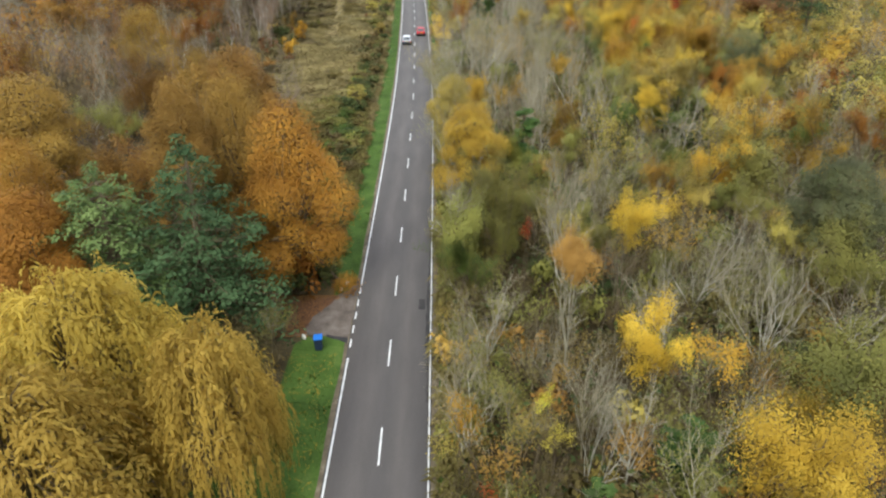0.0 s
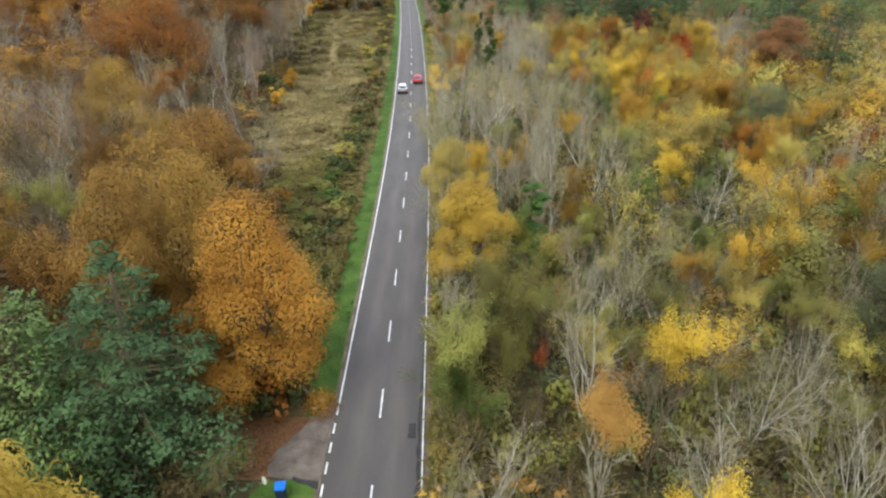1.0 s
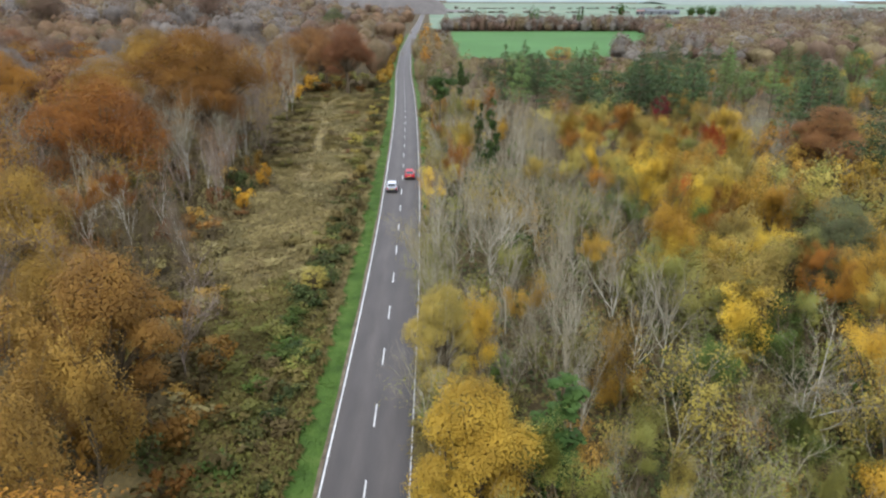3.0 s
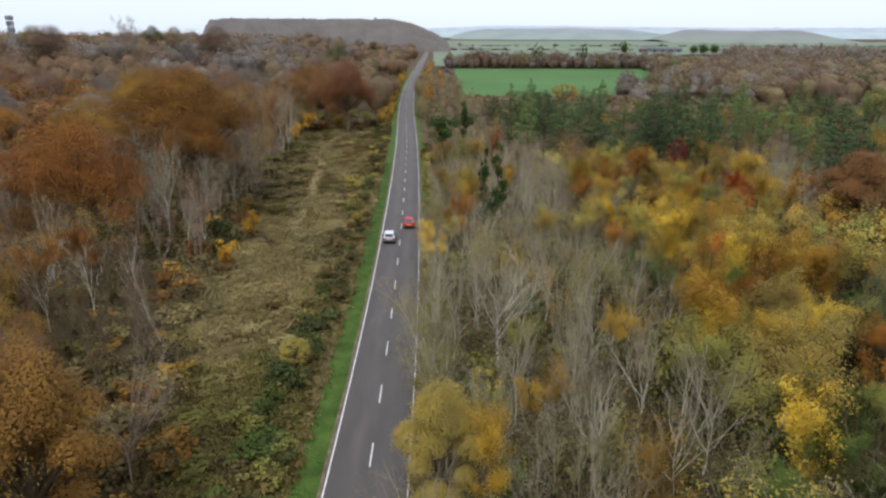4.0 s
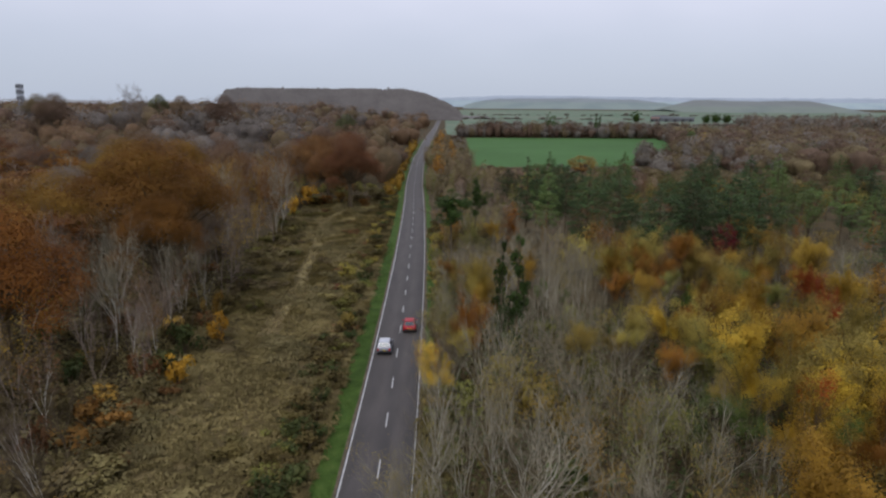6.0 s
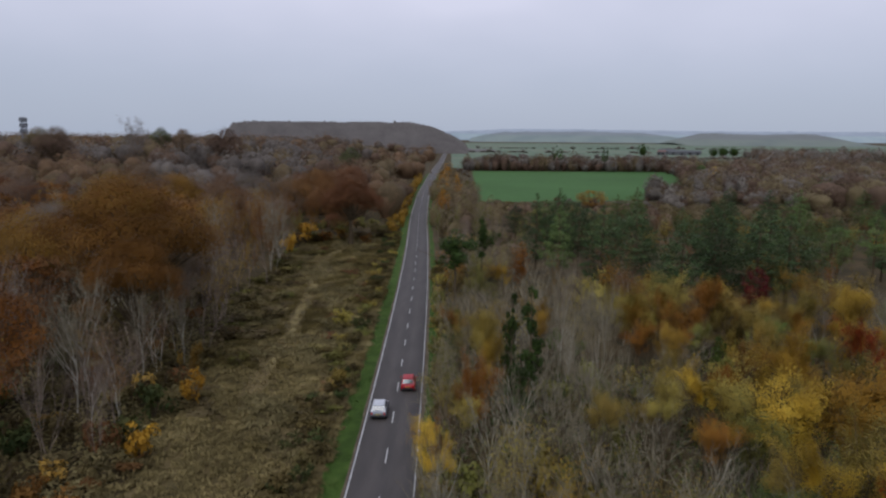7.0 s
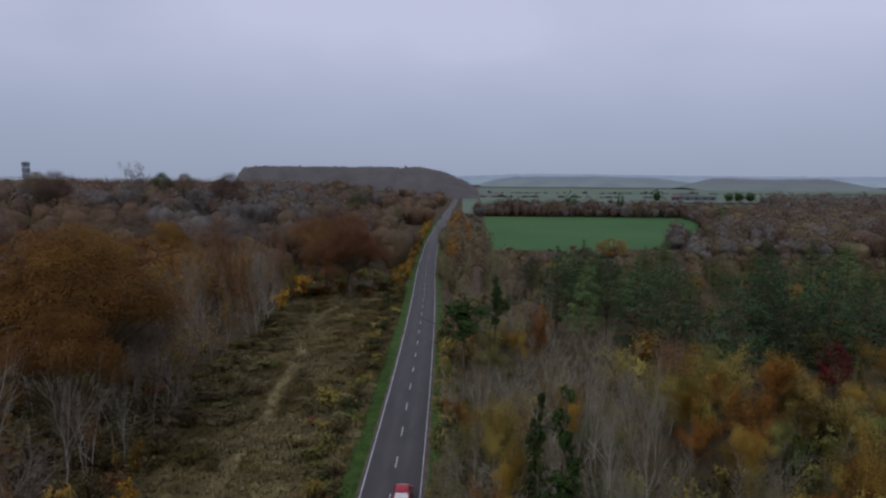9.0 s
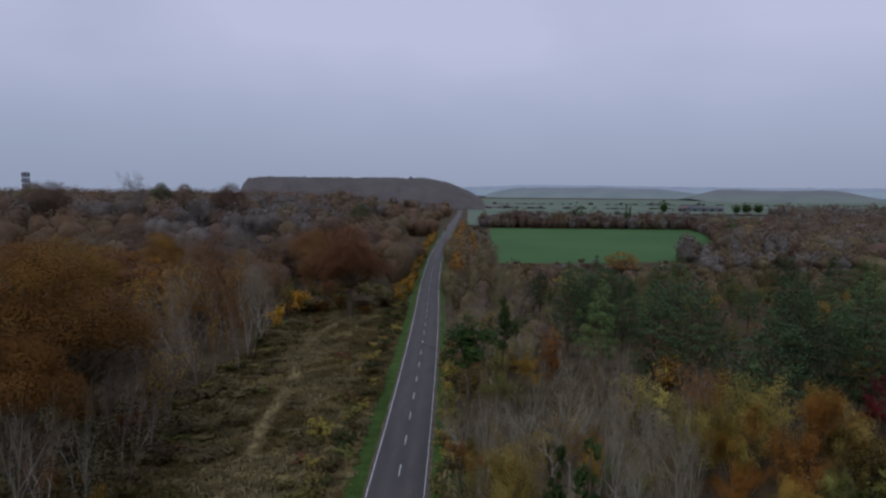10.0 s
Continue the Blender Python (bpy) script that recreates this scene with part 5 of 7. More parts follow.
row([(-28.4, 249.0, 21.0, 8.2, 0.98), (-37.0, 262.0, 19.0, 7.0, 0.98)], "oak_tree", "great", "russet", "broad russet oak beside the end of the meadow")
row([(-40.5, 176.0, 17.5, 4.2), (-37.0, 199.5, 18.5, 4.6), (-45.0, 196.0, 18.0, 4.6), (-44.0, 214.0, 18.5, 5.0), (-41.5, 228.0, 18.0, 4.4), (-50.0, 226.0, 18.0, 5.0)], "half_bare_tree", "leafier", "brown", "tall slim tree with a thin veil of brown leaves", "mauve")
row([(-42.0, 186.0, 17.0, 4.0), (-38.5, 209.0, 18.0, 4.6), (-47.0, 205.0, 18.5, 5.0), (-39.5, 220.0, 17.0, 4.4), (-46.0, 236.0, 18.5, 5.0)], "bare_tree", "bare", "", "tall slim leafless tree with a grey crown", "grey", "bare trees")
row([(-40.5, 140.0, 15.5, 3.8), (-36.4, 145.0, 15.0, 3.4), (-38.5, 134.5, 14.5, 3.4), (-33.8, 150.5, 13.5, 2.6), (-43.5, 136.0, 15.0, 3.6)], "bare_tree", "bare", "", "tall leafless tree with pale grey limbs", "grey", "bare trees")
row([(-34.2, 113.5, 10.5, 1.9), (-32.0, 131.0, 13.0, 2.4), (-35.5, 147.0, 11.0, 3.2)], "half_bare_tree", "sparse", "russet", "thin birch with russet leaves", "white")
row([(-35.6, 106.5, 10.5, 2.6), (-39.0, 104.0, 10.5, 2.4)], "birch_tree", "vase", "orange", "slim birch with pale orange leaves", "white")
row([(-27.6, 138.5, 3.8, 1.8), (-27.5, 125.5, 3.4, 1.5), (-41.0, 250.0, 6.0, 3.4), (-41.0, 234.0, 5.0, 2.2)], "sapling", "shrub", "amber", "small bushy sapling with orange-yellow leaves in the meadow", category="shrub")
row([(-12.3, 95.8, 3.2, 1.45, 2.0)], "shrub", "round", "yellowol", "round yellow-green bush in the rough grass", category="shrub")
row([(-16.8, 170.0, 3.0, 1.7), (-12.6, 143.0, 2.8, 1.2)], "shrub", "shrub", "yellowol", "round yellow-green bush in the rough grass", category="shrub")
plant("birch_tree", "bare", -25.6, 99.9, 11.5, 2.6, "", "white", "leaning white-trunked birch without leaves", group="bare trees", pick=4, lean=13)
plant("dead_tree", "bare", -33.4, 128.0, 11.5, 2.2, "", "white", "dead tree with bleached pale limbs", group="bare trees", pick=1, lean=-4)
plant("dead_tree", "bare", 15.3, 162.0, 13.0, 2.8, "", "white", "dead tree with bleached pale limbs in the wood", group="bare trees", pick=3, lean=-8)


def great_crowns():
    """The big rounded crowns that stand over the wood farther off."""
    rng = random.Random(77)
    taken, tries = [(-43, 157), (-47, 128), (-28, 247), (-36, 262)], 0
    while len(taken) < 50 and tries < 4000:
        tries += 1
        y = rng.uniform(166, 330)
        x = rng.uniform(-0.64 * y - 4, -40 - 0.05 * max(0, y - 240))
        if any(math.hypot(x - a, y - b) < 13.0 for a, b in taken):
            continue
        taken.append((x, y))
        r, h, u = rng.uniform(6.2, 9.0), rng.uniform(14.5, 18.0), rng.random()
        if u < 0.42:
            plant("great_bare_tree", "bare", x, y, h, r * 0.8, "", rng.choice(("mauve", "mauve", "grey")), "great leafless tree with a broad mauve-grey crown", "tree", "great bare trees", pick=rng.randrange(3), z=rise(x, y) - 0.1)
        else:
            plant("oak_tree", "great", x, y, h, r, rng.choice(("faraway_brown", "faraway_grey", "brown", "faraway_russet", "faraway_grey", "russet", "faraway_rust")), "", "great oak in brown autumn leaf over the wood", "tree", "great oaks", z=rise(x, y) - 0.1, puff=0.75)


great_crowns()


# ---------------------------------------------------------------- the wood between them
RIGHT = random.Random(31)


def right_wood(x, y):
    return x > road_x(y) + HALF + 1.7 and x < 8 + 0.64 * y


def in_pines(x, y):
    return y > (168 if x > 60 else 178 + 0.25 * max(0, 40 - x)) and y < 270 and x > 14 + max(0, (185 - y) * 0.35)


def fill_right():
    for x, y in scatter(3, 640, lambda x, y: right_wood(x, y) and not in_pines(x, y), 3.6, 0, 95, 12, 200):
        dim = "far" if x > 46 or y > 168 else ""
        u, h, r = RIGHT.random(), RIGHT.uniform(6.8, 9.6), RIGHT.uniform(1.9, 3.0) * (1.25 if x > 45 else 1.12 if x > 20 and y > 70 else 1.0)
        if x < 21 and y > 68:
            shares, h = (0.58, 0.80, 0.92), h * 1.15
        elif 20 <= x < 64 and 74 < y < 148:
            shares = (0.19, 0.32, 0.60)
        elif x >= 20 and y <= 74:
            shares = (0.22, 0.36, 0.80)
        elif y > 140:
            shares = (0.16, 0.30, 0.48)
        else:
            shares = (0.34, 0.56, 0.82)
        if u < shares[0]:
            plant("bare_tree", "bare" + dim, x, y, h * 1.08, r * 1.1, "", RIGHT.choice(("grey", "tan", "tan", "grey")), "leafless woodland tree with fine grey-brown twigs", "tree", "bare trees")
        elif u < shares[1]:
            plant("half_bare_tree", "sparse" + dim, x, y, h, r, RIGHT.choice(("olive", "yellowol", "ochre", "olive")), "tan", "nearly bare tree with a last haze of leaves", "tree", "nearly bare trees")
        elif u < shares[2]:
            plant("olive_green_tree", "vase" + dim, x, y, h * 0.95, r, RIGHT.choice(("olive", "olive", "yellowol", "green", "olive")), "", "woodland tree with fading olive-green leaves", "tree", "olive-green trees", puff=0.78)
        else:
            plant("yellow_tree", "vase" + dim, x, y, h, r, RIGHT.choice(("yellowol", "ochre", "yellowol", "olive", "ochre") if y < 78 else ("yellow", "yellowol", "ochre", "yellowol", "yellow", "orange", "ochre") if y < 140 else ("orange", "ochre", "yellowol", "ochre")), "",
                  "woodland tree in yellow autumn leaf", "tree", "yellow trees", puff=0.95)
    for x, y in scatter(14, 110, lambda x, y: right_wood(x, y), 2.7, 0, 45, 12, 66):
        u = RIGHT.random()
        if u < 0.42:
            plant("half_bare_tree", "sparse", x, y, RIGHT.uniform(5.5, 8.0), RIGHT.uniform(1.6, 2.4), RIGHT.choice(("olive", "yellowol", "olive", "ochre")), "tan", "young tree with a last haze of leaves", "tree", "nearly bare trees")
        elif u < 0.72:
            plant("young_bare_tree", "bare", x, y, RIGHT.uniform(6.0, 8.5), RIGHT.uniform(1.8, 2.5), "", RIGHT.choice(("grey", "tan")), "young leafless tree with fine grey-brown twigs", "tree", "bare trees")
        else:
            plant("olive_green_tree", "vase", x, y, RIGHT.uniform(5.0, 7.0), RIGHT.uniform(1.7, 2.3), RIGHT.choice(("olive", "olive", "yellowol", "brownscrub")), "", "young tree with fading olive leaves", "tree", "olive-green trees", puff=2.0)
    for x, y in scatter(4, 170, lambda x, y: in_pines(x, y) and x < 0.68 * y, 6.5, 14, 150, 140, 270):
        u, low = RIGHT.random(), 1 if y < 205 else 0.88
        if noise.noise((x * 0.045, y * 0.045, 6.0)) < -0.2 and u < 0.6:
            u = 0.6 + u * 0.6
        if u < 0.6:
            plant("pine_tree", "pine" if u < 0.52 else "scots", x, y, RIGHT.uniform(8.0, 18.0) * low, RIGHT.uniform(2.6, 4.4), RIGHT.choice(("pine", "palepine", "palepine")), "", "green pine in the plantation", "tree", "pines")
        elif u < 0.84:
            plant("half_bare_tree", "sparsefar", x, y, RIGHT.uniform(9, 12) * low, RIGHT.uniform(2.4, 3.4), RIGHT.choice(("russet", "brown", "olive")), "mauve", "nearly bare tree among the pines", "tree", "nearly bare trees")
        else:
            plant("ochre_tree", "vasefar", x, y, RIGHT.uniform(8, 11) * low, RIGHT.uniform(2.2, 3.2), RIGHT.choice(("ochre", "olive", "yellowol")), "", "ochre-leaved tree among the pines", "tree", "ochre trees", puff=0.78)


def left_edge(y):
    return float(np.interp(y, (0, 40, 56, 84, 100, 118, 160, 195, 255, 330), (-10, -13, -14.5, -19.5, -25.5, -30, -33, -38, -41, -40)))


def fill_left():
    for x, y in scatter(5, 400, lambda x, y: x < left_edge(y) and x > -10 - 0.62 * y and not (y < 50 and x > -27), 5.0, -170, -8, 22, 270):
        u = RIGHT.random()
        dim = "far" if x < -58 or y > 190 else ""
        deep = min(1.0, (left_edge(y) - x) / 25)
        h = RIGHT.uniform(9.0, 12.5) + 1.5 * deep + (1.5 if y > 150 else 0)
        r = RIGHT.uniform(2.6, 4.0) + 0.8 * deep
        if y > 165 and deep > 0.7:
            r *= 1.45
        open_edge = 78 < y < 150 and deep < 0.6
        near = y > 80 and deep < 0.75
        if near and RIGHT.random() < (0.5 if deep < 0.3 else 0.28):
            continue
        shares = (0.42, 0.94, 0.96) if near else (0.66, 0.94, 0.97) if open_edge else (0.38, 0.58, 0.84) if y < 85 else (0.34, 0.48, 0.52) if y > 165 and deep > 0.7 else (0.60, 0.84, 0.89)
        if u < shares[0]:
            plant("bare_tree", "bare" + dim, x, y, h, r, "", RIGHT.choice(("mauve", "grey", "mauve", "brown") if near else ("brown", "grey", "mauve", "grey", "brown") if open_edge else ("grey", "mauve", "tan", "mauve")), "tall leafless tree with fine grey-mauve twigs", "tree", "bare trees")
        elif u < shares[1]:
            plant("half_bare_tree", "sparse" + dim, x, y, h, r, RIGHT.choice(("russet", "brown", "ochre", "rust")), "mauve", "tall tree with a thin veil of brown leaves", "tree", "nearly bare trees")
        elif u < shares[2]:
            plant("ochre_tree", "vase" + dim, x, y, h * 0.9, r, RIGHT.choice(("ochre", "gold", "olive", "brown")), "", "woodland tree with ochre-brown leaves", "tree", "ochre trees", puff=0.78)
        else:
            plant("oak_tree", "round" + dim, x, y, h, r * 1.15, RIGHT.choice(("rust", "brown", "gold", "russet", "brown") if y < 90 else ("brown", "russet", "rust", "brown", "russet")), "", "woodland oak in brown autumn leaf", "tree", "brown oaks")


fill_right()
fill_left()

def track_x(y):
    return float(np.interp(y, (60, 135, 148, 163, 178, 194, 207, 218, 230, 240, 256, 330), (-19, -21.5, -23.0, -23.4, -25.6, -26.6, -29.3, -31.0, -31.4, -29.8, -30, -33)))


# hedge plants and brambles between the meadow and the road, and along the wood's foot
def fill_shrubs():
    rng = random.Random(8)
    y = 50.0
    while y < 300:
        near = y < 118
        for _ in range(2 if near else 1):
            x = road_x(y) - HALF - rng.uniform(3.1, 7.5 if y < 84 else 6.4)
            h, r = rng.uniform(0.9, 1.9), rng.uniform(0.9, 1.7)
            plant("bramble", "shrub", x, y + rng.uniform(-1, 1), h, r, rng.choice(("bramble", "olive", "bramble", "brownscrub", "olive", "mixgrass", "green") if near else ("bramble", "brownscrub", "olive", "mixgrass", "brownscrub", "yellowol", "bramble")), "", "low dark green bramble thicket beside the verge", "shrub", "brambles")
        y += 1.5 if near else 1.7
    for _ in range(150):
        y = rng.uniform(56, 260)
        x = rng.uniform(left_edge(y), road_x(y) - HALF - 4)
        if y > 105 and abs(x - track_x(y)) < 3.2:
            continue
        plant("scrub", "shrub", x, y, rng.uniform(0.4, 1.1), rng.uniform(0.9, 2.2), rng.choice(("olive", "mixgrass", "mixgrass", "olive", "green") if y < 92 else ("brownscrub", "straw", "brownscrub", "mixgrass", "straw", "mixgrass", "russet", "straw")), "", "low withered scrub in the meadow", "shrub", "meadow scrub")
    for _ in range(46):
        y = rng.uniform(125, 255)
        x = rng.uniform(left_edge(y) + 1, track_x(y) - 2.5) if rng.random() < 0.5 else rng.uniform(track_x(y) + 2.5, road_x(y) - HALF - 5)
        plant("scrub", "shrub", x, y, rng.uniform(0.5, 1.1), rng.uniform(1.0, 2.2), rng.choice(("palescrub", "mixgrass", "brownscrub", "palescrub")), "", "low withered scrub patch in the meadow", "shrub", "meadow scrub")
    for _ in range(44):
        y = rng.uniform(248, 292)
        plant("edge_scrub", "shrub", rng.uniform(-50, road_x(y) - HALF - 6), y, rng.uniform(1.2, 3.4), rng.uniform(1.6, 3.0), rng.choice(("brownscrub", "olive", "mixgrass", "brown", "brownscrub")), "", "withered scrub at the wood's edge", "shrub", "edge scrub")
    for _ in range(60):
        y = rng.uniform(150, 242)
        x = rng.uniform(left_edge(y) - 2, track_x(y) - 3.5)
        plant("scrub", "shrub", x, y, rng.uniform(0.7, 1.9), rng.uniform(1.2, 2.6), rng.choice(("palescrub", "brownscrub", "mixgrass", "palescrub", "olive")), "", "low withered scrub patch in the meadow", "shrub", "meadow scrub")
    for _ in range(80):
        y = rng.uniform(76, 190)
        x = left_edge(y) - rng.uniform(-1.5, 14)
        plant("edge_scrub", "shrub", x, y, rng.uniform(1.2, 3.0), rng.uniform(1.2, 2.2), rng.choice(("palescrub", "brownscrub", "mixgrass", "palescrub", "brown")), "", "withered scrub at the wood's edge", "shrub", "edge scrub")
    for _ in range(64):
        y = rng.uniform(72, 114)
        x = left_edge(y) - rng.uniform(-1.0, 9.0)
        plant("edge_scrub", "shrub", x, y, rng.uniform(0.8, 1.9), rng.uniform(1.3, 2.3), rng.choice(("mixgrass", "brownscrub", "straw", "brownscrub", "tan")), "", "withered scrub at the wood's edge", "shrub", "edge scrub")
    y = 16.0
    while y < 220:
        x = road_x(y) + HALF + rng.uniform(1.6, 3.0)
        plant("roadside_shrub", "twigshrub" if y < 110 else "shrub", x, y, rng.uniform(1.0, 3.2), rng.uniform(0.9, 1.7), rng.choice(("mixgrass", "olive", "brownscrub", "yellowol", "straw", "olive")), "", "roadside shrub at the wood's edge", "shrub", "roadside shrubs")
        y += rng.uniform(1.4, 2.6)


fill_shrubs()


def understory():
    rng = random.Random(12)
    for x, y in scatter(9, 300, lambda x, y: right_wood(x, y) and not in_pines(x, y), 2.4, 0, 62, 74, 165):
        plant("understory_shrub", "shrub", x, y, rng.uniform(2.2, 5.2), rng.uniform(1.2, 2.1),
              rng.choice(("olive", "olive", "yellowol", "brownscrub", "olive", "bramble", "green", "yellowol")), "", "woodland shrub with fading leaves under the trees", "shrub", "understory shrubs")

    for x, y in scatter(10, 230, lambda x, y: left_edge(y) - 26 < x < left_edge(y) + 1 and not (y < 50 and x > -27), 2.4, -70, -12, 48, 175):
        plant("understory_shrub", "shrub", x, y, rng.uniform(1.5, 4.2), rng.uniform(1.2, 2.2),
              rng.choice(("brownscrub", "tan", "brownscrub", "russet", "brown", "bramble", "gold", "brownscrub")), "", "dark woodland shrub under the bare trees", "shrub", "understory shrubs")


understory()


def thicket():
    """Close scrub that hides the soil where the wood is seen from above."""
    rng = random.Random(52)
    y = 13.0
    while y < 74:
        x = road_x(y) + HALF + 2.2
        while x < min(36, 6 + 0.62 * y):
            a, b = x + rng.uniform(-0.9, 0.9), y + rng.uniform(-0.9, 0.9)
            h, r, leaf = rng.uniform(1.6, 4.4), rng.uniform(1.1, 1.8), rng.choice(("olive", "brownscrub", "olive", "mixgrass", "bramble", "tan", "mixgrass", "yellowol", "olive"))
            plant("scrub_bush", "twigshrub" if rng.random() < 0.75 else "shrub", a, b, h, r, leaf, "", "tangled woodland bush with fading leaves", "shrub", "scrub bushes")
            x += 2.3 if y < 46 else 2.9
        y += 2.3 if y < 46 else 2.9


thicket()


def undergrowth(name, seed, n, inside, x0, x1, y0, y1, top, size, leaf, label, up=0.2, slim=0.6, category="undergrowth"):
    rng = np.random.default_rng(seed)
    x, y = rng.uniform(x0, x1, n * 3), rng.uniform(y0, y1, n * 3)
    ok = np.array([inside(a, b) for a, b in zip(x, y)])
    x, y = x[ok][:n], y[ok][:n]
    c = np.stack([x, y, rng.uniform(0.05, 1.0, len(x)) ** 1.4 * top], axis=1)
    v, nor = leaves(rng, c, np.tile(np.array((0.0, 0.0, 1.0)), (len(c), 1)), size, jitter=0.8, lift=up, slim=slim)
    v[:, :, 2] = np.maximum(v[:, :, 2], 0.01)
    return tagged(new(name, quads(name, (v, nor), leaf)), label, category, kind="stuff")


def tussocks(name, seed, n, inside, x0, x1, y0, y1, height, leaf, label):
    """Grass: tufts of leaning blades."""
    rng = np.random.default_rng(seed)
    x, y = rng.uniform(x0, x1, n * 3), rng.uniform(y0, y1, n * 3)
    ok = np.array([inside(a, b) for a, b in zip(x, y)])
    x, y = x[ok][:n], y[ok][:n]
    n = len(x)
    lumps = np.array([0.6 + 0.8 * abs(noise.noise((a * 0.35, b * 0.35, seed))) for a, b in zip(x, y)])[:, None]
    root = np.stack([x, y, np.zeros(n)], axis=1)
    h = height * rng.uniform(0.5, 1.2, (n, 1)) * lumps
    lean = unit(np.stack([rng.normal(0, 0.7, n), rng.normal(0, 0.7, n), np.ones(n)], axis=1))
    side = unit(np.cross(lean, rng.normal(0, 1, (n, 3)))) * h * rng.uniform(0.15, 0.3, (n, 1))
    v = np.stack([root - side * 0.5, root + side * 0.5, root + lean * h * 0.7 + side, root + lean * h + np.array((0, 0, -0.1)) * h], axis=1)
    v[:, :, 2] = np.maximum(v[:, :, 2], 0.01)
    return tagged(new(name, quads(name, (v, unit(lean + np.array((0, 0, 0.8)))), leaf)), label, "grass", kind="stuff")


def hummocks(name, seed, n, inside, x0, x1, y0, y1, size, leaf, label, blades=16):
    """Rough grass in hummocks: blades that arch out of each tuft and over one another."""
    rng = np.random.default_rng(seed)
    x, y = rng.uniform(x0, x1, n * 6), rng.uniform(y0, y1, n * 6)
    ok = np.array([inside(a, b) for a, b in zip(x, y)])
    x, y = x[ok][:n], y[ok][:n]
    m = len(x) * blades
    r = np.repeat(size * rng.uniform(0.55, 1.35, len(x)), blades)[:, None]
    lie = np.repeat(rng.uniform(0, 6.28, len(x)), blades)
    w = lie + rng.normal(0, 1.3, m)
    out = np.stack([np.cos(w), np.sin(w), np.zeros(m)], axis=1)
    root = np.stack([np.repeat(x, blades), np.repeat(y, blades), np.zeros(m)], axis=1) + out * r * rng.uniform(0, 0.4, (m, 1))
    high = r * rng.uniform(0.35, 0.85, (m, 1))
    across = np.stack([-np.sin(w), np.cos(w), np.zeros(m)], axis=1) * r * rng.uniform(0.06, 0.14, (m, 1))
    top = root + out * r * rng.uniform(0.25, 0.6, (m, 1)) + np.array((0, 0, 1.0)) * high
    tip = top + out * r * rng.uniform(0.3, 0.6, (m, 1)) - np.array((0, 0, 1.0)) * high * rng.uniform(0.25, 0.8, (m, 1))
    v = np.stack([root, top - across, tip, top + across], axis=1)
    v[:, :, 2] = np.maximum(v[:, :, 2], 0.01)
    return tagged(new(name, quads(name, (v, unit(out * 0.55 + np.array((0, 0, 0.8)))), leaf)), label, "grass", kind="stuff")


def in_meadow(x, y):
    return left_edge(y) - 1 < x < road_x(y) - HALF - 2.2


undergrowth("undergrowth", 81, 20000, lambda x, y: right_wood(x, y), -1, 60, 12, 150, 2.0, 0.5, LEAF["brownscrub"], "tangled brown undergrowth under the trees")
undergrowth("undergrowth", 82, 24000, lambda x, y: right_wood(x, y), -1, 60, 12, 150, 2.8, 0.45, LEAF["bramble"], "dark green brambles under the trees")
undergrowth("undergrowth", 83, 14000, lambda x, y: x < left_edge(y), -70, -10, 20, 200, 1.3, 0.5, LEAF["brownscrub"], "brown bracken under the trees")
undergrowth("undergrowth", 90, 17000, lambda x, y: x < left_edge(y) + 2, -60, -18, 106, 185, 0.9, 0.5, LEAF["palescrub"], "brown bracken and fallen leaves under the bare trees", 1.0)
def meadow_zone(x, y):
    """Patchwork of the meadow: 0 green, 1 straw, 2 brown bracken."""
    n = noise.noise((x * 0.09, y * 0.06, 3.0)) + 0.5 * noise.noise((x * 0.3, y * 0.22, 8.0))
    green = n + (92 - y) / 26 if y < 150 else n + 0.12
    return 0 if green > 0.12 else 2 if n < -0.26 else 1


hummocks("meadow_grass", 84, 5750, lambda x, y: in_meadow(x, y) and meadow_zone(x, y) == 1 and (y < 140 or abs(x - track_x(y)) > 1.5), -46, -8, 52, 265, 0.58, LEAF["straw"], "withered straw-coloured meadow grass in hummocks")
hummocks("meadow_grass", 85, 5250, lambda x, y: in_meadow(x, y) and meadow_zone(x, y) == 0 and (y < 140 or abs(x - track_x(y)) > 1.3), -46, -8, 52, 265, 0.62, LEAF["mixgrass"], "dull green rough grass in the meadow")
hummocks("meadow_grass", 91, 1625, lambda x, y: in_meadow(x, y) and meadow_zone(x, y) == 2, -46, -8, 52, 265, 0.8, LEAF["palescrub"], "flattened brown bracken in the meadow")
undergrowth("meadow_scrub", 92, 15000, lambda x, y: in_meadow(x, y) and (y < 80 or (y < 100 and meadow_zone(x, y) == 0)), -30, -8, 54, 100, 1.1, 0.19, LEAF["olive"], "low green brambles and weeds at the end of the meadow", 0.9)
tussocks("meadow_grass", 86, 26000, lambda x, y: abs(x - track_x(y) - 1.2 * noise.noise((y * 0.2, 5.0, 0.0))) < 1.9 + 2.6 * noise.noise((y * 0.14, x * 0.3, 2.0)) and y > 138, -40, -10, 100, 270, 0.4, LEAF["palestraw"], "trodden pale straw track through the meadow")
_tw = wobble(9, 1.3, 0.21)
tagged(strip("trodden_track", lambda y: track_x(y) - road_x(y) - 0.45 + 1.1 * _tw(y), lambda y: track_x(y) - road_x(y) + 0.45 + 1.1 * _tw(y + 90), 150, 262, 1.5, 0.0, rough_material("trodden_straw", [(0.34, (0.075, 0.062, 0.025)), (0.52, (0.17, 0.136, 0.058)), (0.68, (0.29, 0.235, 0.11))], 0.45, fine=5, bump=0.5)), "pale trodden track of straw through the meadow", "track", kind="structure")
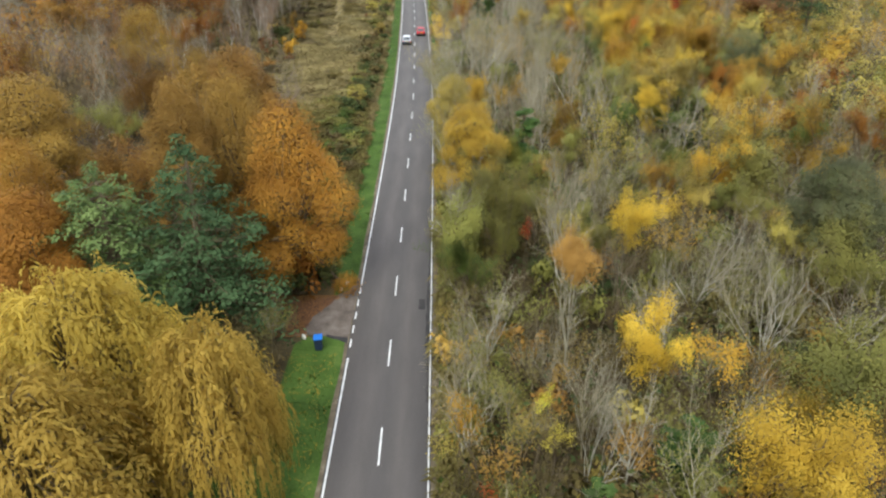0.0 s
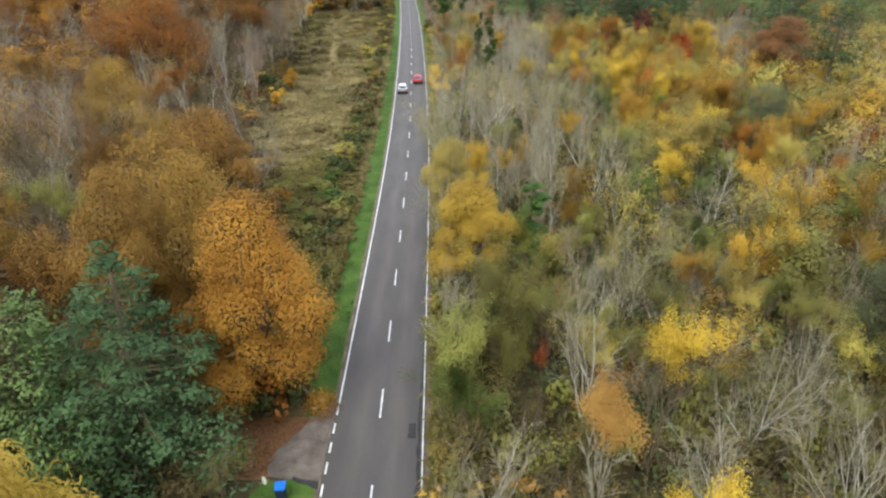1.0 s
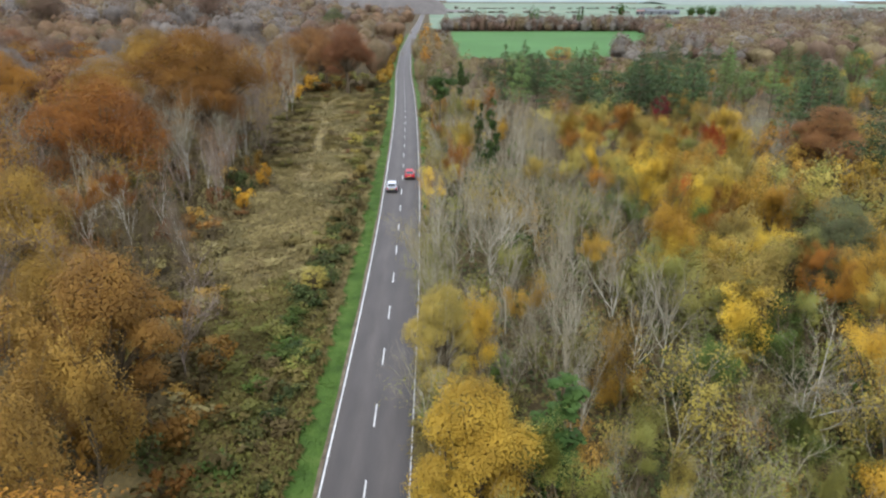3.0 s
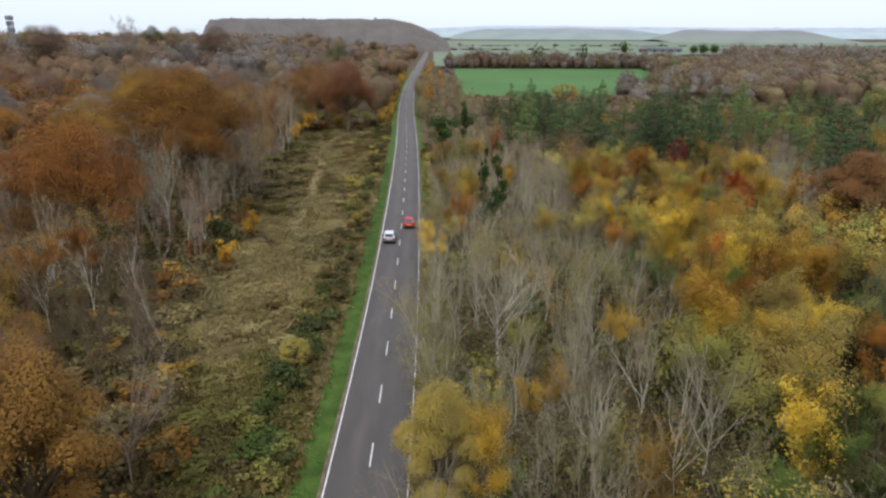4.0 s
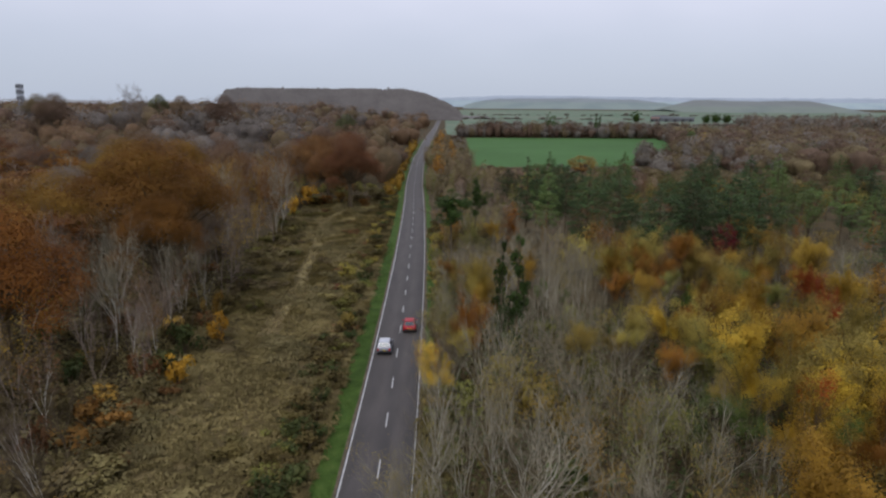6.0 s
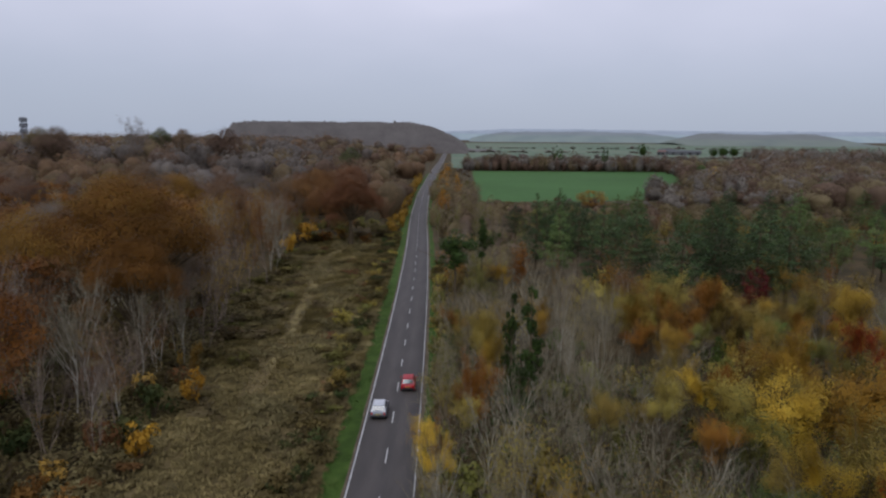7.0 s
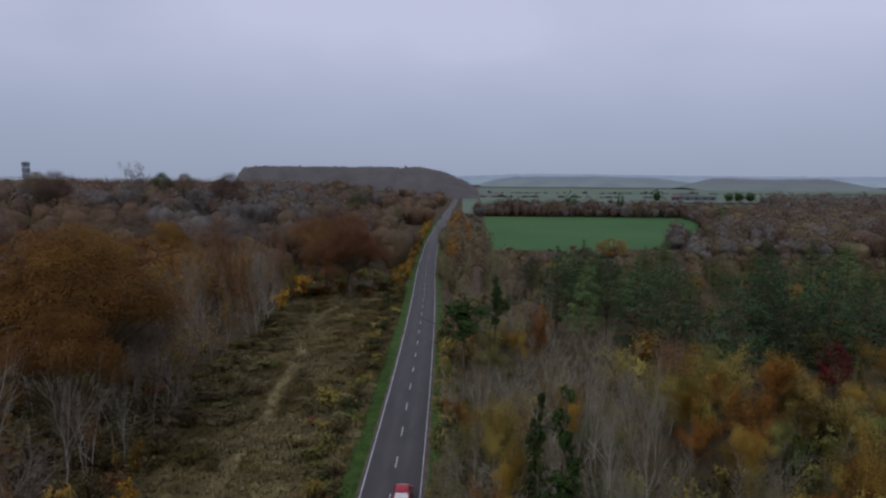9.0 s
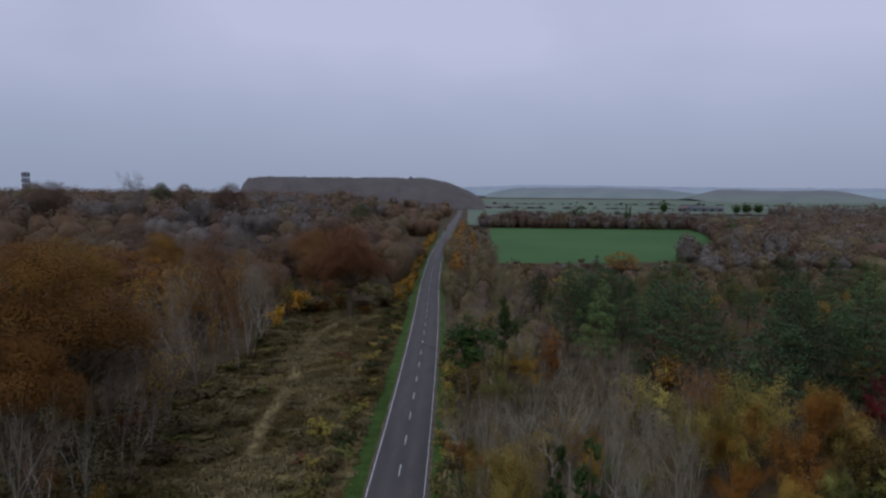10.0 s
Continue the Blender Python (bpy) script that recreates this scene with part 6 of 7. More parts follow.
hummocks("roadside_grass", 93, 1500, lambda x, y: road_x(y) + HALF + 0.75 < x < road_x(y) + HALF + 3.4, -2, 6, 12, 125, 0.85, LEAF["mixgrass"], "rough withered grass under the roadside shrubs")
tussocks("verge_grass", 87, 30000, lambda x, y: road_x(y) - HALF - (3.9 if y < 39 else 2.35) < x < road_x(y) - HALF - 0.45 and not 39.5 < y < 47.3, -14, -6, 15, 200, 0.16, LEAF["turf"], "short green verge grass")
undergrowth("leaf_scatter", 89, 1300, lambda x, y: True, -12.0, -7.2, 16, 38.5, 0.08, 0.10, LEAF["yellow"], "fallen yellow leaves on the mown grass", 3.0, category="fallen leaves")
undergrowth("leaf_scatter", 88, 9000, lambda x, y: x < float(np.interp(y, (40.6, 42.3, 43.6, 45, 46), (-9.8, -10.0, -9.4, -8.4, -8.2))) + 0.5 * noise.noise((x, y, 1.0)), -14, -7, 40.5, 46, 0.05, 0.16, LEAF["russet"], "fallen brown leaves on the driveway", 3.0, category="fallen leaves")


# ---------------------------------------------------------------- far woods
def far_woods():
    rng = random.Random(17)
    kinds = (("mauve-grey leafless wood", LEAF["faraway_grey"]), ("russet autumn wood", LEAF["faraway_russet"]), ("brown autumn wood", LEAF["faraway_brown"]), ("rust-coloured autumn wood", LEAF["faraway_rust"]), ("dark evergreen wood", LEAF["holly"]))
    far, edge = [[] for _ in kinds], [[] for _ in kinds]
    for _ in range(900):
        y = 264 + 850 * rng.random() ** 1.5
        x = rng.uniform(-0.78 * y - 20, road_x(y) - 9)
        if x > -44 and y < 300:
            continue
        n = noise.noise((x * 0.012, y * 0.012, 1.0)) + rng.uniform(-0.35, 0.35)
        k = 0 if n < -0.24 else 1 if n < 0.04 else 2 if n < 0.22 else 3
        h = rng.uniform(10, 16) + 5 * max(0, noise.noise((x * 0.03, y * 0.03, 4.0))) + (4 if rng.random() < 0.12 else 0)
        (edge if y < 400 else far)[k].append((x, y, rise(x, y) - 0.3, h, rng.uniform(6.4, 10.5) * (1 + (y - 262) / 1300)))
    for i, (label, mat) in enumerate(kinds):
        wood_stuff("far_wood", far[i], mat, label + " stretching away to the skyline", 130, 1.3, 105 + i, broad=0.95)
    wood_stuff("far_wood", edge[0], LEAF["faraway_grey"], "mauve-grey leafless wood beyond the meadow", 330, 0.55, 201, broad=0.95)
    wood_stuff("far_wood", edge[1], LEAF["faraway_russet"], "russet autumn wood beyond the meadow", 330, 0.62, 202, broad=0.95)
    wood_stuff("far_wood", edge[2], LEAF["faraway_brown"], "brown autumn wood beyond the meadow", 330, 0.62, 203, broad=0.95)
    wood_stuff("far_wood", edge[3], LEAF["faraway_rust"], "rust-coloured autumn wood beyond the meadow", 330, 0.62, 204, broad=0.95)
    for x, y, h, r, m in ((-168, 420, 28.5, 7, "faraway_grey"), (-155, 424, 24, 5.5, "dkolive"), (-146, 430, 23.5, 6, "faraway_russet"), (-205, 415, 24.5, 10, "faraway_russet"), (-217, 420, 24, 8, "faraway_brown"), (-66, 480, 21, 6, "dkolive"), (-128, 445, 24.5, 10, "faraway_russet")):
        plant("skyline_tree", "leafier" if m == "faraway_grey" else "great", x, y, h, r, m, "mauve" if m == "faraway_grey" else "", "tall tree standing above the far wood", z=rise(x, y) - 0.3, puff=0.8)
    right, mid, brush = [[] for _ in kinds], [[] for _ in range(5)], [[], [], []]
    for _ in range(2000):
        y = rng.uniform(200, 660)
        x = rng.uniform(road_x(y) + 5, 0.66 * y + 30)
        if in_pines(x, y) or (5 < x < 132 + (y - 430) * 0.2 and y > 374 + 0.2 * x) or (225 < x < 420 and 330 < y < 470):
            continue
        low = y > 255 and x < 140
        u = rng.random()
        h = (max(1.2, min(8.0, 29.6 * (380 - y) / 300)) if y < 380 else 1.6) * rng.uniform(0.72, 0.98) if low else rng.uniform(8, 12) if y > 250 else rng.uniform(6.5, 9.5)
        spot = (x, y, 0, h + (3.0 if x > 150 else 0), rng.uniform(2.6, 4.2) if low else rng.uniform(7.5, 13.0) if x > 140 else rng.uniform(4.2, 7.0))
        if x > 140 and rng.random() < 0.5:
            continue
        if low and y < 392 and rng.random() < 0.62:
            brush[rng.randrange(3)].append(spot)
        elif y < 345:
            if rng.random() < (0.62 if x < 140 else 0.26):
                mid[0 if u < (0.5 if x < 120 else 0.2) else 1 if u < 0.6 else 2 if u < 0.8 else 3 if u < 0.92 else 4].append(spot)
        else:
            right[0 if u < (0.40 if low else 0.12) else 1 if u < 0.55 else 2 if u < 0.99 else 4].append(spot)
    for _ in range(110):
        y = rng.uniform(205, 400)
        x = road_x(y) + rng.uniform(5, 24)
        if not in_pines(x, y) and (x < 9 or y < 300):
            mid[rng.choice((0, 0, 3, 3, 2))].append((x, y, 0, rng.uniform(7.5, 10.5), rng.uniform(2.6, 3.8)))
    for _ in range(80):
        y = rng.uniform(400, 640)
        right[rng.choice((0, 0, 1, 2))].append((122 + (y - 408) * 0.208 + rng.uniform(-4, 15), y, 0, rng.uniform(6, 11), rng.uniform(3.5, 6.0)))
    for _ in range(150):
        y = rng.uniform(350, 470)
        x = 126 + (y - 430) * 0.2 + rng.uniform(-30 if y < 425 else -6, 30)
        right[rng.choice((0, 0, 1, 2))].append((x, y, 0, rng.uniform(4.5, 7.5) if y < 400 else rng.uniform(8, 12), rng.uniform(3.0, 5.5)))
    for x, y, z, h, r in mid[0]:
        plant("bare_scrub_tree", "barefar", x, y, h, min(r, 0.5 * h), "", "mauve", "leafless tree in the scrub wood behind the pines", "tree", "bare trees")
    for x, y, z, h, r in mid[3]:
        plant("half_bare_tree", "sparsefar", x, y, h, min(r, 0.5 * h), "olive", "tan", "nearly bare tree in the scrub wood behind the pines", "tree", "nearly bare trees")
    for x, y, z, h, r in mid[4]:
        plant("ochre_tree", "vasefar", x, y, h, min(r, 0.5 * h), "ochre", "", "ochre tree in the scrub wood behind the pines", "tree", "ochre trees", puff=1.2)
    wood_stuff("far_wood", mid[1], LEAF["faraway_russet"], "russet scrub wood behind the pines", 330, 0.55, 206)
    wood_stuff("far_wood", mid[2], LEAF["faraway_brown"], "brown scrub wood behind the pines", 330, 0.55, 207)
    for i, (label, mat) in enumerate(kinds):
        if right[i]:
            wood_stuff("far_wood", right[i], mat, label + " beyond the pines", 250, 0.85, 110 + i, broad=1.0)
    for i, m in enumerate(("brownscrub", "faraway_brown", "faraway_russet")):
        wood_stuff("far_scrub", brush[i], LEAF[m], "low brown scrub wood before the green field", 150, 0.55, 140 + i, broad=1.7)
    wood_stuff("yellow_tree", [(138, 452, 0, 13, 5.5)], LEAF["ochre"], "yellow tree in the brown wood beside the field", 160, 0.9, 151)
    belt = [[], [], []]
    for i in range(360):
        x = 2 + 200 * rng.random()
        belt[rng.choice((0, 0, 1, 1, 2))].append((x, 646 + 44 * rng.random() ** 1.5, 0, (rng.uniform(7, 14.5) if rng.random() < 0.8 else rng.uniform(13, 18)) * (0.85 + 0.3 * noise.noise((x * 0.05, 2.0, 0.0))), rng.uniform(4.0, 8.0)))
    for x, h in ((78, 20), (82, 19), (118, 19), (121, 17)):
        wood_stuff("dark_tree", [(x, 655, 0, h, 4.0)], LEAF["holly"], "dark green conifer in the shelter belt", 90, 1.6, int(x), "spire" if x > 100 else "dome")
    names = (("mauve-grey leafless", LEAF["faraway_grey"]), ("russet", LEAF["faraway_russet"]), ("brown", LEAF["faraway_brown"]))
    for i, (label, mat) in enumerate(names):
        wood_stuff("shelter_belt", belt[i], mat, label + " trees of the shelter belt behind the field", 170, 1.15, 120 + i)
    road_oaks = [(road_x(y) + rng.uniform(8, 16), y, 0, rng.uniform(7.5, 11.5), rng.uniform(3, 5)) for y in np.linspace(300, 520, 34)]
    wood_stuff("roadside_trees", road_oaks[::2], LEAF["orange"], "row of orange trees along the far road", 110, 1.0, 131)
    wood_stuff("roadside_trees", road_oaks[1::2], LEAF["faraway_brown"], "row of brown trees along the far road", 110, 1.0, 135)
    edge = [(road_x(y) - rng.uniform(5, 9), y, 0, rng.uniform(2.5, 5), rng.uniform(1.6, 2.6)) for y in np.linspace(270, 520, 30)]
    wood_stuff("roadside_bushes", edge, LEAF["ochre"], "yellow bushes along the far road", 60, 0.9, 132)
    lines = []
    for y0, x0, x1 in ((760, 10, 460), (950, 60, 700), (1250, 0, 900), (1600, -20, 1200)):
        for _ in range(110):
            x = rng.uniform(x0, x1)
            lines.append((x, y0 + 0.12 * x + rng.uniform(-4, 4), 0, rng.uniform(1.8, 3.4) if rng.random() < 0.9 else rng.uniform(5, 9), rng.uniform(6, 10)))
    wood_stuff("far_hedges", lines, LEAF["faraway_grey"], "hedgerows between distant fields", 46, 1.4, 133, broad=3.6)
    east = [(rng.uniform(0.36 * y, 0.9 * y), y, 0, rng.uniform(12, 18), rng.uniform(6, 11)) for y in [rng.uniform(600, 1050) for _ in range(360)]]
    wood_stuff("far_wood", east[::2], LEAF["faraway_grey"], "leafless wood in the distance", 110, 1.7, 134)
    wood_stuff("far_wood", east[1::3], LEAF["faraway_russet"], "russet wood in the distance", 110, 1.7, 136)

    # the wood goes on round and behind the view
    rng2 = random.Random(41)
    ring = [[], [], [], []]
    for _ in range(1000):
        x, y = rng2.uniform(-120, 120), rng2.uniform(-70, 210)
        inside = -14 - 0.66 * max(0, y) < x < 12 + 0.68 * max(0, y) and y > 12
        if inside or abs(x - road_x(y)) < 9 or (-34 < x < -8 and 8 < y < 40):
            continue
        ring[rng2.randrange(4)].append((x, y, 0, rng2.uniform(8, 14), rng2.uniform(4.0, 6.5)))
    for i, m in enumerate(("ochre", "olive", "brown", "faraway_grey")):
        wood_stuff("surrounding_wood", ring[i], LEAF[m], "autumn wood on all sides of the road", 50, 1.3, 160 + i)


far_woods()


def hill_wood():
    """A long flat-topped plantation on a low rise: thousands of thin leafless crowns standing close."""
    rng = np.random.default_rng(23)
    n = 26000
    x = rng.uniform(-382, 5, n)
    y = 1200 + 330 * rng.uniform(0, 1, n) ** 2
    s = (x + 382) / 387
    lift = 26 * np.minimum(1, 20 * s + 0.62) ** 0.5 * np.minimum(1, 3.8 * (1 - s) + 0.02) ** 0.7 * np.minimum(1, 0.5 + (y - 1200) / 120) - 1
    h = 23.0 - 17.0 * np.clip((s - 0.82) / 0.18, 0, 1) ** 1.5 + rng.normal(0, 1.3, n) + 0.8 * np.sin(x * 0.11) * np.sin(x * 0.037)
    # the wood's front steps down to its edge
    step = np.where(rng.uniform(0, 1, n) < 0.42, rng.uniform(0, 1, n), 0.0)
    y = np.where(step > 0, 1202 - 46 * step, y)
    lift, h = lift * (1 - 0.8 * step), h * (1 - 0.62 * step)
    w = rng.uniform(0.9, 2.0, n)
    turn = rng.normal(0, 0.35, n)
    dx, dy = np.cos(turn) * w, np.sin(turn) * w
    foot = lift * 0.2 - 1.5
    v = np.stack([np.stack([x - dx * 0.8, y - dy * 0.8, foot], 1), np.stack([x + dx * 0.8, y + dy * 0.8, foot], 1),
                  np.stack([x + dx, y + dy, lift + h * 0.94], 1), np.stack([x - dx, y - dy, lift + h], 1)], axis=1)
    nor = unit(np.stack([rng.normal(0, 0.05, n), np.full(n, -0.6), np.full(n, 0.9)], 1))
    tagged(new("hill_wood", quads("hill_wood", (v, nor), HAZE_WOOD)), "flat-topped plantation of leafless trees on a low hill", "wood", kind="stuff")
    xs = np.linspace(-410, 60, 60)
    v, f = [], []
    for x in xs:
        s = min(1, max(0, (x + 392) / 412))
        z = 7 * min(1, 14 * s) ** 0.5 * min(1, 3 * (1 - s)) ** 0.7
        v += [(x, 1190, -1), (x, 1290, z), (x, 1500, z), (x, 1650, -1)]
    for i in range(len(xs) - 1):
        f += [(4 * i + k, 4 * i + 4 + k, 4 * i + 5 + k, 4 * i + 1 + k) for k in range(3)]
    tagged(new("hill", mesh_of("hill", v, f, HAZE_WOOD, True)), "low rise under the plantation", "hill", kind="structure")


hill_wood()


# ---------------------------------------------------------------- cars
def box(bm, x0, x1, y0, y1, z0, z1):
    vs = [bm.verts.new((x, y, z)) for z in (z0, z1) for y in (y0, y1) for x in (x0, x1)]
    for f in ((0, 2, 3, 1), (4, 5, 7, 6), (0, 1, 5, 4), (2, 6, 7, 3), (0, 4, 6, 2), (1, 3, 7, 5)):
        bm.faces.new([vs[i] for i in f])
    return vs


def bar(name, size, at, material, parent, bevel=0.0, label=""):
    bm = bmesh.new()
    sx, sy, sz = (s / 2 for s in size)
    box(bm, at[0] - sx, at[0] + sx, at[1] - sy, at[1] + sy, at[2] - sz, at[2] + sz)
    if bevel:
        bmesh.ops.bevel(bm, geom=bm.edges[:], offset=bevel, segments=2, affect="EDGES")
    return part(name, bm, material, parent, label)


GLASS = plain("dark_glass", (0.02, 0.024, 0.028), 0.08, coat=0.5)
# rear-window copy of the dark glass, colour lightened for the sky it mirrors
PALE_GLASS = plain("sky_lit_glass", (0.05, 0.058, 0.065), 0.08, coat=0.6)
RUBBER = plain("tyre_rubber", (0.02, 0.02, 0.02), 0.85)
CHROME = plain("alloy", (0.5, 0.5, 0.52), 0.3, 0.9)
TAIL = plain("tail_lamp_red", (0.42, 0.012, 0.01), 0.2, coat=0.8)
PLATE = plain("yellow_plate", (0.72, 0.52, 0.03), 0.45)
BLACK = plain("black_plastic", (0.022, 0.022, 0.024), 0.55)


def hatchback(paint, x, y, turn, label, roof=None, length=3.9, width=1.74, height=1.46):
    """A five-door hatchback, nose to +y: lofted body, cabin, glass, lamps, plate, mirrors and wheels."""
    top = new("car")
    top.matrix_basis = pose(x, y, 0.036, 0, 0, turn)
    L, W, H = length / 2, width / 2, height
    sections = ((-L, 0.80, 0.42, 0.74), (-L + 0.10, 0.93, 0.30, 0.88), (-L + 0.5, 1.0, 0.25, 0.93), (-0.6, 1.0, 0.22, 0.93), (0.5, 1.0, 0.22, 0.92),
                (L - 0.85, 0.99, 0.24, 0.88), (L - 0.3, 0.94, 0.28, 0.76), (L - 0.05, 0.80, 0.36, 0.62), (L, 0.70, 0.42, 0.56))
    bm = bmesh.new()
    rings = []
    for yy, w, z0, z1 in sections:
        ring = [(-W * w * 0.9, z0), (-W * w, z0 + 0.12), (-W * w, z0 + (z1 - z0) * 0.62), (-W * w * 0.93, z1 - 0.03), (-W * w * 0.82, z1),
                (W * w * 0.82, z1), (W * w * 0.93, z1 - 0.03), (W * w, z0 + (z1 - z0) * 0.62), (W * w, z0 + 0.12), (W * w * 0.9, z0)]
        rings.append([bm.verts.new((a, yy, b)) for a, b in ring])
    for a, b in zip(rings, rings[1:]):
        for i in range(10):
            bm.faces.new((a[i], a[(i + 1) % 10], b[(i + 1) % 10], b[i]))
    bm.faces.new(rings[0]), bm.faces.new(rings[-1][::-1])
    bmesh.ops.recalc_face_normals(bm, faces=bm.faces[:])
    for f in bm.faces:
        f.smooth = True
    body = part("body", bm, paint, top)

    def slab(name, pts, material, parent=top, label="", smooth=False):
        b2 = bmesh.new()
        vs = [b2.verts.new(p) for p in pts]
        face = b2.faces.new(vs)
        b2.normal_update()
        got = bmesh.ops.extrude_face_region(b2, geom=[face])
        moved = [g for g in got["geom"] if isinstance(g, bmesh.types.BMVert)]
        bmesh.ops.translate(b2, verts=moved, vec=face.normal * -0.03)
        bmesh.ops.recalc_face_normals(b2, faces=b2.faces[:])
        return part(name, b2, material, parent, label)

    # cabin: pillars and roof shell, then glass let in 1 cm proud of the shell
    lo, hi = 0.90, H
    b0, b1, f1, f0 = -L + 0.22, -L + 0.62, 0.35, 1.05
    wl, wh = W * 0.90, W * 0.70
    bm = bmesh.new()
    low = [bm.verts.new(p) for p in ((-wl, b0, lo), (wl, b0, lo), (wl, f0, lo - 0.02), (-wl, f0, lo - 0.02))]
    mid = [bm.verts.new(p) for p in ((-wh, b1, hi - 0.05), (wh, b1, hi - 0.05), (wh, f1, hi - 0.05), (-wh, f1, hi - 0.05))]
    up = [bm.verts.new(p) for p in ((-wh * 0.86, b1 + 0.12, hi), (wh * 0.86, b1 + 0.12, hi), (wh * 0.86, f1 - 0.14, hi), (-wh * 0.86, f1 - 0.14, hi))]
    for a, b in ((low, mid), (mid, up)):
        for i in range(4):
            bm.faces.new((a[i], a[(i + 1) % 4], b[(i + 1) % 4], b[i]))
    bm.faces.new(up)
    bmesh.ops.recalc_face_normals(bm, faces=bm.faces[:])
    part("roof", bm, roof or paint, top)

    def on(y_lo, y_hi, s, t):
        """A point of a sloping end pane: s across -1..1, t up 0..1."""
        return (s * (wl + (wh - wl) * t), y_lo + (y_hi - y_lo) * t, lo + (hi - 0.05 - lo) * t)

    def lift(p, d):
        return (p[0] + d[0], p[1] + d[1], p[2] + d[2])
    slab("rear_window", [lift(on(b0, b1, s, t), (0, -0.012, 0.008)) for s, t in ((-0.84, 0.14), (0.84, 0.14), (0.82, 0.92), (-0.82, 0.92))], PALE_GLASS)
    slab("windscreen", [lift(on(f0, f1, s, t), (0, 0.012, 0.01)) for s, t in ((0.86, 0.10), (-0.86, 0.10), (-0.86, 0.92), (0.86, 0.92))], GLASS)
    for s in (-1, 1):
        for y0, y1, u0, u1 in ((-1.35, -0.42, -1.05, -0.42), (-0.34, 0.72, -0.34, 0.28)):
            a = lambda yy, t: (s * (wl + (wh - wl) * t + 0.012), yy, lo + (hi - 0.05 - lo) * t)
            pts = [a(y0, 0.12), a(y1, 0.12), a(u1, 0.88), a(u0, 0.88)]
            slab("side_window", pts if s > 0 else pts[::-1], GLASS)
        bar("tail_lamp", (0.22, 0.08, 0.26), (s * W * 0.76, -L + 0.02, 0.74), TAIL, top, 0.02)
        bar("headlamp", (0.34, 0.14, 0.15), (s * W * 0.70, L - 0.14, 0.62), CHROME, top, 0.03)
        bar("mirror", (0.20, 0.10, 0.13), (s * (W + 0.08), 0.72, 0.98), paint, top, 0.03)
        for yy in (-L + 0.68, L - 0.74):
            wheel = new("wheel")
            wheel.parent = top
            wheel.matrix_basis = pose(s * (W - 0.10), yy, 0.30, 0, 90, 0)
            for name, rad, dep, mat in (("tyre", 0.30, 0.20, RUBBER), ("rim", 0.19, 0.216, CHROME)):
                bm = bmesh.new()
                bmesh.ops.create_cone(bm, cap_ends=True, segments=20, radius1=rad, radius2=rad, depth=dep)
                part(name, bm, mat, wheel)
    bar("bumper", (width * 0.80, 0.10, 0.20), (0, -L + 0.01, 0.44), BLACK, top, 0.03)
    plate = bar("number_plate", (0.50, 0.025, 0.11), (0, -L - 0.012, 0.66), PLATE, top)
    for i in range(6):
        bar("plate_bar", (0.05, 0.008, 0.07), (-0.185 + 0.074 * i, -L - 0.027, 0.66), BLACK, plate)
    bar("wiper", (0.42, 0.02, 0.025), (0.02, b0 - 0.03, lo + 0.12), BLACK, top)
    bar("spoiler", (wh * 1.7, 0.16, 0.03), (0, b1 - 0.05, hi - 0.03), roof or paint, top, 0.01)
    return tagged(top, label, "car")


RED = plain("red_car_paint", (0.34, 0.004, 0.012), 0.5, coat=0.08)
SILVER = plain("silver_car_paint", (0.18, 0.195, 0.22), 0.4, 0.2, 0.2)
WHITE_ROOF = plain("pale_roof_paint", (0.50, 0.52, 0.56), 0.4, 0.0, 0.2)
hatchback(SILVER, -7.0, 137.0, 2.0, "silver-grey hatchback with a pale roof driving on the road", WHITE_ROOF)
hatchback(RED, -4.55, 145.0, 2.0, "bright red hatchback on the road overtaking a silver one", None, 3.8, 1.70, 1.48)


# ---------------------------------------------------------------- roadside things
def wheelie_bin(x, y, turn):
    top = new("wheelie_bin")
    top.matrix_basis = pose(x, y, 0.02, 0, 0, turn)
    bm = bmesh.new()
    lo = [bm.verts.new((sx * 0.22, sy * 0.25, 0.06)) for sx, sy in ((-1, -1), (1, -1), (1, 1), (-1, 1))]
    hi = [bm.verts.new((sx * 0.29, sy * 0.34, 0.98)) for sx, sy in ((-1, -1), (1, -1), (1, 1), (-1, 1))]
    for i in range(4):
        bm.faces.new((lo[i], lo[(i + 1) % 4], hi[(i + 1) % 4], hi[i]))
    bm.faces.new(lo[::-1]), bm.faces.new(hi)
    bmesh.ops.bevel(bm, geom=bm.edges[:], offset=0.02, segments=2, affect="EDGES")
    part("body", bm, plain("dark_bin_plastic", (0.012, 0.022, 0.05), 0.5), top)
    bar("lid", (0.60, 0.72, 0.08), (0, 0.0, 1.03), plain("blue_lid_plastic", (0.015, 0.13, 0.46), 0.4), top, 0.03, "bright blue lid")
    bar("handle", (0.5, 0.05, 0.05), (0, 0.41, 0.99), BLACK, top, 0.015)
    for s in (-1, 1):
        bm = bmesh.new()
        bmesh.ops.create_cone(bm, cap_ends=True, segments=16, radius1=0.1, radius2=0.1, depth=0.06)
        bmesh.ops.transform(bm, matrix=pose(s * 0.26, 0.27, 0.08, 0, 90, 0), verts=bm.verts)
        part("wheel", bm, RUBBER, top)
    return tagged(top, "dark blue wheelie bin with a bright blue lid on the verge", "bin")


wheelie_bin(-8.65, 39.0, 8)


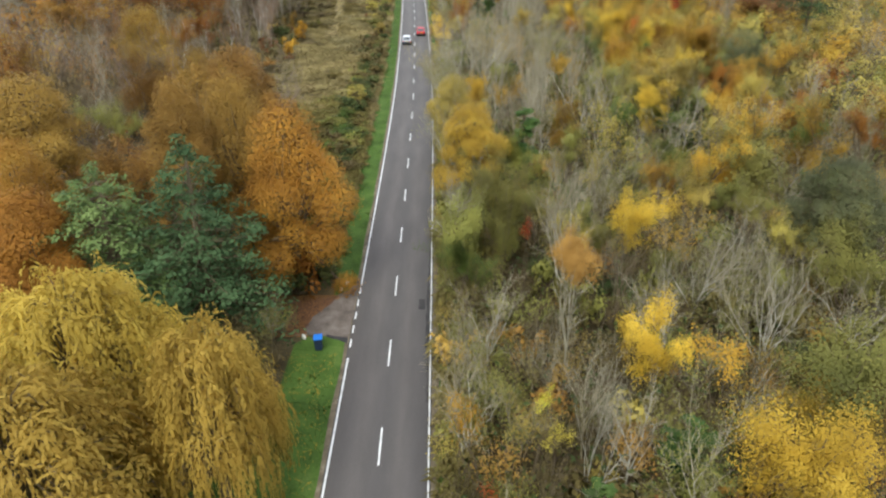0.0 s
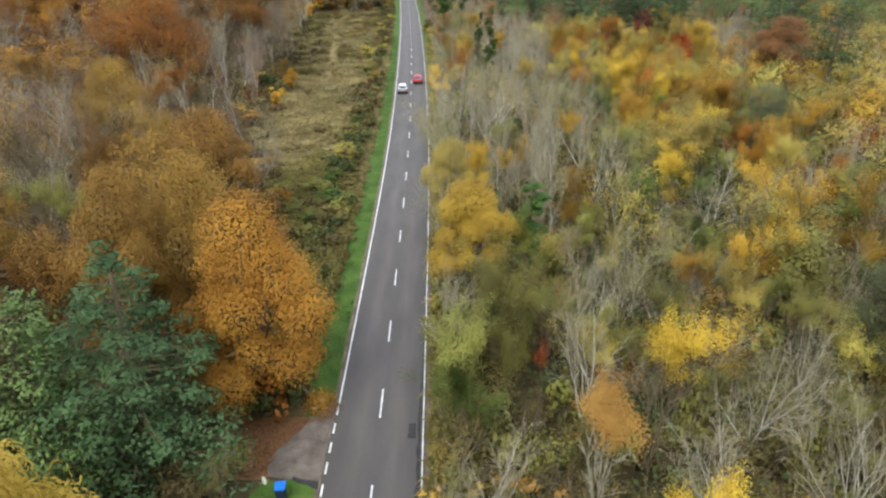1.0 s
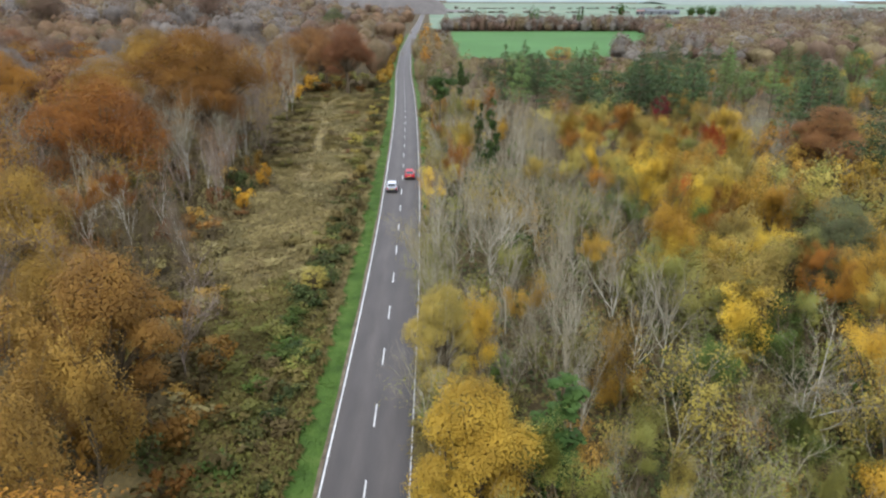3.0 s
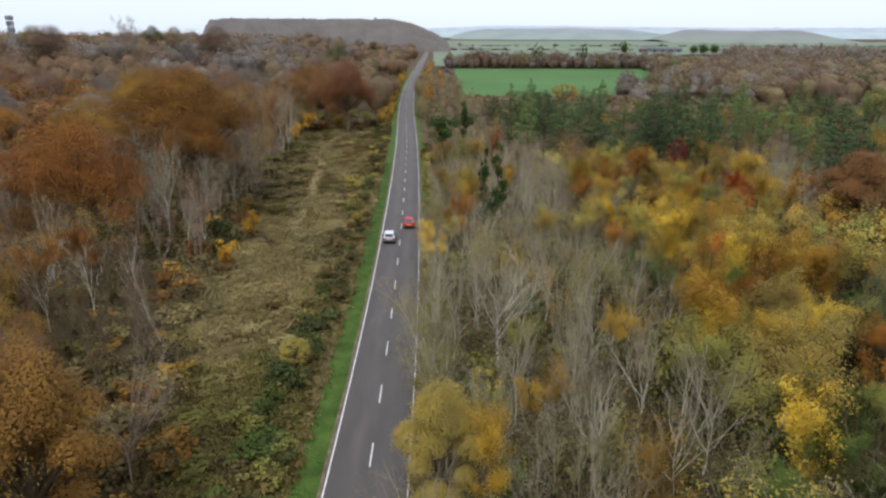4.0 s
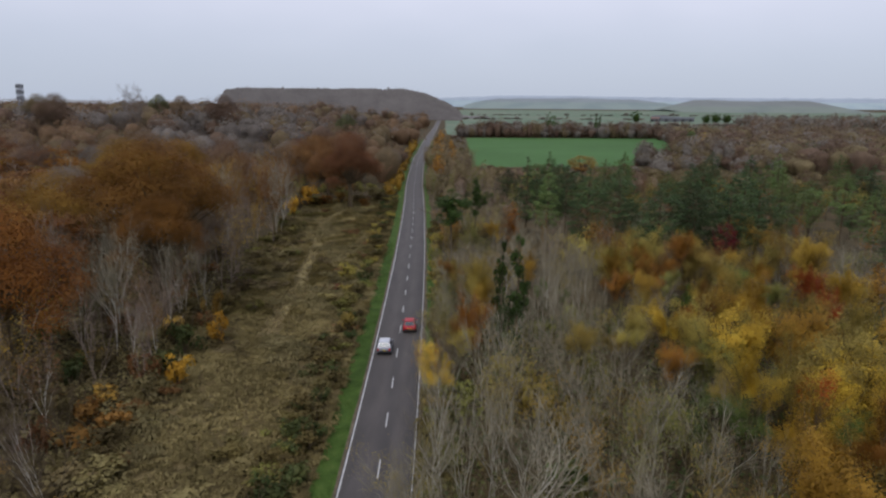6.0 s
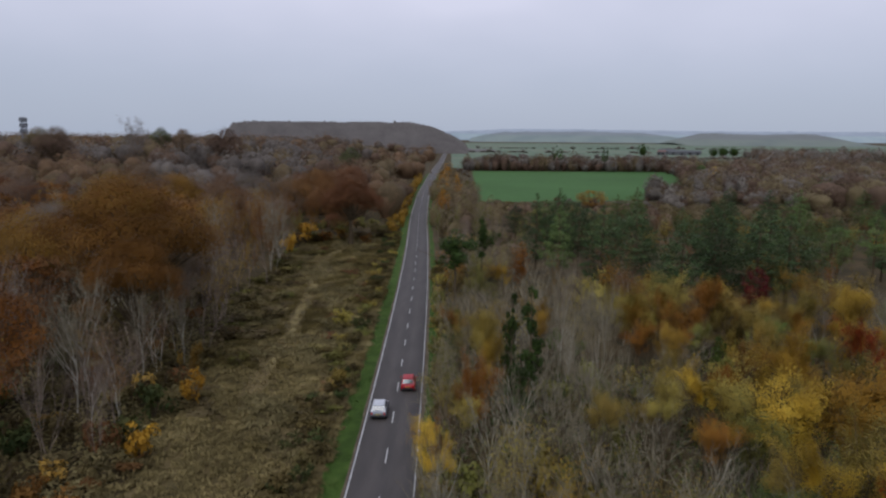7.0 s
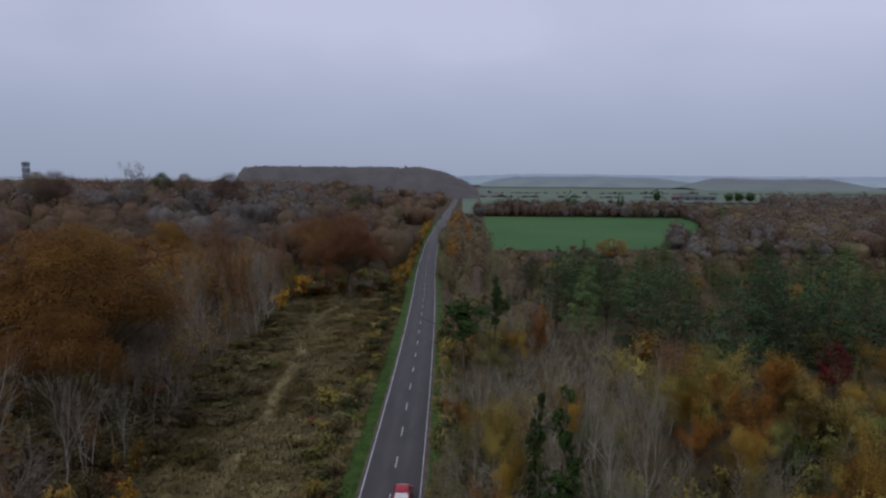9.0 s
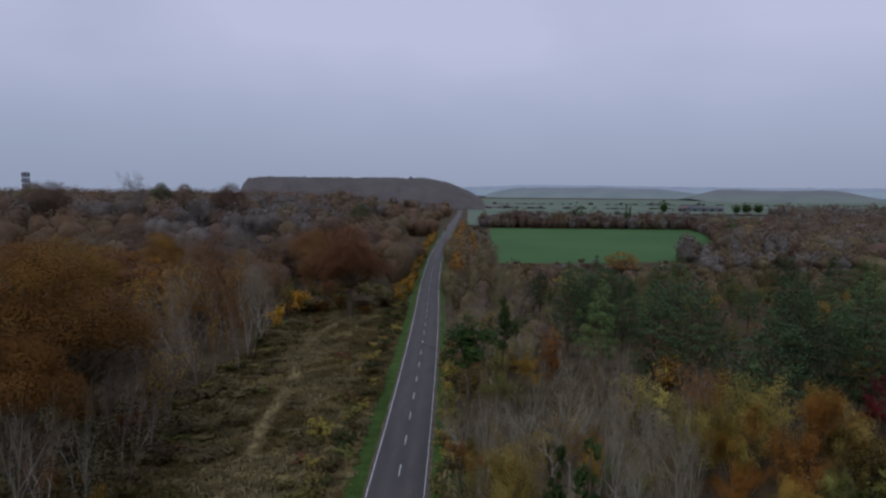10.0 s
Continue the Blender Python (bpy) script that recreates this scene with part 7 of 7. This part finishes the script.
def marker_stone(x, y, s, label, long=1.0, turn=0.0):
    bm = bmesh.new()
    bmesh.ops.create_icosphere(bm, subdivisions=2, radius=s)
    for v in bm.verts:
        v.co *= 1 + 0.25 * noise.noise(v.co * 6 + Vector((x, y, 0)))
        v.co.z = v.co.z * 0.7 + s * 0.4
    ob = part("stone", bm, plain("pale_stone", (0.52, 0.50, 0.42), 0.9), None)
    ob.matrix_basis = pose(x, y, 0.01, 0, 0, turn) @ Matrix.Diagonal((1, long, 1, 1))
    tagged(ob, label, "stone")


marker_stone(-7.7, 47.7, 0.17, "pale stone on the verge by the driveway")
marker_stone(-8.1, 46.8, 0.15, "pale stone on the verge by the driveway")
marker_stone(-9.95, 40.4, 0.13, "long white stone at the edge of the driveway", 2.9, 28)


def lattice_mast(x, y, height, base=0.0):
    """A slim lattice tower with panel antennas round its head."""
    top = new("radio_mast")
    top.matrix_basis = pose(x, y, base, 0, 0, 20)
    steel = plain("galvanised_steel", (0.20, 0.21, 0.23), 0.5, 0.6)
    legs = [(-1, -1), (1, -1), (1, 1), (-1, 1)]
    w = lambda z: 1.9 - 0.9 * z / height
    for sx, sy in legs:
        t = Tubes()
        t.limb([(sx * w(0), sy * w(0), 0), (sx * w(height), sy * w(height), height)], [0.16, 0.12], 5)
        part("leg", mesh_of("leg", t.v, t.f), steel, top)
    n = 14
    t = Tubes()
    for i in range(n):
        z0, z1 = height * i / n, height * (i + 1) / n
        for k in range(4):
            a, b = legs[k], legs[(k + 1) % 4]
            t.limb([(a[0] * w(z0), a[1] * w(z0), z0), (b[0] * w(z1), b[1] * w(z1), z1)], [0.08, 0.08], 3)
            t.limb([(b[0] * w(z0), b[1] * w(z0), z0), (a[0] * w(z1), a[1] * w(z1), z1)], [0.08, 0.08], 3)
            t.limb([(a[0] * w(z1), a[1] * w(z1), z1), (b[0] * w(z1), b[1] * w(z1), z1)], [0.08, 0.08], 3)
    part("bracing", mesh_of("bracing", t.v, t.f), steel, top)
    for z in (height - 1.6, height - 5.2, height - 8.8):
        for k in range(4):
            a = math.radians(90 * k + 25)
            bar("antenna_panel", (0.8, 0.8, 2.7), (1.9 * math.cos(a), 1.9 * math.sin(a), z), steel, top, 0.08)
    return tagged(top, "grey lattice radio mast rising above the wood", "mast")


lattice_mast(-282, 510, 38.5)


def barn(x, y, w, l, h, turn, wall, roof_mat, label):
    top = new("barn")
    top.matrix_basis = pose(x, y, 0, 0, 0, turn)
    bm = bmesh.new()
    box(bm, -w / 2, w / 2, -l / 2, l / 2, 0, h)
    part("wall", bm, wall, top)
    bm = bmesh.new()
    e = 0.5
    a = [bm.verts.new((s * (w / 2 + e), yy, h - 0.1)) for yy in (-l / 2 - e, l / 2 + e) for s in (-1, 1)]
    r = [bm.verts.new((0, yy, h + w * 0.24)) for yy in (-l / 2 - e, l / 2 + e)]
    for f in ((a[0], r[0], r[1], a[2]), (a[1], a[3], r[1], r[0]), (a[0], a[1], r[0]), (a[2], r[1], a[3]), (a[0], a[2], a[3], a[1])):
        bm.faces.new(f)
    part("roof", bm, roof_mat, top)
    for i in range(2):
        bar("door", (0.2, 4.0, min(4, h - 0.6)), (-w / 2 - 0.05, (-0.25 + 0.5 * i) * l, min(4, h - 0.6) / 2), BLACK, top)
    return tagged(top, label, "barn")


_shed = plain("grey_sheeting", (0.11, 0.115, 0.12), 0.9)
_roof = plain("fibre_cement_roof", (0.10, 0.105, 0.11), 0.95)
_tile = plain("brown_tile_roof", (0.17, 0.10, 0.08), 0.9)
for bx, by, bw, bl, bh, bt, br in ((338, 1180, 12, 26, 5, 70, _roof), (366, 1190, 11, 22, 4.5, 75, _roof), (312, 1176, 9, 12, 5, 60, _tile), (330, 1215, 13, 24, 5.5, 80, _roof)):
    barn(bx, by, bw, bl, bh, bt, _shed, br, "low grey farm barn among distant fields")
wood_stuff("farm_trees", [(268, 1120, 0, 17, 9), (392, 1135, 0, 15, 12), (410, 1138, 0, 14, 12), (376, 1130, 0, 12, 9)], LEAF["holly"], "dark trees round the distant farm", 110, 3.0, 150)
